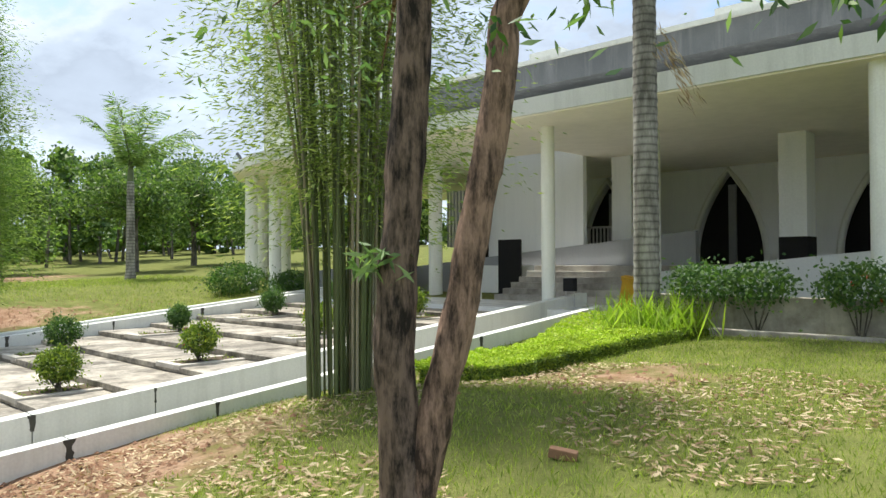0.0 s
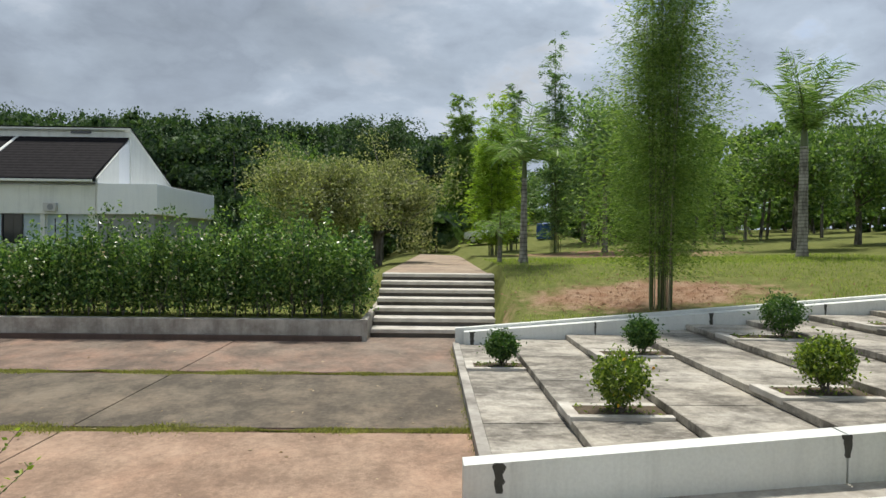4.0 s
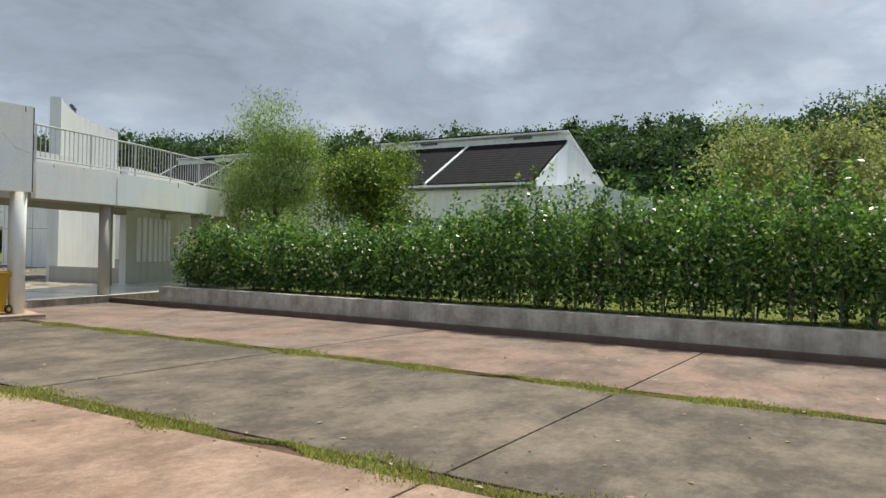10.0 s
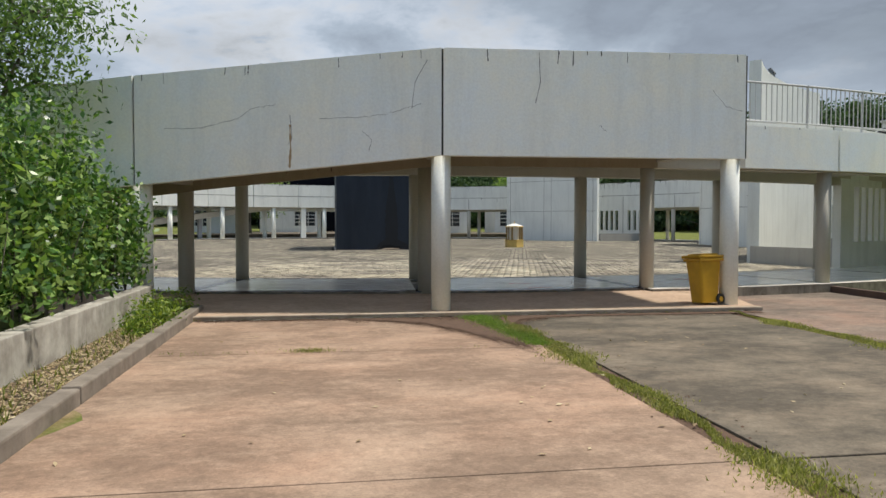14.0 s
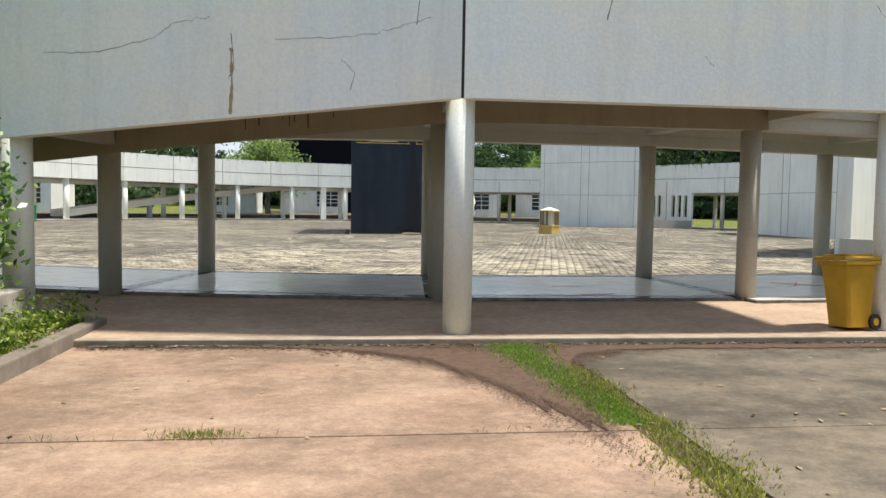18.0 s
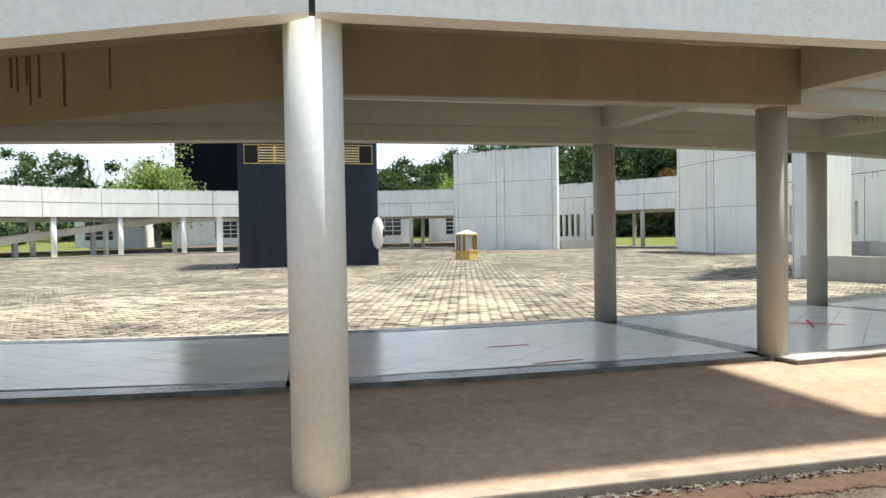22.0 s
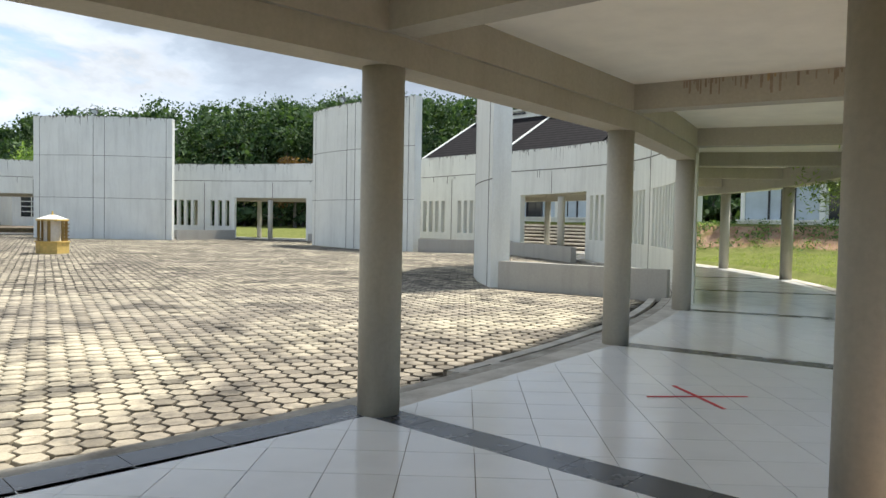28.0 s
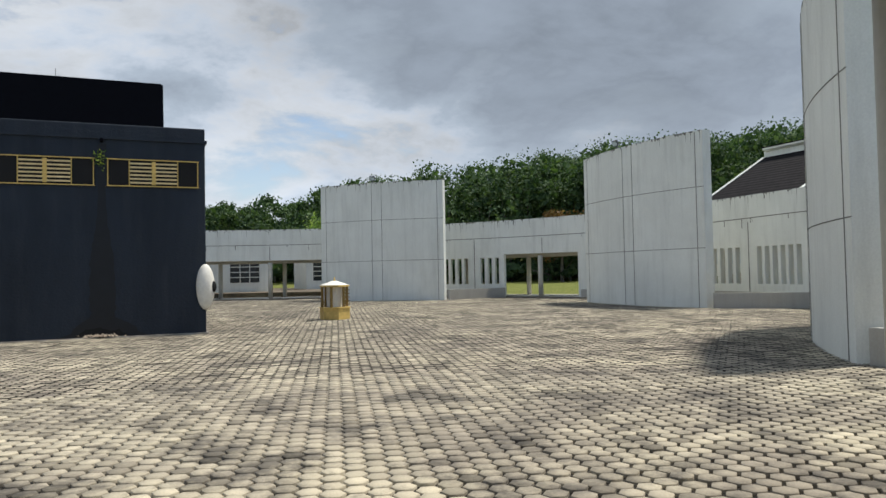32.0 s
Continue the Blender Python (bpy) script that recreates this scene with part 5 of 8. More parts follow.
bamboo(-44.0, 6.3, 0.3, 12.6, 0.3, 14, M["bamboo_blue"], 10000, "thin tall grey-green bamboo with open foliage", 0.7, 0.12, 15, 0.10, crown=1.6, profile=plume)
bamboo(-49.0, 4.5, 0.4, 11.0, 0.4, 18, M["bamboo_blue"], 10000, "thin tall grey-green bamboo with open foliage", 1.0, 0.12, 16, 0.13, crown=1.5, profile=plume)


def palm(name, x, y, z, h, r0, r1, fronds, flen, label, seed=0, leaflets=34, dead=0, hang=0.0, size=0.26, lean=(0, 0), swell=False, rise=(15, 78), sag=0.16):
    rng = np.random.default_rng(seed)
    p = tagged(empty(name, x, y, z), label, "palm tree")
    pts, rad = [], []
    for i in range(int(h * 9) + 2):
        s = i / (int(h * 9) + 1)
        bulge = (0.55 * max(0.0, 1 - s * 6) if swell else 0.25 * max(0.0, 1 - s * 8))
        pts.append((lean[0] * s * s, lean[1] * s * s, -0.1 + (h + 0.1) * s))
        rad.append((r0 + (r1 - r0) * s) * (1 + bulge) * (1.035 if i % 2 else 0.975))
    v, f = tube(pts, rad, 14)
    part("trunk", raw("trunk", v, f, M["palm_bark"], True), None, p)
    top = Vector(pts[-1])
    v, f = tube([top - Vector((0, 0, 0.1)), top + Vector((0, 0, 0.5)), top + Vector((0, 0, 0.9))], [r1 * 1.05, r1 * 0.8, 0.03], 10)
    part("crownshaft", raw("crownshaft", v, f, M["culm"], True), None, p)
    v, f = [], []
    C, D, S = [], [], []
    for i in range(fronds):
        a = 2 * math.pi * i / fronds * 2.4 + rng.normal(0, 0.2)
        el = radians(rng.uniform(*rise))
        L = flen * rng.uniform(0.8, 1.1)
        pos, d = top + Vector((0, 0, 0.55)), Vector((math.cos(a) * math.cos(el), math.sin(a) * math.cos(el), math.sin(el)))
        line = [pos.copy()]
        for s in range(10):
            pos = pos + d * (L / 10)
            d = (d + Vector((0, 0, -sag * (0.5 + 0.12 * s)))).normalized()
            line.append(pos.copy())
        tube(line, [0.03 * (1 - 0.09 * s) for s in range(11)], 4, v, f)
        for j in range(leaflets):
            s = 0.6 + 9.3 * j / leaflets
            k = min(9, int(s))
            q = line[k].lerp(line[k + 1], s - k)
            t = (line[k + 1] - line[k]).normalized()
            side = t.cross(Vector((0, 0, 1))).normalized()
            for sg in (-1, 1):
                dd = (side * sg + t * 0.55 + Vector((0, 0, rng.uniform(-0.8, 0.05)))).normalized()
                ln = size * (1.15 - 0.6 * abs(s / 10 - 0.4))
                C.append(tuple(q + dd * ln))
                D.append(tuple(dd * 3))
                S.append(ln)
    part("rachis", raw("rachis", v, f, M["culm"], True), None, p)
    part("fronds", leaf_mesh("fronds", C, S, M["palm_leaf"], 1.9, 0.0, rng, 0.06, D), None, p)
    if dead:
        C, D = [], []
        for i in range(dead):
            o = rng.normal(0, 0.10, 3)
            for s in np.linspace(0, 1, 26):
                C.append((r1 * 1.3 + 0.75 * s + o[0] + rng.normal(0, 0.05), -0.2 * s + o[1] + rng.normal(0, 0.05), h - hang - 0.1 - 1.15 * s ** 1.5 + o[2]))
                D.append((1.2, -0.2, -1.6))
        part("dead_frond", leaf_mesh("dead_frond", C, 0.12, M["litter"], 2.4, 0.2, rng, 0.10, D), None, p, "dry hanging frond")
    return p


palm("royal_palm", -6.55, 12.1, 0.15, 6.9, 0.235, 0.2, 12, 2.6, "tall palm with a ringed grey trunk and a dry hanging frond", 31, 30, 5, 1.5, 0.34)
palm("royal_palm", -31.8, 13.7, 0.5, 4.5, 0.20, 0.15, 13, 3.5, "palm with arching feather fronds on the lawn", 32, 64, 0, 0.0, 0.38, swell=True, rise=(30, 86), sag=0.11)
palm("royal_palm", -28.7, 2.6, 0.42, 3.0, 0.14, 0.09, 17, 2.1, "young palm with thin arching fronds beside the path", 33, 48, 0, 0.0, 0.27, swell=True, rise=(20, 84), sag=0.13)
palm("royal_palm", -29.8, 1.9, 0.35, 0.75, 0.09, 0.07, 11, 1.05, "small low palm beside the path", 34, 22, 0, 0.0, 0.22)


def limb_tree(name, x, y, z, h, crown, mat, leaves, size, label, seed=0, trunk=0.16, start=0.35, bark="bark_grey", sigma=0.5, droop=0.1, long=2.0, width=0.5, limbs=8, flat=1.0, lean=(0, 0), category="tree", up=0.5):
    """A tree with tapered trunk, limbs, twigs and leaves in clumps round the twigs' ends."""
    rng = np.random.default_rng(seed)
    t = tagged(empty(name, x, y, z), label, category)
    v, f = [], []
    fork = Vector((lean[0] * 0.5, lean[1] * 0.5, h * start))
    top = Vector((lean[0], lean[1], h * 0.82))
    tube([(0, 0, -0.15), (0.03, 0.02, h * start * 0.5), fork, fork.lerp(top, 0.5) + Vector((rng.normal(0, 0.1), rng.normal(0, 0.1), 0)), top],
         [trunk * 1.25, trunk * 0.95, trunk * 0.85, trunk * 0.5, trunk * 0.15], 9, v, f)
    ends = []
    for i in range(limbs):
        a = 2 * math.pi * (i + rng.uniform(-0.3, 0.3)) / limbs * 1.618
        s = rng.uniform(0, 1)
        b = fork.lerp(top, s * 0.9)
        reach = crown * (1 - 0.45 * s) * rng.uniform(0.6, 1.0)
        e = b + Vector((math.cos(a) * reach, math.sin(a) * reach, reach * up * rng.uniform(0.5, 1.5)))
        m = b.lerp(e, 0.5) + Vector((0, 0, 0.12 * reach))
        tube([b, m, e], [trunk * 0.42, trunk * 0.26, trunk * 0.07], 6, v, f)
        ends += [m.lerp(e, 0.5), e]
        for _ in range(4):
            c = m.lerp(e, rng.uniform(0, 1)) + Vector(rng.normal(0, 0.32 * crown, 3) * np.array([1, 1, 0.7 * flat]))
            tube([m.lerp(e, 0.4), c], [trunk * 0.16, trunk * 0.03], 4, v, f)
            ends.append(c)
    ends.append(top)
    part("trunk", raw("trunk", v, f, M[bark], True), None, t)
    E = np.array([tuple(e) for e in ends])
    w = rng.uniform(0.4, 1.0, len(E))
    k = rng.choice(len(E), leaves, p=w / w.sum())
    P = E[k] + np.clip(rng.normal(0, 1, (leaves, 3)), -1.6, 1.6) * sigma * np.array([1, 1, 0.75 * flat])
    P[:, 2] = np.maximum(P[:, 2], h * start * 0.6)
    part("crown", leaf_mesh("crown", P, size, mat, long, droop, rng, width), None, t)
    return t


# willowy tree and golden tree beyond the hedge
limb_tree("willowy_tree", -28.0, -21.2, -0.6, 5.3, 1.9, M["willow_leaf"], 34000, 0.05, "airy willow-like tree with drooping pale green leaves", 61, 0.12, 0.25, sigma=0.42, droop=1.0, long=3.0, width=0.25, limbs=14, up=0.9)
limb_tree("golden_tree", -27.0, -16.6, -0.55, 4.5, 1.3, M["golden_leaf"], 26000, 0.055, "bushy rounded tree with golden green leaves", 62, 0.10, 0.3, sigma=0.34, limbs=20, up=0.8)
# broad olive-brown trees behind the hedge beside the path
limb_tree("spreading_tree", -34.0, -5.2, -0.2, 4.5, 2.7, M["olive_leaf"], 30000, 0.062, "spreading tree with thin olive-brown foliage and bare twigs", 63, 0.2, 0.25, sigma=0.45, limbs=14, up=0.45)
limb_tree("spreading_tree", -38.0, -3.0, 0.0, 5.0, 2.5, M["olive_leaf"], 28000, 0.066, "spreading tree with thin olive-brown foliage and bare twigs", 64, 0.22, 0.25, sigma=0.45, limbs=14, up=0.5)
limb_tree("spreading_tree", -46.0, -8.0, 0.0, 5.6, 2.8, M["tree_leaf"], 8000, 0.1, "spreading green tree behind the hedge", 65, 0.2, 0.25, sigma=0.55, limbs=12)
limb_tree("lawn_tree", -41.5, 8.4, 0.35, 8.4, 2.1, M["bamboo_blue"], 11000, 0.11, "grey-green tree with a narrow open crown", 66, 0.16, 0.25, sigma=0.55, limbs=14, up=0.9)
limb_tree("gallery_tree", -31.6, -24.2, -0.95, 4.1, 1.3, M["willow_leaf"], 5200, 0.05, "small leaning tree with thin pale leaves beside the gallery", 67, 0.10, 0.2, sigma=0.35, limbs=10, up=0.9, lean=(0.5, -0.4), long=2.6, width=0.3)
limb_tree("feathery_tree", -5.3, -17.2, -0.62, 5.4, 1.25, M["tree_leaf"], 7500, 0.05, "leafy tree leaning over the flowering hedge", 68, 0.09, 0.3, sigma=0.36, limbs=13, up=0.7, long=2.2, width=0.42, lean=(-0.5, -0.6))


# forked tree on the lawn in front of the bamboo
def gnarled(points, radii, n=18, steps=6, amount=0.02):
    """A trunk with an uneven, ridged skin."""
    pts, rad = [], []
    for i in range(len(points) - 1):
        for s in range(steps):
            u = s / steps
            pts.append(Vector(points[i]).lerp(Vector(points[i + 1]), u))
            rad.append(radii[i] + (radii[i + 1] - radii[i]) * u)
    pts.append(Vector(points[-1]))
    rad.append(radii[-1])
    v, f = tube(pts, rad, n)
    out = []
    for i, c in enumerate(v):
        a = pts[i // n]
        d = Vector(c) - a
        k = 1 + amount / 0.12 * (noise.noise((c[0] * 22, c[1] * 22, c[2] * 5)) + 0.6 * noise.noise((c[0] * 7, c[1] * 7, c[2] * 2.5)))
        out.append(tuple(a + d * k))
    return out, f


def forked_tree():
    t = tagged(empty("forked_tree", -2.86, 2.69, 0.0), "forked tree with cracked dark and reddish bark", "tree")

    v, f = gnarled([(0.02, 0, -0.45), (0.0, 0.0, 0.12), (-0.03, -0.03, 0.45), (-0.05, -0.05, 0.95), (-0.04, -0.03, 1.5), (0.01, 0.01, 2.2), (0.05, 0.05, 3.0), (0.02, 0.06, 4.2), (0.2, 0.3, 6.0)],
                [0.21, 0.16, 0.135, 0.13, 0.125, 0.12, 0.115, 0.10, 0.06])
    part("trunk", raw("trunk", v, f, M["bark_dark"], True), None, t)
    v, f = gnarled([(0.05, 0.03, 0.05), (0.11, 0.10, 0.4), (0.17, 0.16, 0.75), (0.27, 0.25, 1.3), (0.32, 0.30, 1.75), (0.39, 0.37, 2.2), (0.445, 0.42, 2.65), (0.47, 0.45, 3.1), (0.85, 0.8, 4.2), (1.2, 1.2, 5.5)],
                [0.13, 0.115, 0.11, 0.105, 0.105, 0.10, 0.10, 0.10, 0.07, 0.03])
    part("limb", raw("limb", v, f, M["bark"], True), None, t)
    rng = np.random.default_rng(5)
    v, f = [], []
    tips = []
    for (bx, by, bz) in ((0.0, 0.1, 3.6), (0.1, 0.2, 4.6), (0.7, 0.7, 3.5), (0.95, 0.85, 4.2), (1.1, 1.1, 5.0), (0.15, 0.3, 5.6)):
        for _ in range(5):
            a = rng.uniform(0, 6.28)
            e = (bx + 1.5 * math.cos(a), by + 1.5 * math.sin(a), bz + rng.uniform(-0.5, 0.9))
            tube([(bx, by, bz), ((bx + e[0]) / 2, (by + e[1]) / 2, (bz + e[2]) / 2 + 0.15), e], [0.03, 0.02, 0.006], 5, v, f)
            tips.append(e)
    part("twigs", raw("twigs", v, f, M["bark"], True), None, t)
    E = np.array(tips)
    P = E[rng.integers(0, len(E), 2800)] + rng.normal(0, 0.35, (2800, 3)) + np.array([0, 0, 0.15])
    part("leaves", leaf_mesh("leaves", P, 0.045, M["bamboo_blue"], 2.4, 0.7, rng, 0.32), None, t)
    # long-leaved sprays hanging from the outer twigs
    v, f, P, D = [], [], [], []
    for sx, sy, sz in ((2.43, 0.45, 2.80), (2.2, 0.37, 2.86), (2.65, 0.55, 2.76), (1.42, -0.05, 2.95), (2.85, 0.8, 2.85), (0.85, -0.1, 2.9)):
        tube([(0.55, 0.5, 3.3), (sx * 0.6 + 0.2, sy * 0.6 + 0.2, 3.4), (sx, sy, sz)], [0.018, 0.01, 0.004], 5, v, f)
        for k in range(20):
            d = np.array([rng.normal(0, 0.6), rng.normal(0, 0.6), -0.6 + rng.normal(0, 0.35)])
            P.append(np.array([sx, sy, sz]) + d * 0.11 + rng.normal(0, 0.05, 3))
            D.append(d * 3)
    part("hanging_twig", raw("hanging_twig", v, f, M["bark_dark"], True), None, t)
    tagged(part("hanging_spray", leaf_mesh("hanging_spray", P, 0.042, M["bush_dark"], 2.6, 0.0, rng, 0.42, D), None, t), kind="stuff")
    # a small leafy shoot on the trunk
    sh = np.array([(-0.12, -0.16, 1.52)]) + rng.normal(0, 0.085, (60, 3)) * np.array([1.6, 1, 0.6])
    part("shoot", leaf_mesh("shoot", sh, 0.06, M["bamboo_blue"], 2.8, 0.0, rng, 0.25), None, t)
    t.matrix_world = pose(-2.86, 2.69, 0.0) @ Matrix.Diagonal((0.83, 0.83, 0.83, 1))
    for o in t.children:
        o.matrix_parent_inverse = Matrix.Translation((0, 0, 0.27))


forked_tree()


# ---- woods ----
def woods(name, spots, mat, label, seed, per=420, size=0.42):
    rng = np.random.default_rng(seed)
    allp = []
    v, f = [], []
    for x, y, z, h, r in spots:
        n = per
        lumps = np.clip(rng.normal(0, 1, (9, 3)), -1.5, 1.5) * np.array([r * 0.5, r * 0.5, h * 0.24]) + np.array([0, 0, h * 0.54])
        d = rng.normal(0, 1, (n, 3))
        d /= np.linalg.norm(d, axis=1)[:, None]
        which = rng.integers(0, 9, n)
        d *= (rng.uniform(0.3, 1.0, n) ** 0.5 * rng.uniform(0.6, 1.15, 9)[which])[:, None]
        d[:n // 4] *= 0.55
        P = lumps[which] + d * np.array([r * 0.46, r * 0.46, h * 0.135])
        P[:, 2] = np.maximum(P[:, 2], h * 0.06)
        allp.append(P + np.array([x, y, z]))
        tube([(x, y, z - 0.3), (x + rng.normal(0, 0.5), y, z + h * 0.4), (x + rng.normal(0, 0.8), y, z + h * 0.75)], [0.13, 0.09, 0.03], 5, v, f)
    ob = new(name, leaf_mesh(name, np.vstack(allp), np.concatenate([np.where(np.arange(per) < per // 4, size * 2.3, size)] * len(allp)), mat, 1.5, 0, rng, 0.6))
    tagged(ob, label, "woods", kind="stuff")
    tr = part("trunks", raw("trunks", v, f, M["bark_grey"]), None, ob)
    return ob


def canopy_line(a):
    """Height of the wood's edge round the plaza."""
    return float(np.interp(a, (38, 66, 100, 127, 134, 143, 152, 160, 166, 180, 194, 203, 208, 213, 280), (12, 13, 14.6, 14.8, 14.3, 13.5, 13.0, 11.4, 9.7, 9.6, 9.8, 10.6, 9.2, 7.4, 7.0)))


def ring_spots(n, a0, a1, r0, r1, h0, h1, seed):
    rng = np.random.default_rng(seed)
    out = []
    for _ in range(n):
        a, r = rng.uniform(a0, a1), r0 + (r1 - r0) * rng.uniform(0, 1) ** 0.8
        x, y = polar(r, a)
        h = canopy_line(a) * rng.uniform(h0, h1) * (r + 28) / 92 - land(x, y)
        out.append((x, y, land(x, y), h, h * rng.uniform(0.34, 0.46)))
    return out


woods("far_woods", ring_spots(165, 64, 132, 60, 86, 0.90, 1.02, 81), M["far_leaf"], "dense dark green rubber-tree wood on the hill", 81, 1700, 0.19)
woods("far_woods", ring_spots(150, 126, 190, 60, 82, 0.90, 1.02, 82), M["far_leaf"], "dense dark green wood behind the plaza", 82, 1400, 0.20)
woods("far_woods", ring_spots(75, 186, 280, 60, 92, 0.88, 1.05, 83), M["far_leaf"], "green wood behind the colonnade", 83, 1000, 0.22)
rngw = np.random.default_rng(85)
woods("garden_woods", [(x, y, land(x, y), h * (1.0 - 0.35 * smooth(-8, 4, y)), h * 0.33) for x, y, h in zip(rngw.uniform(-100, -78, 95), rngw.uniform(-48, 8, 95), rngw.uniform(10.2, 13.2, 95))], M["far_leaf"], "dark green wood beyond the houses and the path", 85, 1300, 0.20)
woods("garden_woods", [(x, y, land(x, y), h, h * 0.4) for x, y, h in zip(rngw.uniform(-76, -60, 26), rngw.uniform(-14, 12, 26), rngw.uniform(4.0, 6.5, 26))], M["tree_leaf"], "green trees at the end of the path", 89, 1000, 0.17)
woods("garden_woods", [(x, y, land(x, y), h, h * 0.36) for x, y, h in zip(rngw.uniform(-88, -52, 70), rngw.uniform(12, 62, 70), rngw.uniform(5.5, 9, 70))], M["tree_leaf"], "mixed green trees behind the lawn", 86, 900, 0.2)
for i, (x, y, h, c) in enumerate([(-40, 17.5, 6.4, 2.6), (-46, 12.5, 6.8, 2.6), (-44, 23.0, 7.0, 3.0), (-52, 9.5, 7.5, 2.4), (-38, 24.5, 6.0, 2.8)]):
    limb_tree("garden_tree", x, y, land(x, y), h, c, M["tree_leaf"], 9000, 0.11, "leafy green garden tree behind the palm", 90 + i, 0.17, 0.28, sigma=0.6, limbs=12)

rngu = np.random.default_rng(87)
woods("undergrowth", [(x, y, land(x, y), h, h * 0.9) for x, y, h in zip(rngu.uniform(-96, -62, 130), rngu.uniform(-20, 70, 130), rngu.uniform(1.6, 3.4, 130))], M["tree_leaf"], "dense green undergrowth below the trees", 87, 300, 0.26)
woods("undergrowth", [(*polar(r, a), land(*polar(r, a)), h, h * 1.0) for r, a, h in zip(rngu.uniform(58, 66, 170), rngu.uniform(40, 250, 170), rngu.uniform(1.8, 3.6, 170))], M["far_leaf"], "dark undergrowth at the edge of the wood", 88, 260, 0.32)

# trees that stand out from the woods
limb_tree("tall_tree", -56.0, -4.0, land(-56, -4), 10.2, 2.4, M["far_leaf"], 10000, 0.11, "tall dark tree with an open lumpy crown beyond the garden", 95, 0.2, 0.55, sigma=0.55, limbs=12, up=0.6)
limb_tree("tall_tree", -52.0, -8.5, land(-52, -8.5), 7.6, 2.6, M["tree_leaf"], 10000, 0.095, "green tree wrapped in climbers beyond the garden", 96, 0.2, 0.4, sigma=0.6, limbs=12, up=0.6)
limb_tree("russet_tree", *polar(56, 132.8), land(*polar(56, 132.8)), 7.6, 2.4, M["rust_leaf"], 9000, 0.16, "small russet-brown tree at the edge of the wood", 97, 0.18, 0.3, sigma=0.6, limbs=13, up=0.7)
limb_tree("bright_tree", -2.9, -80.4, -0.64, 6.9, 3.0, M["willow_leaf"], 14000, 0.13, "broad bright green tree behind the far colonnade", 98, 0.24, 0.3, sigma=0.7, limbs=14, up=0.5)
limb_tree("bright_tree", *polar(42.0, 155), land(*polar(42.0, 155)), 6.2, 2.6, M["bamboo_leaf"], 9000, 0.13, "bright green tree behind the plaza wall", 99, 0.2, 0.3, sigma=0.6, limbs=13, up=0.6)

# ---- things on and around the plaza ----
def thing(name, label, category, x=0.0, y=0.0, z=0.0, group=""):
    return tagged(empty(name, x, y, z), label, category, group)


def add(parent, name, bm, mat, label="", smooth=False):
    """A part given in world places."""
    ob = part(name, bm, M[mat], parent, label, smooth)
    root = parent
    while root.parent is not None:
        root = root.parent
    ob.matrix_parent_inverse = root.matrix_world.inverted() if parent is root else Matrix()
    return ob


def wheel_bin(x, y, z, turn, tilt, label):
    b = thing("wheeled_bin", label, "bin", 0, 0, 0)
    bm = bmesh.new()
    w0, d0, w1, d1, h = 0.19, 0.20, 0.25, 0.27, 0.80
    rows = []
    for s, ww, dd in ((0.03, w0, d0), (0.35, (w0 + w1) / 2 - 0.01, (d0 + d1) / 2 - 0.01), (h, w1, d1)):
        ring = []
        for cx, cy in ((1, 1), (-1, 1), (-1, -1), (1, -1)):
            for k in range(4):
                a = radians({(1, 1): 0, (-1, 1): 90, (-1, -1): 180, (1, -1): 270}[(cx, cy)] + 30 * k)
                ring.append(bm.verts.new((cx * (ww - 0.05) + 0.05 * math.cos(a), cy * (dd - 0.05) + 0.05 * math.sin(a), s)))
        rows.append(ring)
    for p, q in zip(rows, rows[1:]):
        for i in range(16):
            bm.faces.new((p[i], p[(i + 1) % 16], q[(i + 1) % 16], q[i]))
    bm.faces.new(rows[0][::-1])
    bm.faces.new(rows[-1])
    part("body", bm, M["bin"], b)
    part("rim", box(-w1 - 0.025, w1 + 0.025, -d1 - 0.025, d1 + 0.03, h - 0.05, h, 0.012), M["bin"], b)
    lid = part("lid", box(-w1 - 0.035, w1 + 0.035, -d1 - 0.06, d1 + 0.03, h + 0.004, h + 0.055, 0.022), M["bin"], b)
    part("lid_crown", box(-w1 + 0.03, w1 - 0.03, -d1 + 0.05, d1 - 0.06, h + 0.05, h + 0.08, 0.014), M["bin"], lid)
    hb = bmesh.new()
    bmesh.ops.create_cone(hb, cap_ends=True, segments=10, radius1=0.016, radius2=0.016, depth=0.42, matrix=pose(0, d1 + 0.08, h - 0.03, 0, 90, 0))
    part("handle", hb, M["bin"], b)
    for sx in (-0.22, 0.22):
        wb = bmesh.new()
        bmesh.ops.create_cone(wb, cap_ends=True, segments=20, radius1=0.09, radius2=0.09, depth=0.05, matrix=pose(sx, d0 + 0.02, 0.09, 0, 90, 0))
        wheel = part("wheel", wb, M["rubber"], b, "black rubber wheel")
        kb = bmesh.new()
        bmesh.ops.create_cone(kb, cap_ends=True, segments=14, radius1=0.045, radius2=0.045, depth=0.058, matrix=pose(sx, d0 + 0.02, 0.09, 0, 90, 0))
        part("hub", kb, M["bin"], wheel)
    b.matrix_world = pose(x, y, z, tilt[0], tilt[1], turn) @ Matrix.Diagonal((0.82, 0.82, 0.98, 1))
    return b


wheel_bin(-16.68, -17.72, APRON + 0.015, 100, (0, -4.5), "yellow plastic wheeled bin with lid leaning beside a column")
wheel_bin(-8.42, 14.55, 0.30, 20, (0, 14), "yellow plastic wheeled bin tipped beside the white wall")


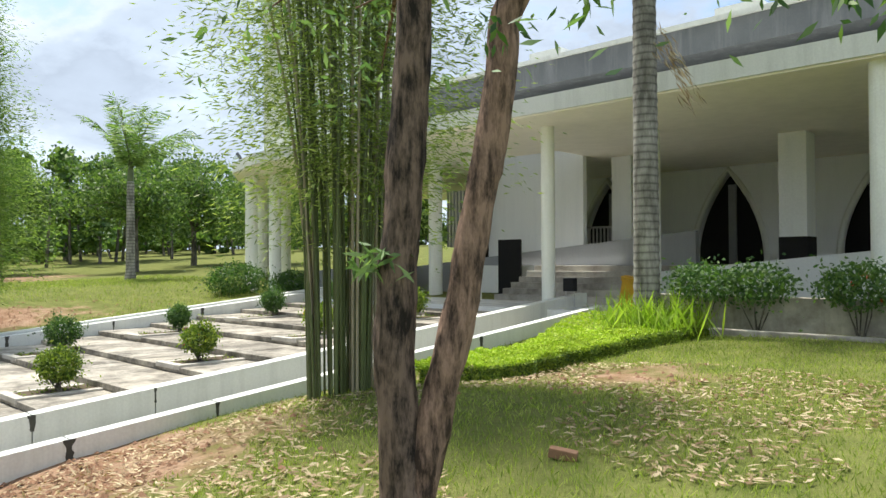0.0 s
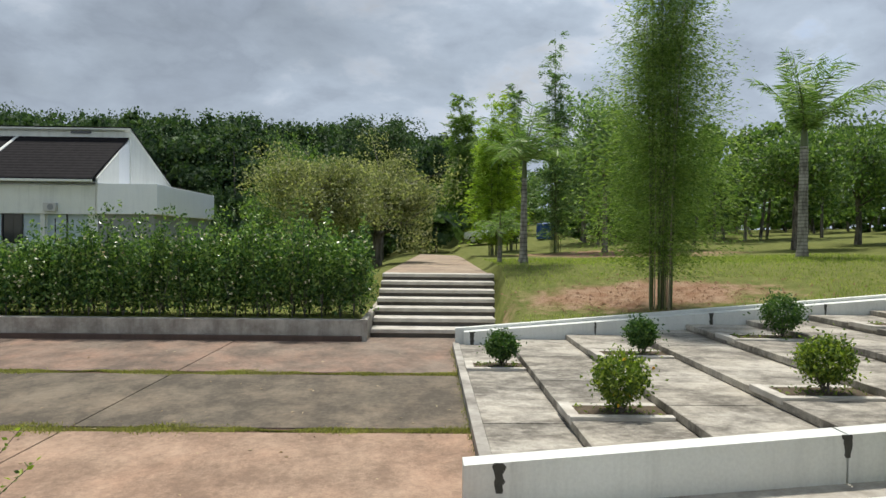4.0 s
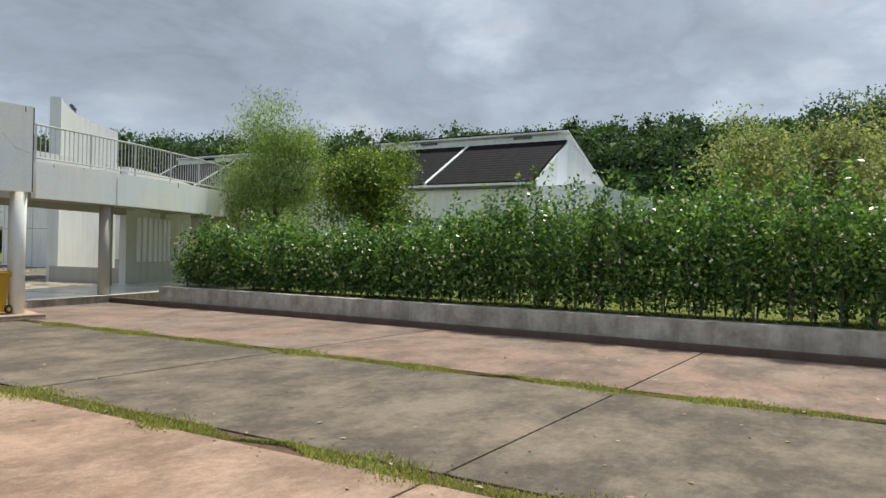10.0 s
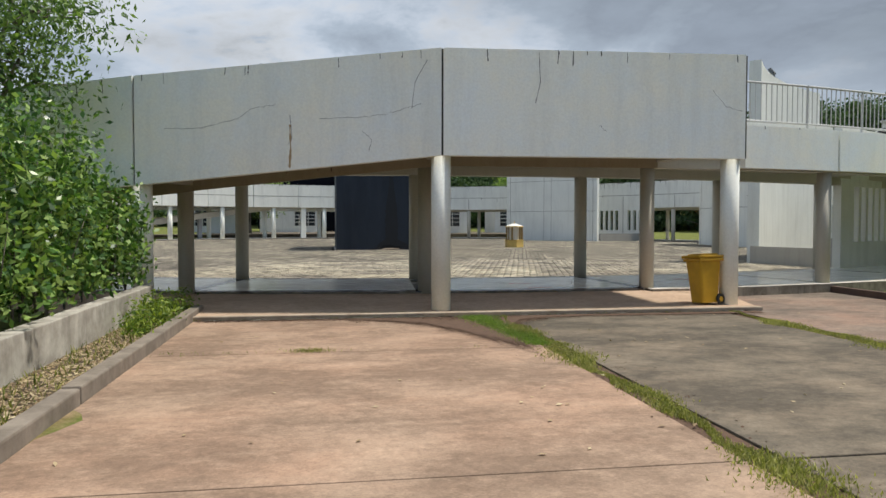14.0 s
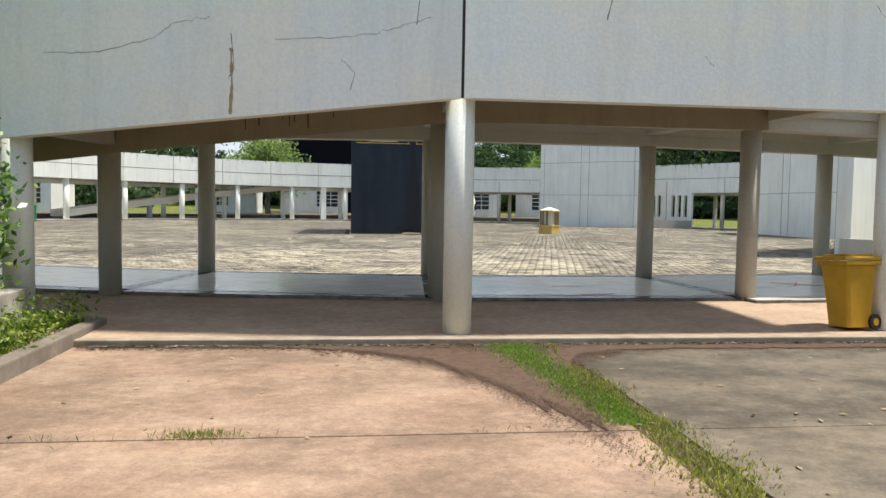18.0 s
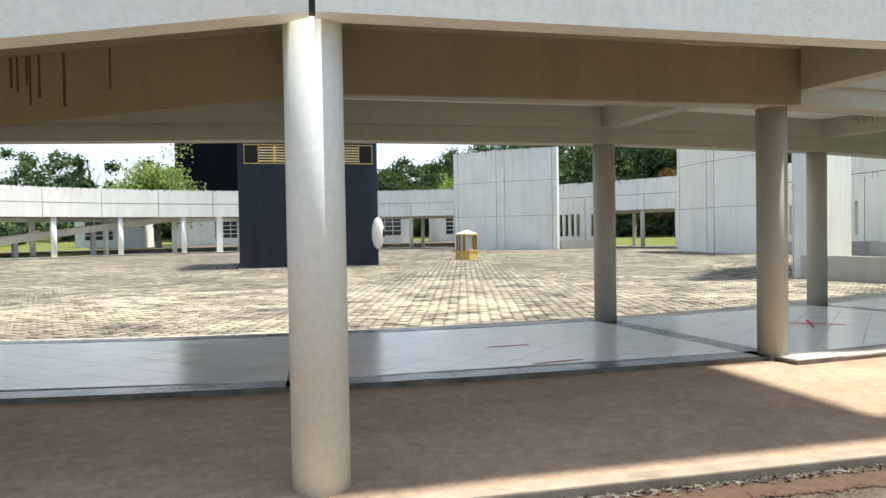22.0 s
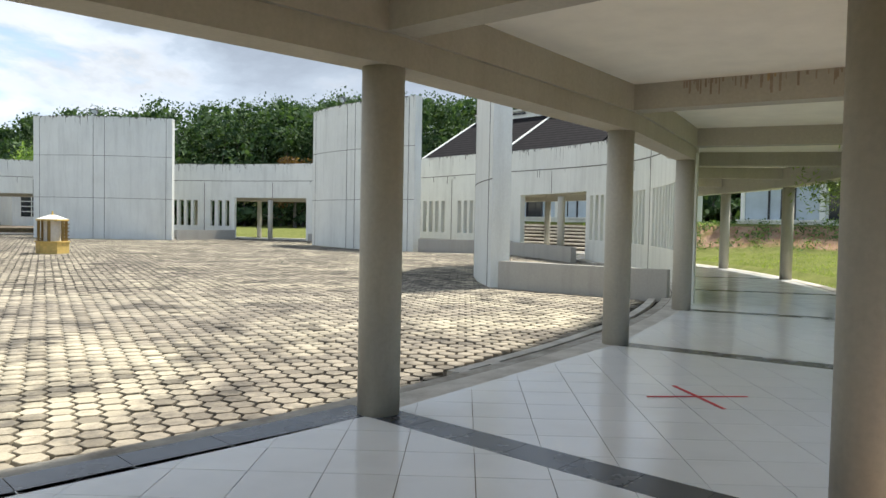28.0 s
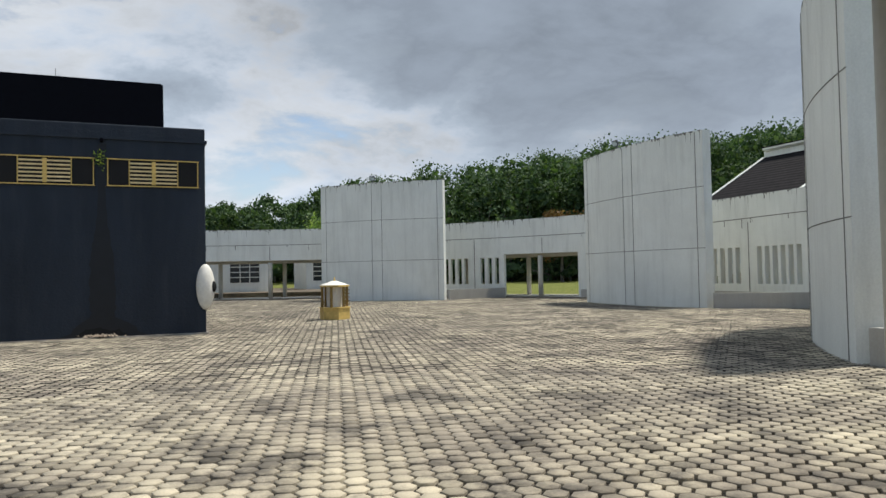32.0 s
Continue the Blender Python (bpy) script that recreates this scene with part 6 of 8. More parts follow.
def kiosk():
    """Small gilded hexagonal kiosk on the plaza."""
    x, y = -20.95, -47.2
    k = thing("gilded_kiosk", "small golden hexagonal kiosk with pale domed roof on the pavers", "kiosk", x, y, PLAZA)
    k.matrix_world = pose(x, y, PLAZA) @ Matrix.Diagonal((0.97, 0.97, 0.75, 1))
    part("base", cyl(0, 0, -0.01, 0.52, 0.56, n=6), M["gold"], k)
    part("base_rim", cyl(0, 0, 0.52, 0.57, 0.60, n=6), M["gold"], k)
    for i in range(6):
        a = math.pi / 3 * i
        part("post", box(0.46 * math.cos(a) - 0.045, 0.46 * math.cos(a) + 0.045, 0.46 * math.sin(a) - 0.045, 0.46 * math.sin(a) + 0.045, 0.57, 1.52, 0.01), M["gold_dark"], k)
    part("inner_case", cyl(0, 0, 0.57, 1.5, 0.30, n=12), M["ivory"], k)
    for i in range(5):
        part("rung", box(-0.46, -0.2, 0.33, 0.37, 0.66 + i * 0.17, 0.71 + i * 0.17), M["gold_dark"], k)
    part("roof_rim", cyl(0, 0, 1.52, 1.60, 0.56, n=6), M["gold"], k)
    part("roof", cyl(0, 0, 1.60, 1.80, 0.56, 0.10, n=6), M["ivory"], k)
    part("finial", cyl(0, 0, 1.80, 1.98, 0.045, 0.02, n=8), M["gold"], k)


kiosk()


def railing():
    """Steel railing along the outer edge of the deck."""
    r = thing("deck_railing", "grey painted steel railing with upright bars on the gallery deck", "railing", *polar(RO + 0.28, 30), DECK_Z + 0.06)
    z0, z1, rr = DECK_Z + 0.06, DECK_Z + 0.94, RO + 0.28
    for z in (z0 + 0.10, z1):
        v, f = tube([(*polar(rr, 9.15 + 1.5 * i), z) for i in range(40)], [0.024] * 40, 6)
        add(r, "rail", raw("rail", v, f, M["steel"], True), "steel")
    bar = mesh_of(cyl(0, 0, 0.1, 0.88, 0.011, n=6), "bar", M["steel"])
    post = mesh_of(cyl(0, 0, 0.0, 0.9, 0.026, n=8), "post", M["steel"])
    a, i = 9.2, 0
    while a < 66:
        ob = new("post" if i % 12 == 0 else "bar", post if i % 12 == 0 else bar)
        ob.parent = r
        x, y = polar(rr, a)
        ob.matrix_parent_inverse = r.matrix_world.inverted()
        ob.matrix_basis = pose(x, y, z0)
        a += 0.272
        i += 1


railing()


def floodlight(x, y, z, turn, name="floodlight"):
    f = thing(name, "small grey floodlight on a bracket on the wall top", "floodlight", 0, 0, 0, "floodlights")
    part("bracket", box(-0.03, 0.03, -0.03, 0.03, -0.02, 0.22), M["lamp_grey"], f)
    housing = part("housing", tbox(pose(0, 0.08, 0.30, -35), 0.34, 0.12, 0.26, 0.02), M["lamp_grey"], f)
    part("glass", tbox(pose(0, 0.135, 0.26, -35), 0.28, 0.02, 0.2), M["curtain"], housing)
    f.matrix_world = pose(x, y, z, 0, 0, turn)


for a in (41.0, 92.4, 138.3):
    floodlight(*polar(20.55, a), 5.95, a + 180)
floodlight(-25.2, 15.1, 5.27, 150)
floodlight(-11.5, 13.8, 5.27, 170)


def tape_crosses():
    t = thing("tape_cross", "red tape cross stuck on the white floor tiles", "floor marking", -18.48, -21.64, GALLERY)
    for a, l in ((141, 0.81), (56.7, 0.77)):
        part("strip", tbox(pose(0, 0, 0.003 + 0.001 * (a > 90), 0, 0, a), l, 0.032, 0.003), M["red_tape"], t)
    for x, y, a, l in ((-14.33, -21.19, 0, 0.46), (-14.47, -20.13, 9, 0.52)):
        t = thing("tape_strip", "strip of worn red tape on the white floor tiles", "floor marking", x, y, GALLERY, "floor tape strips")
        part("strip", tbox(pose(0, 0, 0.003, 0, 0, a), l, 0.026, 0.003), M["red_tape"], t)


tape_crosses()


def edge_channel():
    """Kerb and open drain between pavers and gallery floor."""
    structure("plaza_kerb", arc(24.55, 24.68, 10.3, 40, PLAZA - 0.15, PLAZA + 0.035, 24), M["tread"], "narrow concrete kerb beside the open drain", category="kerb")
    structure("drain_channel", arc(24.68, 24.98, 10.3, 40, PLAZA - 0.2, PLAZA - 0.16, 24), M["void"], "dark open drain channel beside the gallery floor", category="drain")
    pit = structure("drain_pit", prism([polar(24.72, 9.1), polar(24.72, 9.9), polar(24.96, 9.9), polar(24.96, 9.1)], PLAZA - 0.3, PLAZA - 0.2), M["void"], "square dark drain pit with a concrete rim", category="drain")
    for r0, r1, a0, a1 in ((24.60, 24.72, 8.7, 10.3), (24.96, 25.02, 8.7, 10.3), (24.72, 24.96, 8.7, 9.1), (24.72, 24.96, 9.9, 10.3)):
        structure("rim", arc(r0, r1, a0, a1, PLAZA - 0.3, PLAZA + 0.045, 2), M["tread"], parent=pit)
    structure("gallery_kerb", arc(24.80, 24.945, -60, 60, PLAZA - 0.15, GALLERY - 0.008, 60), M["concrete"], "concrete edge under the gallery border tiles", category="kerb")


edge_channel()


# ---- wear on the ramp's parapet ----
def ramp_point(seg, u, h):
    """A place on the parapet's outer face: segment, 0..1 along it, 0..1 up it."""
    (a, lo0, hi0), (b, lo1, hi1) = RAMP[seg], RAMP[seg + 1]
    p, q = Vector(polar(30.722, a)), Vector(polar(30.722, b))
    xy = p.lerp(q, u)
    n = Vector((xy.x - CX, xy.y - CY)).normalized() * 0.002
    lo, hi = lo0 + (lo1 - lo0) * u, hi0 + (hi1 - hi0) * u
    return Vector((xy.x + n.x, xy.y + n.y, lo + (hi - lo) * h))


def wear():
    w = thing("parapet_wear", "dark cracks and rust streaks on the white ramp parapet", "wear", *polar(30.7, -3.6), 2.0)
    w["kind"] = "structure"
    rng = np.random.default_rng(8)

    def line(seg, pts, width, mat, name):
        pts = [ramp_point(seg, *p) for p in pts]
        fine = []
        for p, q in zip(pts, pts[1:]):
            for s in np.linspace(0, 1, 9)[:-1]:
                fine.append(p.lerp(q, s) + Vector((0, 0, rng.normal(0, 0.008))))
        fine.append(pts[-1])
        v, f = [], []
        for i, p in enumerate(fine):
            d = (fine[min(i + 1, len(fine) - 1)] - fine[max(i - 1, 0)]).normalized()
            n = Vector((p.x - CX, p.y - CY, 0)).normalized()
            s = n.cross(d) * width * rng.uniform(0.4, 1.2)
            v += [tuple(p + s), tuple(p - s)]
        f = [(2 * i, 2 * i + 1, 2 * i + 3, 2 * i + 2) for i in range(len(fine) - 1)]
        add(w, name, raw(name, v, f, M[mat]), mat)
    line(2, [(0.10, 0.50), (0.22, 0.46), (0.34, 0.52), (0.38, 0.6), (0.46, 0.62)], 0.0035, "crack", "crack")
    line(2, [(0.60, 0.45), (0.75, 0.42), (0.84, 0.44), (0.93, 0.50)], 0.003, "crack", "crack")
    line(2, [(0.90, 0.46), (0.91, 0.7), (0.95, 0.9)], 0.004, "crack", "crack")
    line(2, [(0.74, 0.3), (0.77, 0.2), (0.76, 0.1)], 0.003, "crack", "crack")
    line(2, [(0.505, 0.42), (0.507, 0.2), (0.503, 0.02)], 0.018, "rust", "rust_streak")
    line(2, [(0.505, 0.5), (0.512, 0.3), (0.50, 0.24)], 0.005, "crack", "crack")
    line(3, [(0.30, 0.98), (0.305, 0.7), (0.29, 0.5)], 0.006, "grime", "grime_streak")
    for u in (0.40, 0.44, 0.5, 0.51, 0.525, 0.53, 0.545, 0.585, 0.66):
        (a, l0, h0), (b, l1, h1) = RAMP[2], RAMP[3]
        x, y = Vector(polar(28.603, a)).lerp(Vector(polar(28.603, b)), u)
        z = l0 + (l1 - l0) * u + 0.49
        hh = rng.uniform(0.2, 0.42)
        add(w, "rust_streak", tbox(pose(x, y, z - hh / 2, 0, 0, (a + b) / 2), rng.uniform(0.008, 0.022), 0.004, hh), "ledge")
    line(3, [(0.88, 0.65), (0.93, 0.5), (0.985, 0.46)], 0.003, "crack", "crack")
    line(3, [(0.5, 0.3), (0.52, 0.24)], 0.004, "crack", "crack")
    for seg in (1, 2, 3):
        for _ in range(9):
            u, l = rng.uniform(0.02, 0.98), rng.uniform(0.03, 0.14)
            line(seg, [(u, 0.995), (u + rng.normal(0, 0.002), 0.995 - l)], rng.uniform(0.004, 0.012), "grime", "grime_streak")
    # streaks on the round parapets
    for _ in range(16):
        a = rng.uniform(9.5, 40)
        z = DECK_Z + 0.06
        l = rng.uniform(0.03, 0.3) * rng.uniform(0.3, 1)
        add(w, "grime_streak", arc(RO + 0.361, RO + 0.363, a, a + rng.uniform(0.02, 0.06), z - l, z, 1), "grime")
    for _ in range(70):
        a = rng.uniform(27, 172)
        top = ring_top(a)
        l = rng.uniform(0.05, 0.45) * rng.uniform(0.3, 1)
        z = top if rng.uniform() < 0.4 else top - 0.83 - 0.22 * smooth(50, 100, a)
        add(w, "grime_streak", arc(RI - 0.124, RI - 0.1205, a, a + rng.uniform(0.03, 0.10), z - l, z, 1), "grime")


wear()


def beam_stains():
    s = thing("beam_stains", "rusty leak streaks on a gallery cross beam", "wear", *polar(26.8, 14.15), 1.8)
    s["kind"] = "structure"
    rng = np.random.default_rng(28)
    ang = radians(14.15)
    # the face turned to the east
    for i in range(46):
        r = rng.uniform(25.9, 27.6)
        x, y = polar(r, 14.15)
        off = 0.1325
        x, y = x + off * math.cos(ang), y + off * math.sin(ang)
        l, w = rng.uniform(0.03, 0.2) * rng.uniform(0.4, 1), rng.uniform(0.006, 0.022)
        add(s, "streak", tbox(pose(x, y, CEIL_Z - l / 2, 0, 0, 14.15), 0.002, w, l), "rust" if 26.6 < r < 26.95 and rng.uniform() < 0.6 else "kerb")


beam_stains()


def driveway_grit():
    """Small dry leaves, grit and brown dirt washed against the kerbs and joints."""
    rng = np.random.default_rng(29)
    P = []
    for x0, x1, y0, sy, n in ((-17.0, -8.4, -17.18, 0.10, 2600), (-13.2, -10.6, -17.1, 0.22, 2200)):
        P.append(np.column_stack([rng.uniform(x0, x1, n), y0 + np.abs(rng.normal(0, sy, n)), np.full(n, DRIVE + 0.004)]))
    for x in (-12.98, -16.81):
        n = 800
        P.append(np.column_stack([x + rng.normal(0, 0.17, n), rng.uniform(-17.1, 0, n), np.full(n, DRIVE + 0.004)]))
    P = np.vstack(P)
    d = np.column_stack([rng.normal(0, 1, len(P)), rng.normal(0, 1, len(P)), np.zeros(len(P))]) * 4
    me = leaf_mesh("driveway_grit", P, rng.uniform(0.008, 0.026, len(P)), M["dirt"], 1.3, 0, rng, 0.5, d, 6.0)
    tagged(new("driveway_grit", me), "brown grit and dirt washed against kerb and joints", "dirt", kind="stuff")
    n = 240
    P = np.column_stack([rng.uniform(-20.8, -8.5, n), rng.uniform(-17, -0.2, n), np.full(n, DRIVE + 0.008)])
    d = np.column_stack([rng.normal(0, 1, n), rng.normal(0, 1, n), np.zeros(n)]) * 4
    tagged(new("fallen_leaves", leaf_mesh("fallen_leaves", P, 0.035, M["litter"], 1.7, 0, rng, 0.4, d, 6.0)), "scattered dry leaves on the driveway", "leaf litter", kind="stuff")


driveway_grit()


def washed_soil():
    """Thin brown soil washed over the slabs along the kerb, with ragged edges."""
    rng = np.random.default_rng(30)
    v, f = [], []

    def sheet(xs, near, far):
        b = len(v)
        for x in xs:
            n0 = near(x)
            v.append((x, n0, DRIVE + 0.002))
            v.append((x, n0 + max(0.01, far(x)) * 0.5, DRIVE + 0.0075))
            v.append((x, n0 + max(0.02, far(x)), DRIVE + 0.0045))
        for i in range(len(xs) - 1):
            for k in range(2):
                f.append((b + 3 * i + k, b + 3 * i + 3 + k, b + 3 * i + 4 + k, b + 3 * i + 1 + k))
    reach = ((-17.3, 0.28), (-15.5, 0.30), (-14.3, 0.26), (-13.55, 0.36), (-13.1, 0.62), (-12.95, 1.1), (-12.8, 2.0), (-12.6, 2.9), (-12.4, 2.5), (-12.1, 1.75), (-11.95, 1.3), (-11.68, 0.8), (-11.2, 0.38), (-10.55, 0.15), (-9.5, 0.07), (-8.4, 0.04))
    rx, ry = zip(*reach)

    def far(x):
        return float(np.interp(x, rx, ry)) * (1 + 0.16 * noise.noise((x * 5, 2, 3)) + 0.12 * noise.noise((x * 17, 2, 3))) + 0.03 * noise.noise((x * 23, 0, 5))
    sheet(np.arange(-17.3, -8.4, 0.025), lambda x: -17.215, far)
    ob = new("washed_soil", raw("washed_soil", v, f, M["dirt"], True))
    tagged(ob, "brown soil washed against the apron kerb", "soil", kind="stuff")
    # thinning crumbs beyond the soil's edge
    n = 20000
    X = rng.uniform(-17.2, -8.5, n // 3)
    X = np.concatenate([X, rng.uniform(-13.6, -11.0, n - len(X))])
    Y = np.array([-17.215 + far(x) * rng.uniform(0.85, 1.0) for x in X]) + rng.exponential(0.09, n) * (0.5 + 1.1 * np.interp(X, rx, ry))
    d = np.column_stack([rng.normal(0, 1, n), rng.normal(0, 1, n), np.zeros(n)]) * 4
    tagged(new("soil_crumbs", leaf_mesh("soil_crumbs", np.column_stack([X, Y, np.full(n, DRIVE + 0.009)]), 0.008, M["dirt"], 1.6, 0, rng, 0.6, d, 9.0)), "brown soil crumbs thinning out over the slabs", "soil", kind="stuff")
    # twigs and dark debris in the gap under the kerb
    n = 1500
    P = np.column_stack([rng.uniform(-17.2, -8.5, n), -17.2 + np.abs(rng.normal(0, 0.035, n)), np.full(n, DRIVE + 0.012)])
    d = np.column_stack([rng.normal(0, 1, n), rng.normal(0, 0.5, n), rng.normal(0, 0.15, n)]) * 4
    tagged(new("debris", leaf_mesh("debris", P, 0.022, M["bark_grey"], 2.2, 0, rng, 0.3, d, 2.0)), "dark leaf debris along the apron kerb", "debris", kind="stuff")
    # weeds and dry litter in the planting bed beside the drive
    n = 2200
    c = rng.uniform((-8.12, -18.0), (-7.68, -15.2), (60, 2))
    k = rng.integers(0, 60, n)
    h = rng.uniform(0.06, 0.42, 60)[k] * rng.uniform(0.1, 1, n)
    P = np.column_stack([c[k, 0] + rng.normal(0, 0.09, n), c[k, 1] + rng.normal(0, 0.12, n), -1.02 + h])
    w = tagged(new("bed_weeds", leaf_mesh("bed_weeds", P, 0.03, M["bush_leaf"], 2.2, 0.1, rng, 0.4)), "leafy weeds in the planting bed", "weeds", kind="stuff")
    n = 6500
    P = np.column_stack([rng.uniform(-8.16, -7.64, n), rng.uniform(-18, -8.5, n), np.full(n, -1.012)])
    d = np.column_stack([rng.normal(0, 1, n), rng.normal(0, 1, n), rng.normal(0, 0.1, n)]) * 4
    tagged(new("bed_litter", leaf_mesh("bed_litter", P, 0.028, M["litter"], 1.9, 0, rng, 0.35, d, 5.0)), "dry leaf litter in the planting bed", "leaf litter", kind="stuff")


washed_soil()


# black joints and cracks on the terrace walls
def wall_stains():
    s = thing("terrace_stains", "black mould stains and cracks at the terrace wall joints", "wear", EAST_X, 5, 0)
    s["kind"] = "structure"
    rng = np.random.default_rng(18)
    for x, ys, big in ((EAST_X + 0.131, (0.05, 3.2, 4.81, 7.6, 10.71), 1), (OUTER_X + 0.101, (1.5, 3.06, 4.85, 6.9, 10.0), 1), (WEST_X + 0.141, (0.35, 3.0, 5.51, 8.0, 10.5, 13), 1)):
        for y in ys:
            h = rng.uniform(0.18, 0.42)
            w = rng.uniform(0.025, 0.075)
            t = parapet_top(y)
            v, f = [], []
            for i in range(9):
                z = t - h * i / 8
                ww = w * (1 - 0.5 * i / 8) * rng.uniform(0.6, 1.2)
                v += [(x + 0.002, y - ww, z), (x + 0.002, y + ww * rng.uniform(0.6, 1.2), z)]
            f = [(2 * i, 2 * i + 1, 2 * i + 3, 2 * i + 2) for i in range(8)]
            add(s, "stain", raw("stain", v, f, M["grime"]), "grime")


wall_stains()


# ---- houses ----
def row_house(north, widths, annex, label):
    """A block of units: curtained glazing, white upper band, steep dark roofs and a raised clerestory whose roof falls away west."""
    south = north - sum(widths)
    h = thing("row_house", label, "house", -54, (north + south) / 2, 0.4)
    X, EAVE, TOP, RIDGE, CREST = -48.55, 4.60, 7.72, -53.4, 8.22

    def sloped(name, mat, xa, za, xb, zb, th, ya, yb):
        """A slab that rises from (xa, za) to (xb, zb)."""
        bm = prism([(xa, ya), (xa, yb), (xb, yb), (xb, ya)], [za, za, zb, zb], [za + th, za + th, zb + th, zb + th])
        return add(h, name, bm, mat)
    add(h, "wall", box(-60.8, X - 0.30, south, north, -0.6, EAVE), "cool_wall")
    add(h, "upper_band", box(X - 0.28, X, south, north, 2.66, 4.30), "white")
    add(h, "band_ledge", box(X - 0.26, X + 0.08, south, north, 2.57, 2.655), "white")
    add(h, "plinth", box(X - 0.29, X + 0.12, south, north, -0.2, 0.66), "white")
    add(h, "sill", box(X - 0.27, X + 0.18, south, north, 0.665, 0.76), "white")
    y, i = south + 0.25, 0
    while y < north - 1.3:
        win = add(h, "window", box(X - 0.29, X - 0.24, y, y + 1.16, 0.765, 2.565), "curtain" if i % 4 != 3 else "glass_dark")
        add(win, "frame", box(X - 0.235, X - 0.17, y - 0.06, y + 0.02, 0.765, 2.565), "frame_dark" if i % 3 else "white")
        if i % 2:
            add(win, "curtain_gap", box(X - 0.238, X - 0.225, y + 0.42 + 0.1 * (i % 3), y + 0.50 + 0.13 * (i % 3), 0.8, 2.3), "glass_dark")
        if i % 3 == 2:
            add(h, "pier", box(X - 0.26, X + 0.02, y + 1.16, y + 1.42, 0.765, 2.565), "white")
            y += 0.26
        y, i = y + 1.2, i + 1
    y1 = north
    for w in widths:
        y0 = y1 - w
        sloped("roof", "roof_tile", -48.0, EAVE, RIDGE, TOP, 0.10, y0 + 0.10, y1)
        sloped("verge", "white", -47.98, EAVE - 0.06, RIDGE, TOP - 0.06, 0.20, y0 - 0.12, y0 + 0.095)
        add(h, "gutter", box(-48.12, -47.97, y0, y1, EAVE - 0.12, EAVE + 0.02, 0.02), "white")
        add(h, "eaves_soffit", box(X - 0.2, -48.13, y0, y1, EAVE - 0.16, EAVE - 0.10), "frame_grey")
        add(h, "clerestory", prism([(RIDGE - 0.02, y0), (RIDGE - 0.02, y1), (-61.0, y1), (-61.0, y0)], EAVE - 0.4, [CREST, CREST, 5.0, 5.0]), "white")
        # thin rear roof, overhanging the clerestory on this side
        sloped("rear_roof", "roof_tile", RIDGE + 0.30, CREST + 0.20, -61.6, 4.95, 0.06, y0 + 0.12, y1 + 0.22)
        sloped("rear_soffit", "white", RIDGE + 0.27, CREST + 0.08, -61.5, 4.83, 0.11, y0 + 0.14, y1 + 0.18)
        add(h, "vent", box(RIDGE - 0.01, RIDGE + 0.08, y1 - 0.52 * w, y1 - 0.34 * w, CREST - 0.16, CREST + 0.02), "glass_dark")
        y1 = y0
    # gable at the north end: two plain leaves with a shaded recess between them
    add(h, "gable", prism([(X, north - 0.02), (X, north + 0.10), (-51.6, north + 0.10), (-51.6, north - 0.02)], 2.6, [4.75, 4.75, 6.62, 6.62]), "white")
    add(h, "gable", prism([(-53.5, north - 0.02), (-53.5, north + 0.12), (-61.0, north + 0.12), (-61.0, north - 0.02)], 2.6, [CREST, CREST, 5.0, 5.0]), "white")
    add(h, "gable_recess", prism([(-51.6, north - 0.02), (-51.6, north + 0.02), (-53.5, north + 0.02), (-53.5, north - 0.02)], 2.6, [6.62, 6.62, 7.68, 7.68]), "cool_wall")
    if annex:
        add(h, "annex_wall", box(-60.0, -48.8, north + 0.12, north + 3.4, -0.4, 2.6), "grey_wall")
        add(h, "annex_parapet", box(-60.2, -48.45, north + 0.14, north + 3.7, 2.60, 4.42, 0.02), "cool_wall")
        unit = add(h, "air_conditioner", box(X + 0.005, X + 0.30, north - 3.0, north - 2.25, 2.72, 3.22, 0.03), "steel", "grey outdoor air-conditioning unit")
        fan = bmesh.new()
        bmesh.ops.create_cone(fan, cap_ends=True, segments=20, radius1=0.19, radius2=0.19, depth=0.02, matrix=pose(X + 0.305, north - 2.55, 2.97, 0, 90, 0))
        add(unit, "fan_grille", fan, "frame_grey")


row_house(-20.6, (7.3, 7.5), True, "white rendered row house with steep dark roofs, clerestory and flat annex")
row_house(-43.6, (7.2, 7.4), False, "white rendered row house with steep dark roofs beyond the plaza")


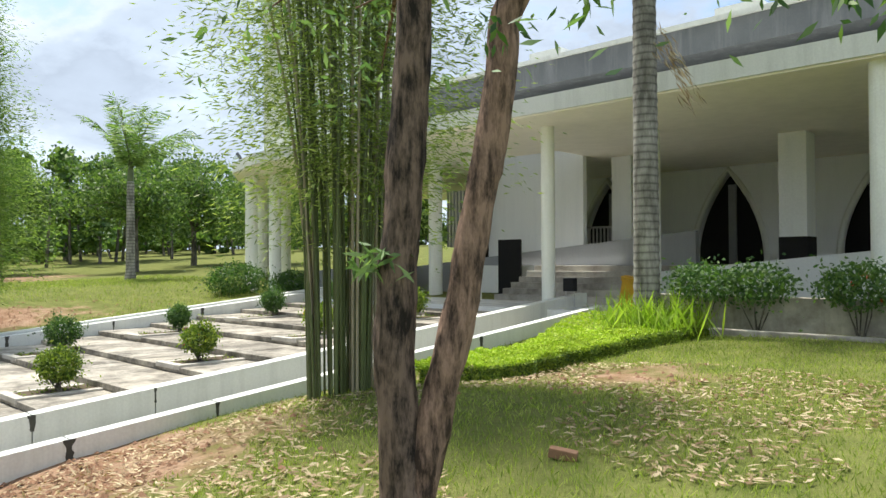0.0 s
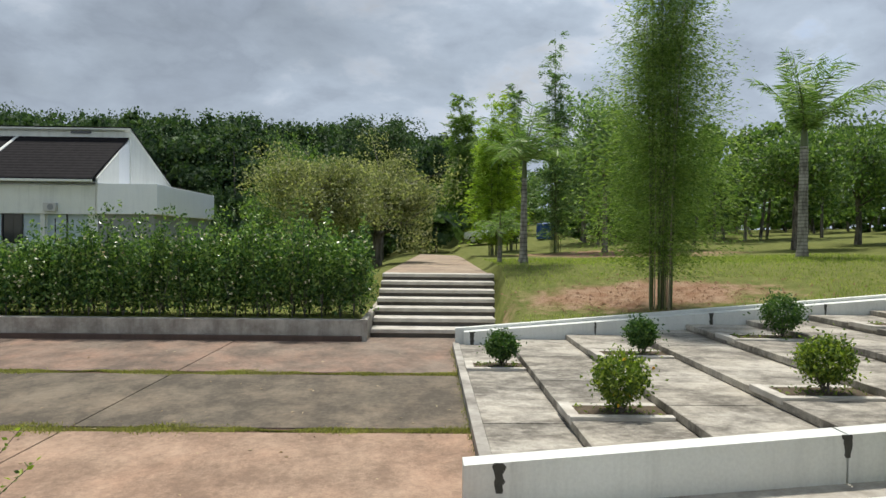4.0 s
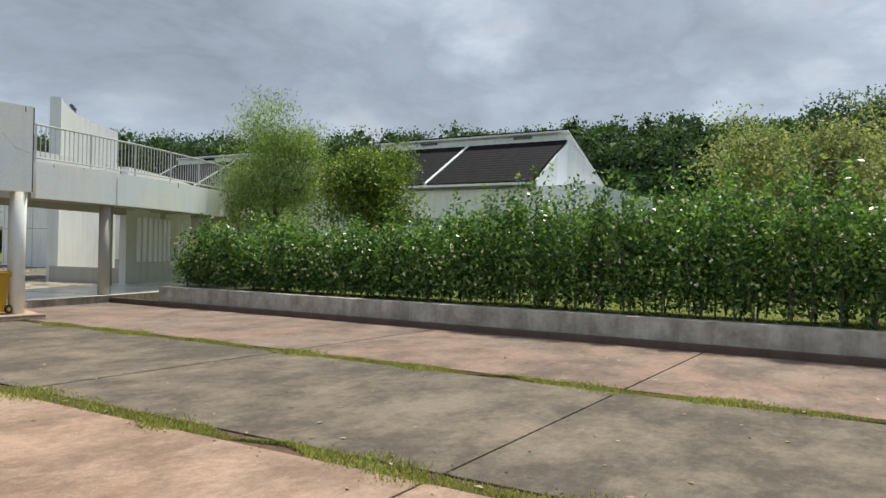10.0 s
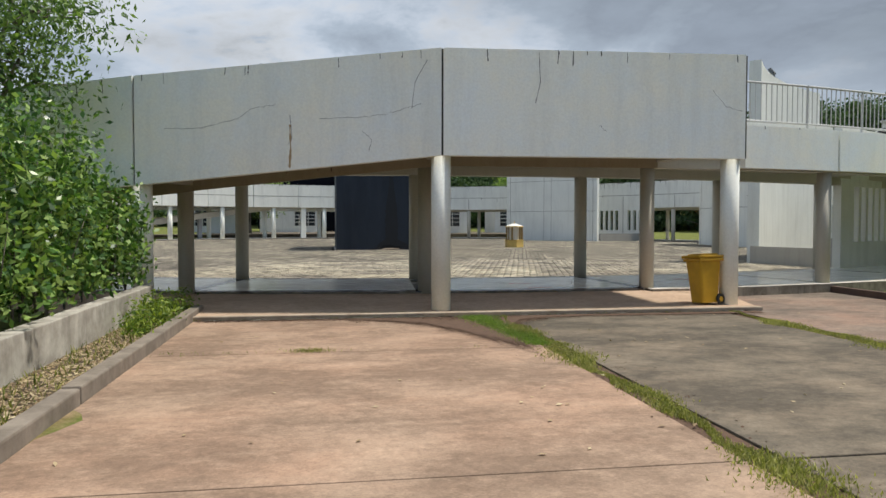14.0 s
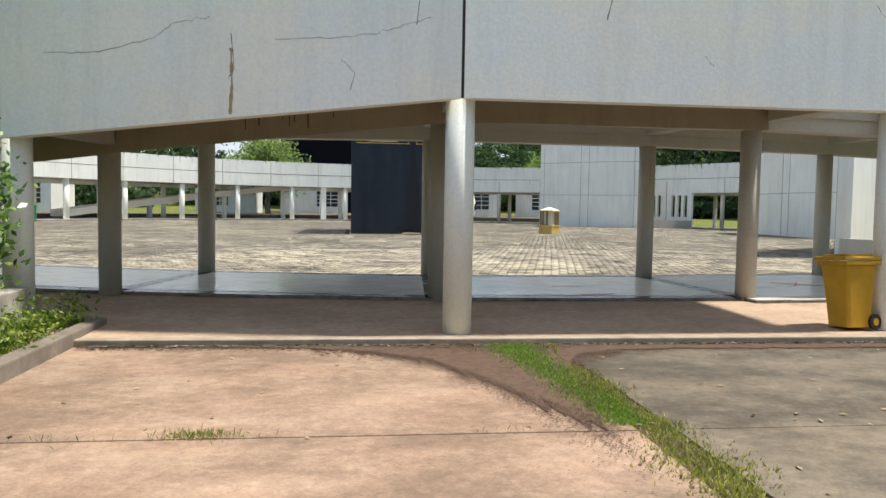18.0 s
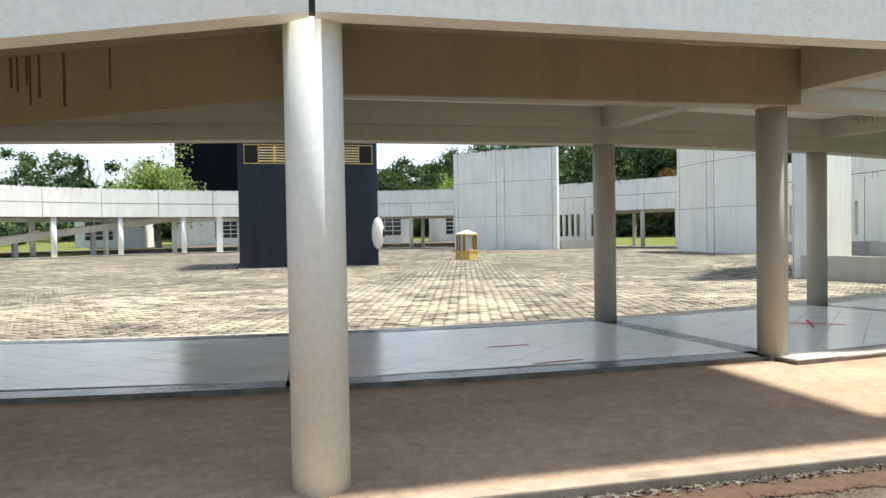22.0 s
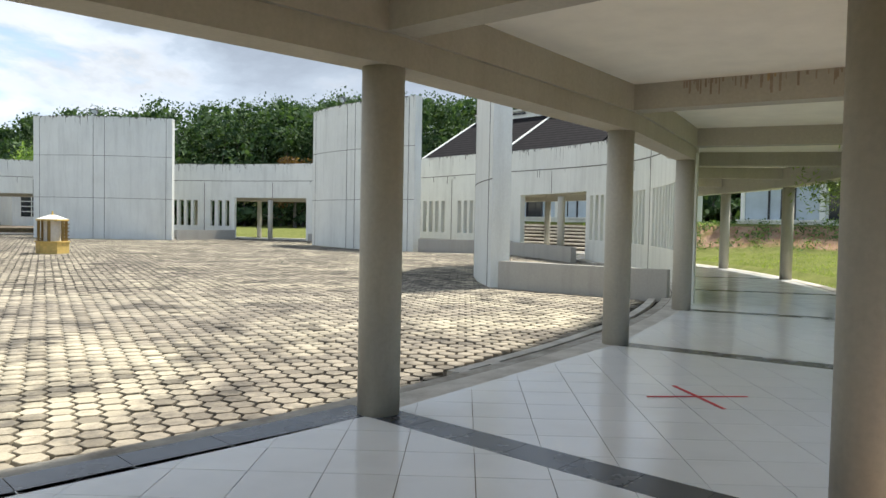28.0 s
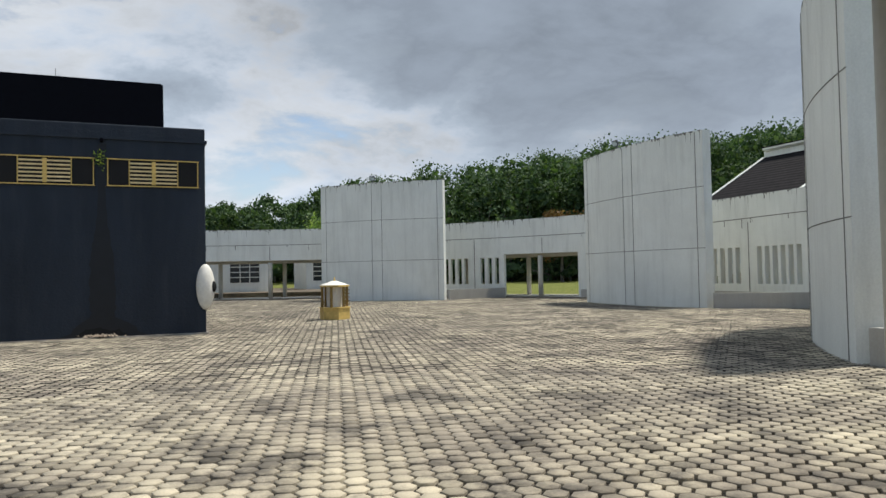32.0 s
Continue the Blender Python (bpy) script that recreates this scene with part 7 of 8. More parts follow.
def bank():
    """Soil bank, yard and steps below the houses."""
    # weeds on the bank below the windows
    rng = np.random.default_rng(57)
    n = 4200
    c = rng.uniform((-47.2, -43.0), (-45.2, -22.5), (150, 2))
    k = rng.integers(0, 150, n)
    X, Y = c[k, 0] + rng.normal(0, 0.22, n), c[k, 1] + rng.normal(0, 0.3, n)
    Z = np.array([land(a, b) for a, b in zip(X, Y)]) + rng.uniform(0.05, 0.4, 150)[k] * rng.uniform(0, 1, n)
    tagged(new("bank_weeds", leaf_mesh("bank_weeds", np.column_stack([X, Y, Z]), 0.075, M["tree_leaf"], 2.0, 0, rng, 0.4)), "straggling green weeds on the soil bank", "weeds", kind="stuff")
    # paved yard behind the far colonnade
    structure("yard", arc(28.95, 48.0, 146, 262, -1.3, -0.62, 40), M["slab_grey"], "grey concrete yard behind the far colonnade", category="pavement")
    # garden steps below it
    s = thing("bank_steps", "broad pale garden steps on the bank", "stairs", -43, -43, -0.9)
    for i in range(8):
        add(s, "tread", box(-41.9 - 0.45 * i, -41.3 - 0.45 * i, -48.0, -38.6, -0.98 + 0.17 * i, -0.90 + 0.17 * i, 0.01), "tread")
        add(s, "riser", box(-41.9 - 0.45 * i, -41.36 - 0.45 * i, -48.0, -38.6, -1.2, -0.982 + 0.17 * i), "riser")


bank()


def hall():
    """Big dark hall behind the plaza and the low buildings seen through the openings."""
    h = thing("dark_hall", "large black sloping-sided hall rising behind the plaza", "building", -10, -108, 0)
    bm = prism([(-17.9, -100), (-18.4, -116), (-1.5, -116), (-2.05, -100)], -1, 19.9)
    for v in bm.verts:
        if v.co.z > 0:
            v.co.x = -10.6 + (v.co.x + 10.6) * 0.975
    add(h, "body", bm, "black_cloth")
    add(h, "roof_rim", box(-17.55, -2.4, -115.5, -100.05, 19.9, 20.0), "black_cloth")
    add(h, "aerial", cyl(-8.0, -102, 20.0, 21.2, 0.04, n=6), "steel")
    for x0, y0, inset, w in ((-24.5, -80, 0.8, 7.5), (-31.5, -84, 0.4, 3.2), (-1.6, -82, 2.6, 5.6), (13, -72, 0.8, 5.0), (-9.6, -90, 0.5, 6.5)):
        b = thing("service_building", "low white service building with barred windows", "building", x0, y0, -0.8)
        add(b, "wall", box(x0, x0 + w, y0 - 5, y0, -1.0, 2.6), "white")
        win = add(b, "window", box(x0 + inset, x0 + inset + 2.2, y0 - 0.02, y0 + 0.03, 0.1, 1.7), "glass_dark")
        for i in range(1, 4):
            add(win, "bar", box(x0 + inset, x0 + inset + 2.2, y0 + 0.03, y0 + 0.07, 0.1 + 0.4 * i - 0.03, 0.1 + 0.4 * i + 0.03), "white")
        for i in range(1, 3):
            add(win, "bar", box(x0 + inset + 0.73 * i - 0.03, x0 + inset + 0.73 * i + 0.03, y0 + 0.03, y0 + 0.07, 0.1, 1.7), "white")
        add(b, "roof", box(x0 - 0.4, x0 + w + 0.4, y0 - 5.4, y0 + 0.5, 2.6, 2.8), "white")
    # inner ramp seen along the far colonnade
    def underside(a):
        return 0.10 + (223.1 - a) * 0.0585
    r = structure("inner_ramp", arc(25.95, 27.65, 198, 238, underside, lambda a: underside(a) + 0.46, 30), M["gallery_shade_paint"], "sloping grey concrete ramp under the far colonnade", category="ramp")
    for a in (212.0, 223.1):
        structure("ramp_pillar", tbox(pose(*polar(26.8, a), (underside(a) - 1.0) / 2, 0, 0, a), 0.3, 0.3, underside(a) + 1.02), M["grey_wall"], parent=r)
    g = thing("waste_bin", "green plastic waste bin under the far colonnade", "bin", *polar(24.6, 247), PLAZA)
    part("body", cyl(0, 0, 0, 0.95, 0.27, 0.33, 16), M["green_plastic"], g)
    part("lid", cyl(0, 0, 0.95, 1.03, 0.35, 0.3, 16), M["green_plastic"], g)
    l = thing("step_ladder", "white step ladder standing under the far colonnade", "ladder", -7.9, -80.0, -0.62)
    for s in (-1, 1):
        part("side_rail", tbox(pose(s * 0.2, 0.12, 0.9, 12), 0.04, 0.05, 1.85), M["ivory"], l)
        part("back_leg", tbox(pose(s * 0.2, -0.3, 0.88, -12), 0.04, 0.04, 1.8), M["ivory"], l)
    for i in range(6):
        part("rung", tbox(pose(0, 0.26 - 0.06 * i, 0.25 + 0.27 * i), 0.4, 0.08, 0.03), M["ivory"], l)


hall()


# ---- mosque-like building north of the terrace ----
def canopy_building():
    b = thing("canopy_building", "large white building with a deep curved canopy and pointed arches", "building", -10, 20, 0.3)
    LOW, HIGH = 0.35, 1.35
    add(b, "lower_floor", box(-28, -8.6, 14.3, 17.0, -0.6, LOW), "tile", "glossy pale floor tiles")
    add(b, "lower_floor", box(-8.6, 14, 14.25, 19.4, -0.6, 0.28), "tile")
    add(b, "upper_floor", box(-18.5, 14, 19.4, 34, -0.6, HIGH), "tile")
    add(b, "lower_floor", box(-28, -18.5, 17.0, 30, -0.6, LOW), "tile")
    for i in range(6):
        add(b, "step", box(-14.2, -9.6, 17.0 + 0.4 * i, 19.5, LOW + (HIGH - LOW) * i / 6 - 0.01, LOW + (HIGH - LOW) * (i + 1) / 6, 0.012), "pale_concrete")
    # canopy: straight front with a rounded west end
    # an open well behind it lights the pale panel
    well = [(14, 13.7), (-19.5, 13.7), (-22.5, 13.95), (-25.2, 14.8), (-27.2, 16.2), (-28.3, 18.2), (-28.4, 21), (-27.6, 34), (-16.95, 34), (-16.95, 18.6), (-13.0, 18.6), (-13.0, 34), (14, 34)]
    add(b, "canopy_soffit", prism(well, 4.83, 4.87), "soffit")
    add(b, "canopy_soffit", box(-16.945, -13.005, 20.21, 34, 4.83, 5.2), "soffit")
    add(b, "canopy", prism([(p[0], p[1] - (0.06 if p[1] < 18.5 else 0)) for p in well], 4.872, 5.26), "white")
    # set-back storey and weathered upper slab
    add(b, "upper_wall", box(-12.9, 14, 17.2, 33, 5.26, 6.2), "grey_wall")
    add(b, "upper_wall", box(-18, -12.9, 17.2, 18.1, 5.26, 6.2), "grey_wall")
    add(b, "upper_slab", box(-12.85, 14, 16.1, 33.6, 6.2, 6.82), "dark_fascia")
    add(b, "upper_slab", box(-18.6, -12.86, 16.1, 18.4, 6.2, 6.82), "dark_fascia")
    add(b, "coping", box(-12.85, 14, 16.02, 33.7, 6.825, 6.93), "white")
    add(b, "coping", box(-18.7, -12.86, 16.02, 18.45, 6.825, 6.93), "white")
    for x in (-12.6, -7.0, 2.0):
        add(b, "roof_box", box(x - 0.6, x + 0.5, 17.5, 18.4, 6.93, 7.6), "white")
    add(b, "louvre", box(-1.8, 5.0, 17.05, 17.2, 5.4, 6.1), "glass_dark")
    add(b, "tower", box(-26.9, -22.3, 17.2, 21.5, 5.2, 15), "white")
    # columns
    for x, y, z, r in ((-10.85, 15.1, LOW, 0.17), (-3.25, 14.1, 0.25, 0.2), (-14.6, 16.6, LOW, 0.2), (-25.1, 15.5, LOW, 0.24), (-24.4, 16.1, LOW, 0.24), (-26.9, 17.1, LOW, 0.24), (-27.4, 18.6, LOW, 0.24), (-20.5, 18.6, LOW, 0.24), (-18.0, 18.4, LOW, 0.24), (-9.2, 17.4, LOW, 0.17)):
        add(b, "column", cyl(x, y, z - 0.05, 4.84, r, n=24), "column")
    for x, y in ((-6.75, 20.2), (-12.23, 21.0), (-17.9, 20.6), (1.5, 20.2)):
        pier = add(b, "pier", box(x - 0.35, x + 0.35, y, y + 0.7, HIGH, 4.84, 0.01), "cool_wall")
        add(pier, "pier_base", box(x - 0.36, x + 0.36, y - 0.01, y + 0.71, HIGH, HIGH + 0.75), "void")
    # back wall with pointed arches
    arches = (-15.75, -10.85, -5.95, -1.05, 3.85)
    for i, ax in enumerate(arches):
        half = 2.45
        bm = bmesh.new()
        n, w, spring, apex = 10, 1.32, 1.45, 4.72
        left = [(ax - w * (1 - (k / n) ** 2.1), spring + (apex - spring) * k / n) for k in range(n + 1)]
        curve = [(ax - w, HIGH)] + left + [(2 * ax - x, z) for x, z in left[-2::-1]] + [(ax + w, HIGH)]
        top = 5.0
        v = lambda x, z, y: bm.verts.new((x, y, z))
        m = len(curve)
        front = [v(x, z, 26.0) for x, z in curve]
        back = [v(x, z, 26.5) for x, z in curve]
        upper = [v(ax - half if k < m // 2 else ax + half, top if 1 < k < m - 2 else (HIGH if k in (0, m - 1) else top), 26.0) for k in range(m)]
        for k in range(m - 1):
            bm.faces.new((front[k], front[k + 1], back[k + 1], back[k]))
            if len({tuple(q.co) for q in (front[k], front[k + 1], upper[k + 1], upper[k])}) > 2:
                bm.faces.new((front[k], front[k + 1], upper[k + 1], upper[k]))
        bmesh.ops.remove_doubles(bm, verts=bm.verts, dist=0.001)
        wall = add(b, "arch_wall", bm, "cool_wall")
        # raised rib round the arch
        v2, f2 = tube([(x, 25.98, z) for x, z in curve], [0.11] * m, 6)
        add(wall, "arch_rib", raw("arch_rib", v2, f2, M["white"], True), "white")
        # near-black sheet painted in for the unlit depth behind the arch
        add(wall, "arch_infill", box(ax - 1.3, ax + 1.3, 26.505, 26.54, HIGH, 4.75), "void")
        add(wall, "mullion", box(ax - 0.14, ax + 0.14, 26.3, 26.4, HIGH, 4.2), "frame_grey")
    add(b, "back_wall", box(-17.85, 14, 26.55, 27, HIGH, 5.0), "cool_wall")
    add(b, "screen", box(-16.94, -13.01, 20.0, 20.2, HIGH, 6.4), "cool_wall", "pale blue-white wall panel")
    add(b, "dark_door", box(-15.6, -14.7, 18.9, 19.0, LOW, 2.2), "void")
    add(b, "lattice", box(-18.3, -16.9, 19.35, 19.45, 2.0, 4.0), "ivory")
    for i in range(9):
        add(b, "lattice_bar", box(-18.3 + 0.16 * i, -18.26 + 0.16 * i, 19.3, 19.35, 2.0, 4.0), "frame_grey")
    # sloping walls of the ramp beside the stairs
    add(b, "ramp_wall", prism([(-9.4, 18.0), (-9.4, 18.2), (4, 18.2), (4, 18.0)], 0.0, [1.2, 1.2, 2.5, 2.5]), "cool_wall")
    add(b, "ramp_wall", prism([(-22, 19.0), (-22, 19.2), (-9.4, 20.4), (-9.4, 20.2)], 0.0, [1.1, 1.1, 2.35, 2.35]), "grey_wall")
    add(b, "ramp_wall", prism([(-26, 17.0), (-26, 17.2), (-19, 18.2), (-19, 18.0)], 0.0, [0.9, 0.9, 1.6, 1.6]), "grey_wall")
    for i in range(16):
        add(b, "baluster", box(-14.4 + 0.14 * i, -14.36 + 0.14 * i, 21.4, 21.44, 2.0, 2.6), "steel")
    add(b, "hand_rail", box(-14.5, -12.1, 21.38, 21.46, 2.58, 2.64), "steel")
    # stage loudspeaker box on a stand beside the column
    s = thing("speaker_stand", "small black box on a grey metal stand beside the column", "stand", -10.35, 15.3, LOW)
    for sx in (-0.12, 0.12):
        part("leg", box(sx - 0.012, sx + 0.012, -0.012, 0.012, 0, 0.75), M["steel"], s)
    part("box", box(-0.14, 0.14, -0.1, 0.1, 0.40, 0.72, 0.01), M["void"], s)


canopy_building()


def east_planter():
    w = structure("wall_flowerbed", box(-7.2, 8, 13.1, 13.3, 0.0, 0.86, 0.015), M["concrete"], "low grey concrete flowerbed wall behind the lawn", category="wall")
    structure("bed_soil", box(-7.0, 8, 13.3, 14.2, 0.2, 0.8), M["soil"], parent=w)
    structure("kerb_lawn", box(-6.2, 8, 12.35, 12.5, 0.0, 0.33, 0.02), M["concrete"], "low concrete kerb at the edge of the lawn", category="kerb")
    rng = np.random.default_rng(77)
    for i, (x, fl) in enumerate(((-5.9, None), (-4.9, None), (-3.3, "flower_red"), (-2.2, "flower_red"), (-1.1, "flower_red"), (0.4, None), (1.8, "flower_red"), (3.4, None))):
        shrub("flowering_shrub", x, 12.85 + rng.uniform(-0.1, 0.1), 0.22, 0.62, 0.36, "loose green shrub with red flower heads before a wall" if fl else "loose dark green shrub before the flowerbed wall", M["bush_dark"], 1700, 0.045, fl, 100 + i, 0.5)


east_planter()
shrub("dark_shrub", -22.6, 13.4, 0.25, 1.0, 0.55, "wide dark green shrub at the end of the terrace", M["bush_dark"], 4200, 0.05, None, 120, 0.1)
shrub("dark_shrub", -21.0, 14.6, 0.3, 0.7, 0.4, "wide dark green shrub at the end of the terrace", M["bush_dark"], 2600, 0.05, None, 121, 0.1)


def parked_car():
    c = thing("parked_car", "white car parked at the end of the path", "car", 0, 0, 0)
    prof = [(-2.0, 0.35), (-2.05, 0.75), (-1.75, 0.92), (-1.0, 1.0), (-0.45, 1.42), (0.75, 1.46), (1.5, 1.05), (2.0, 0.9), (2.05, 0.35)]
    bm = bmesh.new()
    a = [bm.verts.new((x, -0.82 + (0.12 if z > 1.05 else 0), z)) for x, z in prof]
    d = [bm.verts.new((x, 0.82 - (0.12 if z > 1.05 else 0), z)) for x, z in prof]
    n = len(prof)
    bm.faces.new(a)
    bm.faces.new(d[::-1])
    for i in range(n):
        j = (i + 1) % n
        bm.faces.new((a[j], a[i], d[i], d[j]))
    bmesh.ops.bevel(bm, geom=list(bm.edges), offset=0.05, segments=2, affect="EDGES")
    part("body", bm, M["car_paint"], c)
    for s in (-1, 1):
        part("side_window", prism([(-0.85, s * 0.775), (0.0, s * 0.71), (0.9, s * 0.71), (1.2, s * 0.775)], 1.03, [1.06, 1.36, 1.36, 1.06]), M["glass_dark"], c)
        part("headlight", box(-2.06, -1.95, s * 0.6 - 0.16, s * 0.6 + 0.16, 0.68, 0.8), M["curtain"], c)
        for x in (-1.3, 1.3):
            wb = bmesh.new()
            bmesh.ops.create_cone(wb, cap_ends=True, segments=20, radius1=0.31, radius2=0.31, depth=0.2, matrix=pose(x, s * 0.76, 0.31, 90))
            wheel = part("wheel", wb, M["rubber"], c)
            rb = bmesh.new()
            bmesh.ops.create_cone(rb, cap_ends=True, segments=16, radius1=0.19, radius2=0.19, depth=0.02, matrix=pose(x, s * 0.865, 0.31, 90))
            part("rim", rb, M["steel"], wheel)
    part("windscreen", tbox(pose(-0.74, 0, 1.22, 0, -38), 0.02, 1.3, 0.62), M["glass_dark"], c)
    c.matrix_world = pose(-57.5, 4.1, land(-57.5, 4.1), 0, 0, 70)
    t = thing("blue_tank", "blue plastic tank between the trees", "tank", -58, 8.0, land(-58, 8.0))
    part("body", cyl(0, 0, 0, 1.1, 0.7, n=20), M["blue_box"], t)
    part("lid", cyl(0, 0, 1.1, 1.22, 0.7, 0.3, n=20), M["blue_box"], t)


parked_car()

# ---- grass, litter and clods ----
def scatter(n, rng, x0, x1, y0, y1, keep=None):
    out = []
    while len(out) < n:
        p = rng.uniform((x0, y0), (x1, y1), (n, 2))
        out += [tuple(q) for q in p if keep is None or keep(*q)]
    return np.array(out[:n])


def blades(name, xy, z, length, mat, label, rng, category="grass", width=0.055):
    n = len(xy)
    ln = length * rng.uniform(0.5, 1.3, n)
    c = np.column_stack([xy, z + ln * 0.45])
    d = np.column_stack([rng.normal(0, 0.45, n), rng.normal(0, 0.45, n), np.ones(n)]) * 2.5
    ob = new(name, leaf_mesh(name, c, ln, mat, 1.0, 0, rng, width, d))
    return tagged(ob, label, category, kind="stuff")


def low_hedge(rng):
    """Ankle-high clipped edging: dense lime top, darker leafy front."""
    front = ((0.0, -6.45, 6.3), (0.12, -6.14, 7.08), (0.24, -5.98, 7.76), (0.46, -6.02, 9.05), (0.74, -5.82, 10.7), (1.0, -5.45, 12.25))
    back = ((0.0, -6.8, 6.4), (0.3, -6.85, 8.3), (0.5, -7.15, 9.6), (0.75, -7.75, 11.1), (1.0, -8.2, 12.9))
    u0, fx, fy = zip(*front)
    u1, bx, by = zip(*back)

    def spot(u, w):
        return np.interp(u, u0, fx) * (1 - w) + np.interp(u, u1, bx) * w, np.interp(u, u0, fy) * (1 - w) + np.interp(u, u1, by) * w
    h = tagged(empty("low_hedge", -6.5, 9.5, land(-6.5, 9.5)), "ankle-high clipped hedge with a bright lime top beside the wall", "hedge")
    inv = h.matrix_world.inverted()
    n = 30000
    u, w = rng.uniform(0, 1, n), rng.uniform(0, 1, n) ** 1.1
    x, y = spot(u, w)
    x, y = x + 0.05 * np.sin(9 * y) * (1 - w), y + rng.normal(0, 0.02, n)
    lift = 0.25 * np.minimum(1, (w / 0.06) ** 0.5) * (0.9 + 0.14 * np.sin(5 * x + 3 * y) + 0.08 * np.sin(13 * y))
    z = np.array([land(a, b) for a, b in zip(x, y)]) + 0.16 * w
    top = leaf_mesh("top_leaves", np.column_stack([x, y, z + lift - rng.exponential(0.02, n)]), 0.026, M["lime_leaf"], 1.9, -0.4, rng, 0.42, None, 2.5)
    n = 15000
    u, w = rng.uniform(0, 1, n), rng.uniform(0, 0.07, n)
    x, y = spot(u, w)
    x = x + 0.05 * np.sin(9 * y)
    z = np.array([land(a, b) for a, b in zip(x, y)])
    side = leaf_mesh("side_leaves", np.column_stack([x, y, z + 0.20 * rng.uniform(0, 1, n)]), 0.026, M["bush_leaf"], 1.9, 0, rng, 0.42)
    for name, me in (("top_leaves", top), ("side_leaves", side)):
        ob = part(name, me, None)
        ob.parent, ob.matrix_parent_inverse = h, inv
        tagged(ob, kind="stuff")


def all_grass():
    rng = np.random.default_rng(40)
    lab = "ragged green grass growing in the driveway joint"
    for xa, xb in ((-13.05, -12.80), (-16.94, -16.68)):
        xm = (xa + xb) / 2
        structure("joint_soil", box(xa + 0.004, xb - 0.004, -17.2, 0.05, -1.3, -1.118), M["dirt"], "brown soil filling the driveway joint", category="soil")
        n = 44000
        y = rng.uniform(-17.2, 0.05, n)
        x = xm + rng.normal(0, 0.075, n) * (1 + 0.6 * np.sin(y * 3.1) + 0.5 * np.sin(y * 1.3 + 1)) + 0.04 * np.sin(y * 2.3) + 0.03 * np.sin(y * 7.1)
        blades("joint_grass", np.column_stack([x, y]), np.full(n, -1.12), 0.041 * (1 + 0.35 * np.sin(y * 4.3) * np.sin(y * 1.1)), M["joint_blade"], lab, rng, "grass", 0.10)
    # thicker tufts at the apron and along other joints
    n = 15000
    y = -17.3 + 2.9 * rng.uniform(0, 1, n) ** 1.3
    x = -12.62 + rng.normal(0, 0.12, n) * (1.15 - 0.15 * (y + 17.3)) - 0.09 * (y + 16.5)
    blades("tuft_grass", np.column_stack([x, y]), np.full(n, -1.11), 0.036, M["tuft_blade"], "thick grass tuft at the end of the joint", rng, "grass", 0.10)
    n = 1500
    blades("tuft_grass", np.column_stack([rng.uniform(-16.9, -8.3, n), -17.23 - np.abs(rng.normal(0, 0.04, n)) + 0.04]), np.full(n, -1.11), 0.04, M["grass_blade"], "sparse grass along the apron kerb", rng)
    for tx, ty, k in ((-10.1, -14.32, 500), (-8.7, -14.3, 30), (-9.3, -14.3, 36), (-11.9, -14.3, 24)):
        blades("tuft_grass", np.column_stack([tx + rng.normal(0, 0.13, k), ty + rng.normal(0, 0.05, k)]), np.full(k, -1.1), 0.045, M["joint_blade" if k > 300 else "grass_blade"], "small dry grass tuft in a slab joint", rng)
    n = 900
    blades("weeds", np.column_stack([rng.uniform(-8.15, -7.65, n), rng.uniform(-18, -11, n)]), np.full(n, -1.03), 0.09, M["grass_blade"], "low weeds in the planting bed", rng)
    # weedy edge beside the terrace
    n = 2200
    blades("edge_grass", np.column_stack([rng.uniform(-20, -10.6, n), 0.02 - np.abs(rng.normal(0, 0.06, n))]), np.full(n, -1.11), 0.07, M["grass_blade"], "grass along the terrace edge", rng)
    # north-east lawn
    def lawn(x, y):
        return bare(x, y) < 0.42 + 0.25 * noise.noise((x * 1.5, y * 1.5, 3)) and not (x < -8.6 and y > -0.3)
    xy = scatter(90000, rng, -8.6, 2.5, 0.3, 12.3, lawn)
    z = np.array([land(x, y) for x, y in xy])
    blades("lawn_grass", xy, z, 0.06, M["lawn_blade"], "short trampled lawn grass", rng)
    xy = scatter(26000, rng, -34, -20.1, 1.6, 16, lambda x, y: bare(x, y) < 0.35)
    z = np.array([land(x, y) for x, y in xy])
    blades("lawn_grass", xy, z, 0.10, M["lawn_blade"], "bright green lawn grass", rng)
    xy = scatter(9000, rng, -30, -21.4, -18, -2.4)
    blades("lawn_grass", xy, np.array([land(x, y) for x, y in xy]), 0.10, M["lawn_blade"], "lawn grass behind the hedge", rng)
    xy = scatter(16000, rng, -46, -22, -34, -19.5, lambda x, y: 28.75 < math.hypot(x - CX, y - CY) < 38)
    blades("lawn_grass", xy, np.array([land(x, y) for x, y in xy]), 0.10, M["lawn_blade"], "bright green lawn outside the gallery", rng)
    low_hedge(rng)
    n = 700
    blades("tall_grass", np.column_stack([-6.3 + rng.normal(0, 0.4, n), 11.9 + rng.normal(0, 0.4, n)]), np.full(n, 0.2), 0.7, M["bamboo_yellow"], "tall bright grass round the palm", rng, "grass", 0.02)
    # litter
    xy = scatter(11500, rng, -8.4, 1.5, 0.6, 9.0, lambda x, y: noise.noise((x * 0.6, y * 0.6, 8)) > -0.12)
    z = np.array([land(a, b) for a, b in xy]) + 0.035
    d = np.column_stack([rng.normal(0, 1, len(xy)), rng.normal(0, 1, len(xy)), rng.normal(0, 0.12, len(xy))]) * 3
    ob = new("leaf_litter", leaf_mesh("leaf_litter", np.column_stack([xy, z]), 0.055, M["litter"], 1.7, 0, rng, 0.20, d, 3.0))
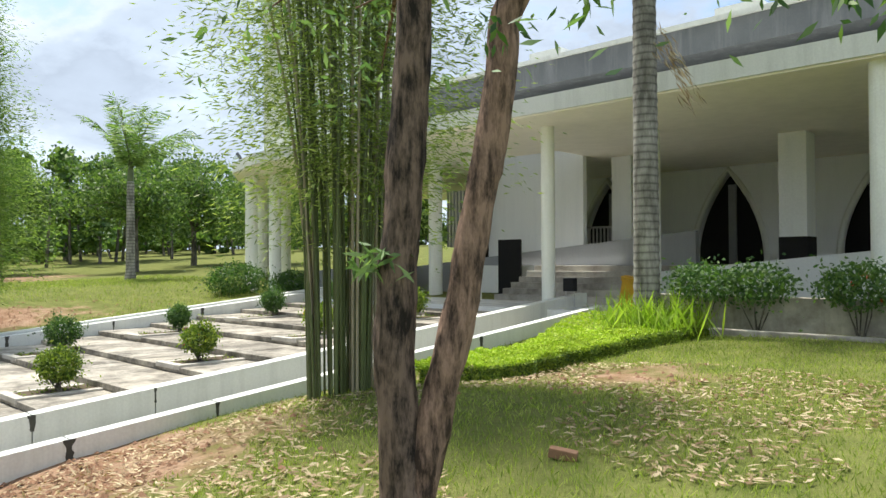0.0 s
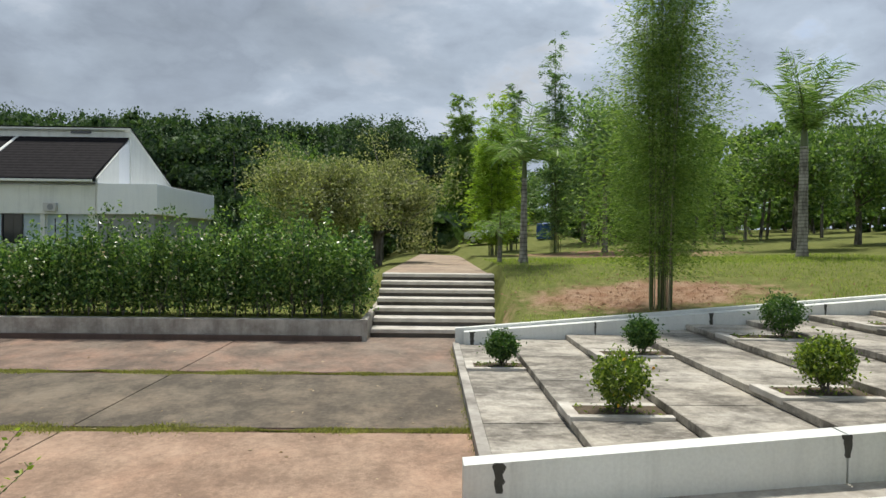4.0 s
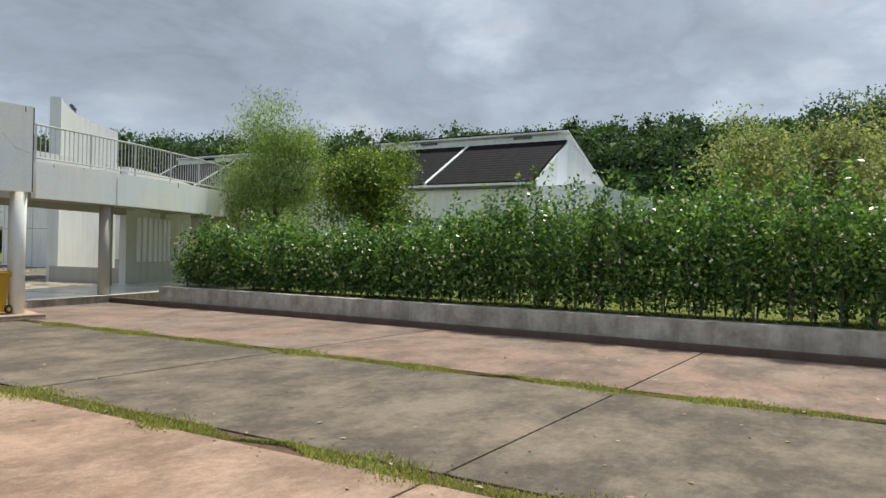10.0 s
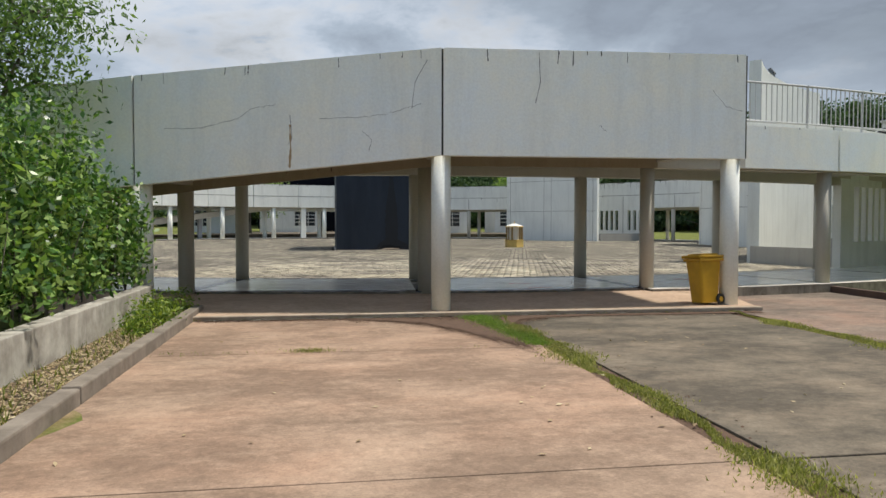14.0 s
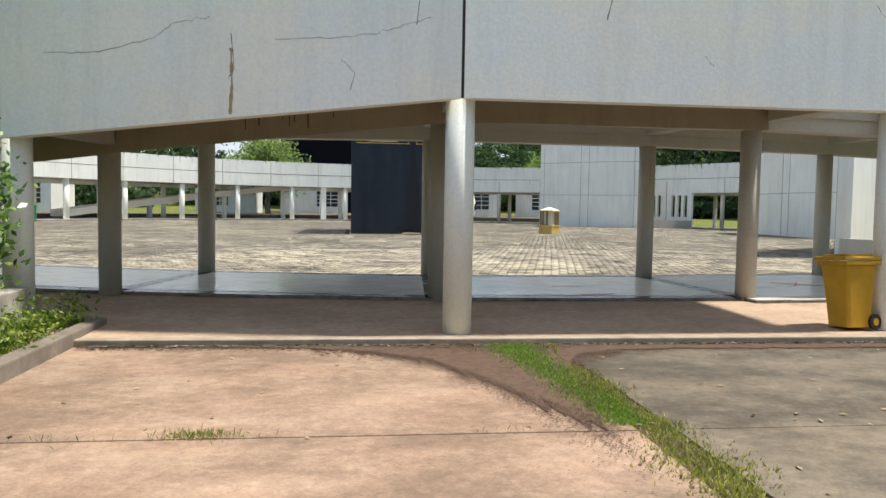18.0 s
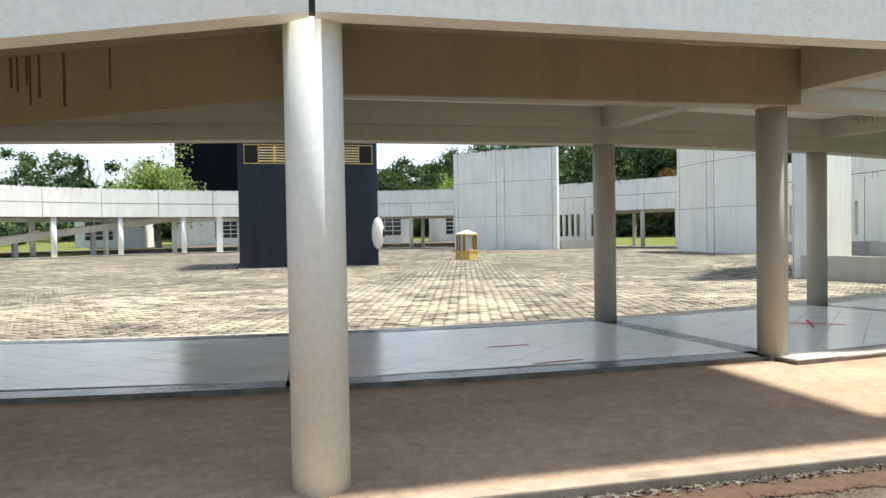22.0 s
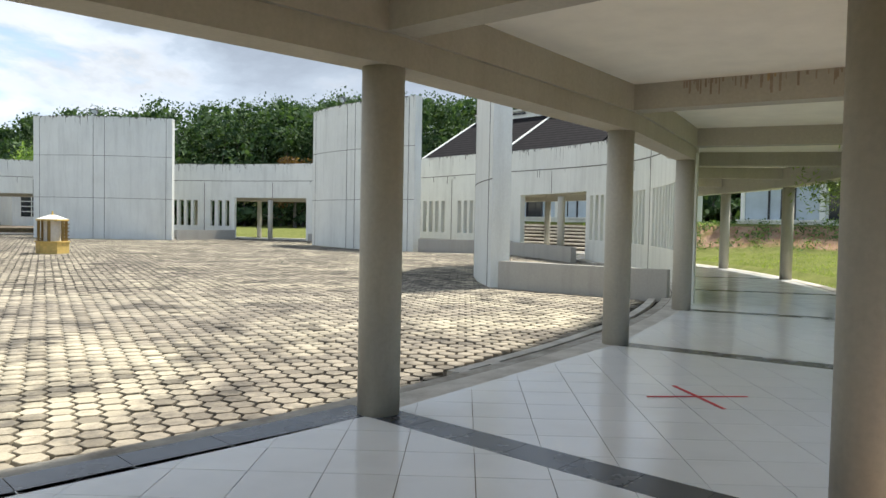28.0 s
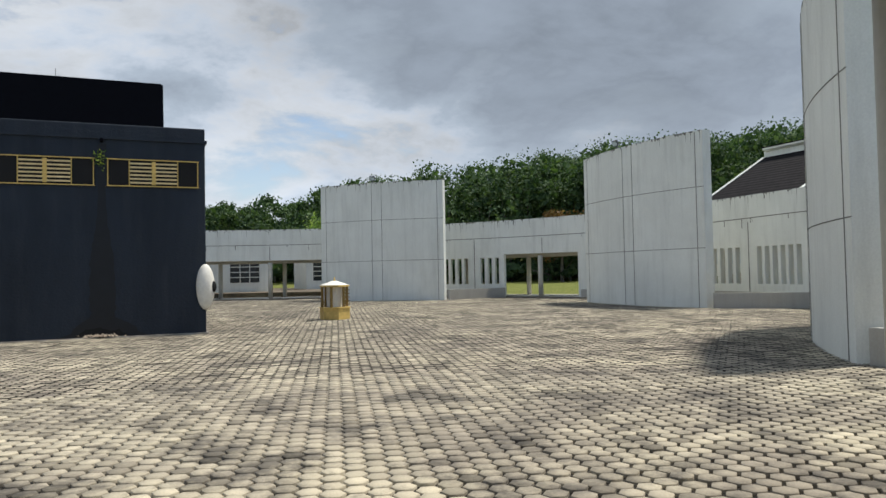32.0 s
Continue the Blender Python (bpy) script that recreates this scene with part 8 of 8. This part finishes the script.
    tagged(ob, "dry pale fallen leaves on the lawn", "leaf litter", kind="stuff")
    # red clods on the bare mounds
    v, f = [], []
    for cx, cy, sx, sy, k in ((-7.4, 2.2, 1.2, 1.2, 900), (-23.0, 5.6, 1.1, 2.4, 700), (-4.4, 7.6, 1.0, 0.6, 120)):
        for _ in range(k):
            x, y = rng.normal(cx, sx), rng.normal(cy, sy)
            if x < -8.6 and x > -20:
                continue
            z = land(x, y)
            s = rng.uniform(0.012, 0.045)
            b = len(v)
            for dx, dy, dz in ((1, 0, 0), (0, 1, 0), (-1, 0, 0), (0, -1, 0), (0, 0, 1)):
                v.append((x + dx * s * rng.uniform(0.6, 1.3), y + dy * s * rng.uniform(0.6, 1.3), z + 0.02 + dz * s * rng.uniform(0.5, 1.0)))
            f += [(b, b + 1, b + 4), (b + 1, b + 2, b + 4), (b + 2, b + 3, b + 4), (b + 3, b, b + 4)]
    tagged(new("soil_clods", raw("soil_clods", v, f, M["clod"])), "loose red clay clods on bare soil", "soil", kind="stuff")
    brick = tagged(part("broken_brick", box(-0.1, 0.1, -0.05, 0.05, 0, 0.07, 0.01), M["clod"]), "broken red brick lying on the lawn", "brick")
    brick.matrix_world = pose(-3.05, 4.4, land(-3.05, 4.4), 0, 8, 25)


M["tuft_blade"] = foliage("tuft_blades", (0.08, 0.14, 0.03), (0.17, 0.27, 0.05), (0.32, 0.40, 0.10), 0.6, 0.4)
M["joint_blade"] = foliage("joint_blades", (0.14, 0.15, 0.045), (0.28, 0.28, 0.09), (0.48, 0.43, 0.20), 0.6, 0.4)
M["lawn_blade"] = foliage("lawn_blades", (0.13, 0.19, 0.032), (0.26, 0.335, 0.062), (0.45, 0.48, 0.15), 0.6, 0.45)
all_grass()

# ---- floor tiles of the gallery ----
def gallery_tiles():
    floor = bpy.data.objects["gallery_floor"]
    top, low = GALLERY, GALLERY - 0.008
    side = 0.40
    rot = radians(45)
    ux, uy = (math.cos(rot), math.sin(rot)), (-math.sin(rot), math.cos(rot))
    near, far_v, far_f = 0, [], []
    band = 0.30
    dark_v, dark_f = [], []

    def solid(poly, v, f):
        b, n = len(v), len(poly)
        v += [(x, y, low - 0.01) for x, y in poly] + [(x, y, top) for x, y in poly]
        f.append(tuple(b + n + i for i in range(n)))
        for i in range(n):
            j = (i + 1) % n
            f.append((b + i, b + j, b + n + j, b + n + i))

    def shrink(poly, g=0.0025):
        cx, cy = sum(p[0] for p in poly) / len(poly), sum(p[1] for p in poly) / len(poly)
        k = 1 - g / 0.2
        return [(cx + (x - cx) * k, cy + (y - cy) * k) for x, y in poly]
    for k in range(-8, 32):
        a, b = A0 + STEP * k, A0 + STEP * (k + 1)
        o0, o1, i0, i1 = polar(RO + 0.27, a), polar(RO + 0.27, b), polar(RI - 0.29, a), polar(RI - 0.29, b)
        da = math.degrees(0.15 / RO)
        # anticlockwise bay between the dark bands
        edge = RO - 0.31 if k < 0 else RO - 0.02
        q = [polar(RI + 0.02, b - da), polar(RI + 0.02, a + da), polar(edge, a + da), polar(edge, b - da)]
        area = sum(q[i][0] * q[(i + 1) % 4][1] - q[(i + 1) % 4][0] * q[i][1] for i in range(4))
        if area < 0:
            q = q[::-1]
        close = -13 < a < 24
        cx, cy = sum(p[0] for p in q) / 4, sum(p[1] for p in q) / 4
        R = 8
        i_c, j_c = round((cx * ux[0] + cy * ux[1]) / side), round((cx * uy[0] + cy * uy[1]) / side)
        for i in range(i_c - R, i_c + R):
            for j in range(j_c - R, j_c + R):
                sq = [((i + di) * side * ux[0] + (j + dj) * side * uy[0], (i + di) * side * ux[1] + (j + dj) * side * uy[1]) for di, dj in ((0, 0), (1, 0), (1, 1), (0, 1))]
                poly = clip_poly(sq, q)
                if len(poly) < 3:
                    continue
                poly = shrink(poly)
                if close and near < 300:
                    v, f = [], []
                    solid(poly, v, f)
                    part("tile", raw("tile", v, f, M["tile"]), None, floor)
                    near += 1
                else:
                    solid(poly, far_v, far_f)
        # dark border: inner edge, outer edge, radial bands, cut to short tiles
        for (r0, r1) in ((RI - 0.29, RI + 0.015), (RO - 0.305, RO - 0.035)):
            for s in range(7):
                c0, c1 = a + (b - a) * s / 7, a + (b - a) * (s + 1) / 7
                poly = shrink([polar(r0, c0), polar(r0, c1), polar(r1, c1), polar(r1, c0)][::-1], 0.002)
                if k >= 0:
                    continue
                if close and r0 < RI:
                    v, f = [], []
                    solid(poly, v, f)
                    part("border_tile", raw("border_tile", v, f, M["tile_dark"]), None, floor)
                else:
                    solid(poly, dark_v, dark_f)
        if k >= 0:
            # bare concrete edges in place of the dark border
            for r0, r1 in ((RI - 0.29, RI + 0.015), (RO - 0.015, RO + 0.27)):
                e = part("edge_strip", arc(r0, r1, a + 0.03, b - 0.03, low - 0.01, top - 0.001, 6), M["tread"], floor)
        for s in range(8):
            r0, r1 = RI + 0.02 + (RO - RI - 0.04) * s / 8, RI + 0.02 + (RO - RI - 0.04) * (s + 1) / 8
            poly = shrink([polar(r0, a - da), polar(r0, a + da), polar(r1, a + da), polar(r1, a - da)][::-1], 0.002)
            solid(poly, dark_v, dark_f)
    tagged(part("tiles", raw("tiles", far_v, far_f, M["tile"]), None, floor), kind="stuff")
    tagged(part("border_tiles", raw("border_tiles", dark_v, dark_f, M["tile_dark"]), None, floor), kind="stuff")


gallery_tiles()


# ---- hexagonal pavers ----
def pavers():
    bed = bpy.data.objects["plaza_bed"]
    w = 0.20                       # across the flats
    R = w / math.sqrt(3)
    rot = radians(135)
    c, s = math.cos(rot), math.sin(rot)
    rng = np.random.default_rng(91)
    ny = int(52 / (1.5 * R))
    nx = int(52 / w)
    jj, ii = np.meshgrid(np.arange(-ny // 2, ny // 2), np.arange(-nx // 2, nx // 2), indexing="ij")
    gx = (ii + 0.5 * (jj % 2)) * w
    gy = jj * 1.5 * R
    px, py = (gx * c - gy * s).ravel() + CX, (gx * s + gy * c).ravel() + CY
    rad = np.hypot(px - CX, py - CY)
    ang = np.degrees(np.arctan2(-(px - CX), py - CY))
    lim = np.where((ang > 8.6) & (ang < 40), 24.45, 24.72)
    keep = rad < lim
    keep &= ~((px > -16.15) & (px < -10.55) & (py > -49.4) & (py < -43.3))
    px, py = px[keep], py[keep]
    dist = np.hypot(px + 15.0, py + 22.0)
    order = np.argsort(dist)
    px, py, dist = px[order], py[order], dist[order]
    n = len(px)
    z = PLAZA + rng.normal(0, 0.0035, n) + 0.012 * np.sin(px * 0.9) * np.sin(py * 0.7)
    a = np.radians(60 * np.arange(6) + 30) + rot
    tilt = rng.normal(0, 0.012, (n, 2))
    g = 0.0175
    hx, hy = np.cos(a), np.sin(a)

    def ring(rr, dz):
        X = px[:, None] + hx * rr
        Y = py[:, None] + hy * rr
        Z = z[:, None] + dz + tilt[:, :1] * hx * rr + tilt[:, 1:] * hy * rr
        return np.stack([X, Y, Z], 2)
    top, mid, low = ring(R - g - 0.003, 0.0), ring(R - g, -0.005), ring(R - g, -0.045)
    near = 300
    # nearest pavers are objects of their own on one mesh
    hv = [(math.cos(q) * (R - g - 0.003), math.sin(q) * (R - g - 0.003), 0) for q in a] + [(math.cos(q) * (R - g), math.sin(q) * (R - g), -0.005) for q in a] + [(math.cos(q) * (R - g), math.sin(q) * (R - g), -0.045) for q in a]
    hf = [tuple(range(6))] + [(i + o + 6, (i + 1) % 6 + o + 6, (i + 1) % 6 + o, i + o) for o in (0, 6) for i in range(6)]
    one = raw("paver", hv, hf, M["paver"])
    for i in range(near):
        ob = new("paver", one)
        ob.parent = bed
        ob.matrix_basis = Matrix.Translation((px[i], py[i], z[i]))
    cut = int(np.searchsorted(dist, 11.0))
    # middle stretch: full pieces; far stretch: tops with bevel only

    def mass(sel, rings, name):
        m = sel.stop - sel.start
        V = np.concatenate([r[sel] for r in rings], 1).reshape(-1, 3)
        k = 6 * len(rings)
        base = np.arange(m)[:, None] * k
        loops = [base + np.arange(6)[None]]
        sizes = [np.full(m, 6)]
        quads = []
        for o in range(0, k - 6, 6):
            for i in range(6):
                quads.append(np.concatenate([base + o + 6 + i, base + o + 6 + (i + 1) % 6, base + o + (i + 1) % 6, base + o + i], 1))
        idx = np.concatenate([loops[0].ravel()] + [q.ravel() for q in quads]).astype(np.int32)
        sz = np.concatenate([sizes[0]] + [np.full(m, 4) for _ in quads])
        me = bpy.data.meshes.new(name)
        me.vertices.add(len(V))
        me.vertices.foreach_set("co", V.astype(np.float32).ravel())
        me.loops.add(len(idx))
        me.loops.foreach_set("vertex_index", idx)
        me.polygons.add(len(sz))
        me.polygons.foreach_set("loop_start", np.concatenate([[0], np.cumsum(sz)[:-1]]).astype(np.int32))
        me.update(calc_edges=True)
        me.materials.append(M["paver_far"])
        tagged(part(name, me, None, bed), kind="stuff")
    mass(slice(near, cut), (top, mid, low), "pavers")
    mass(slice(cut, n), (top,), "far_pavers")


pavers()
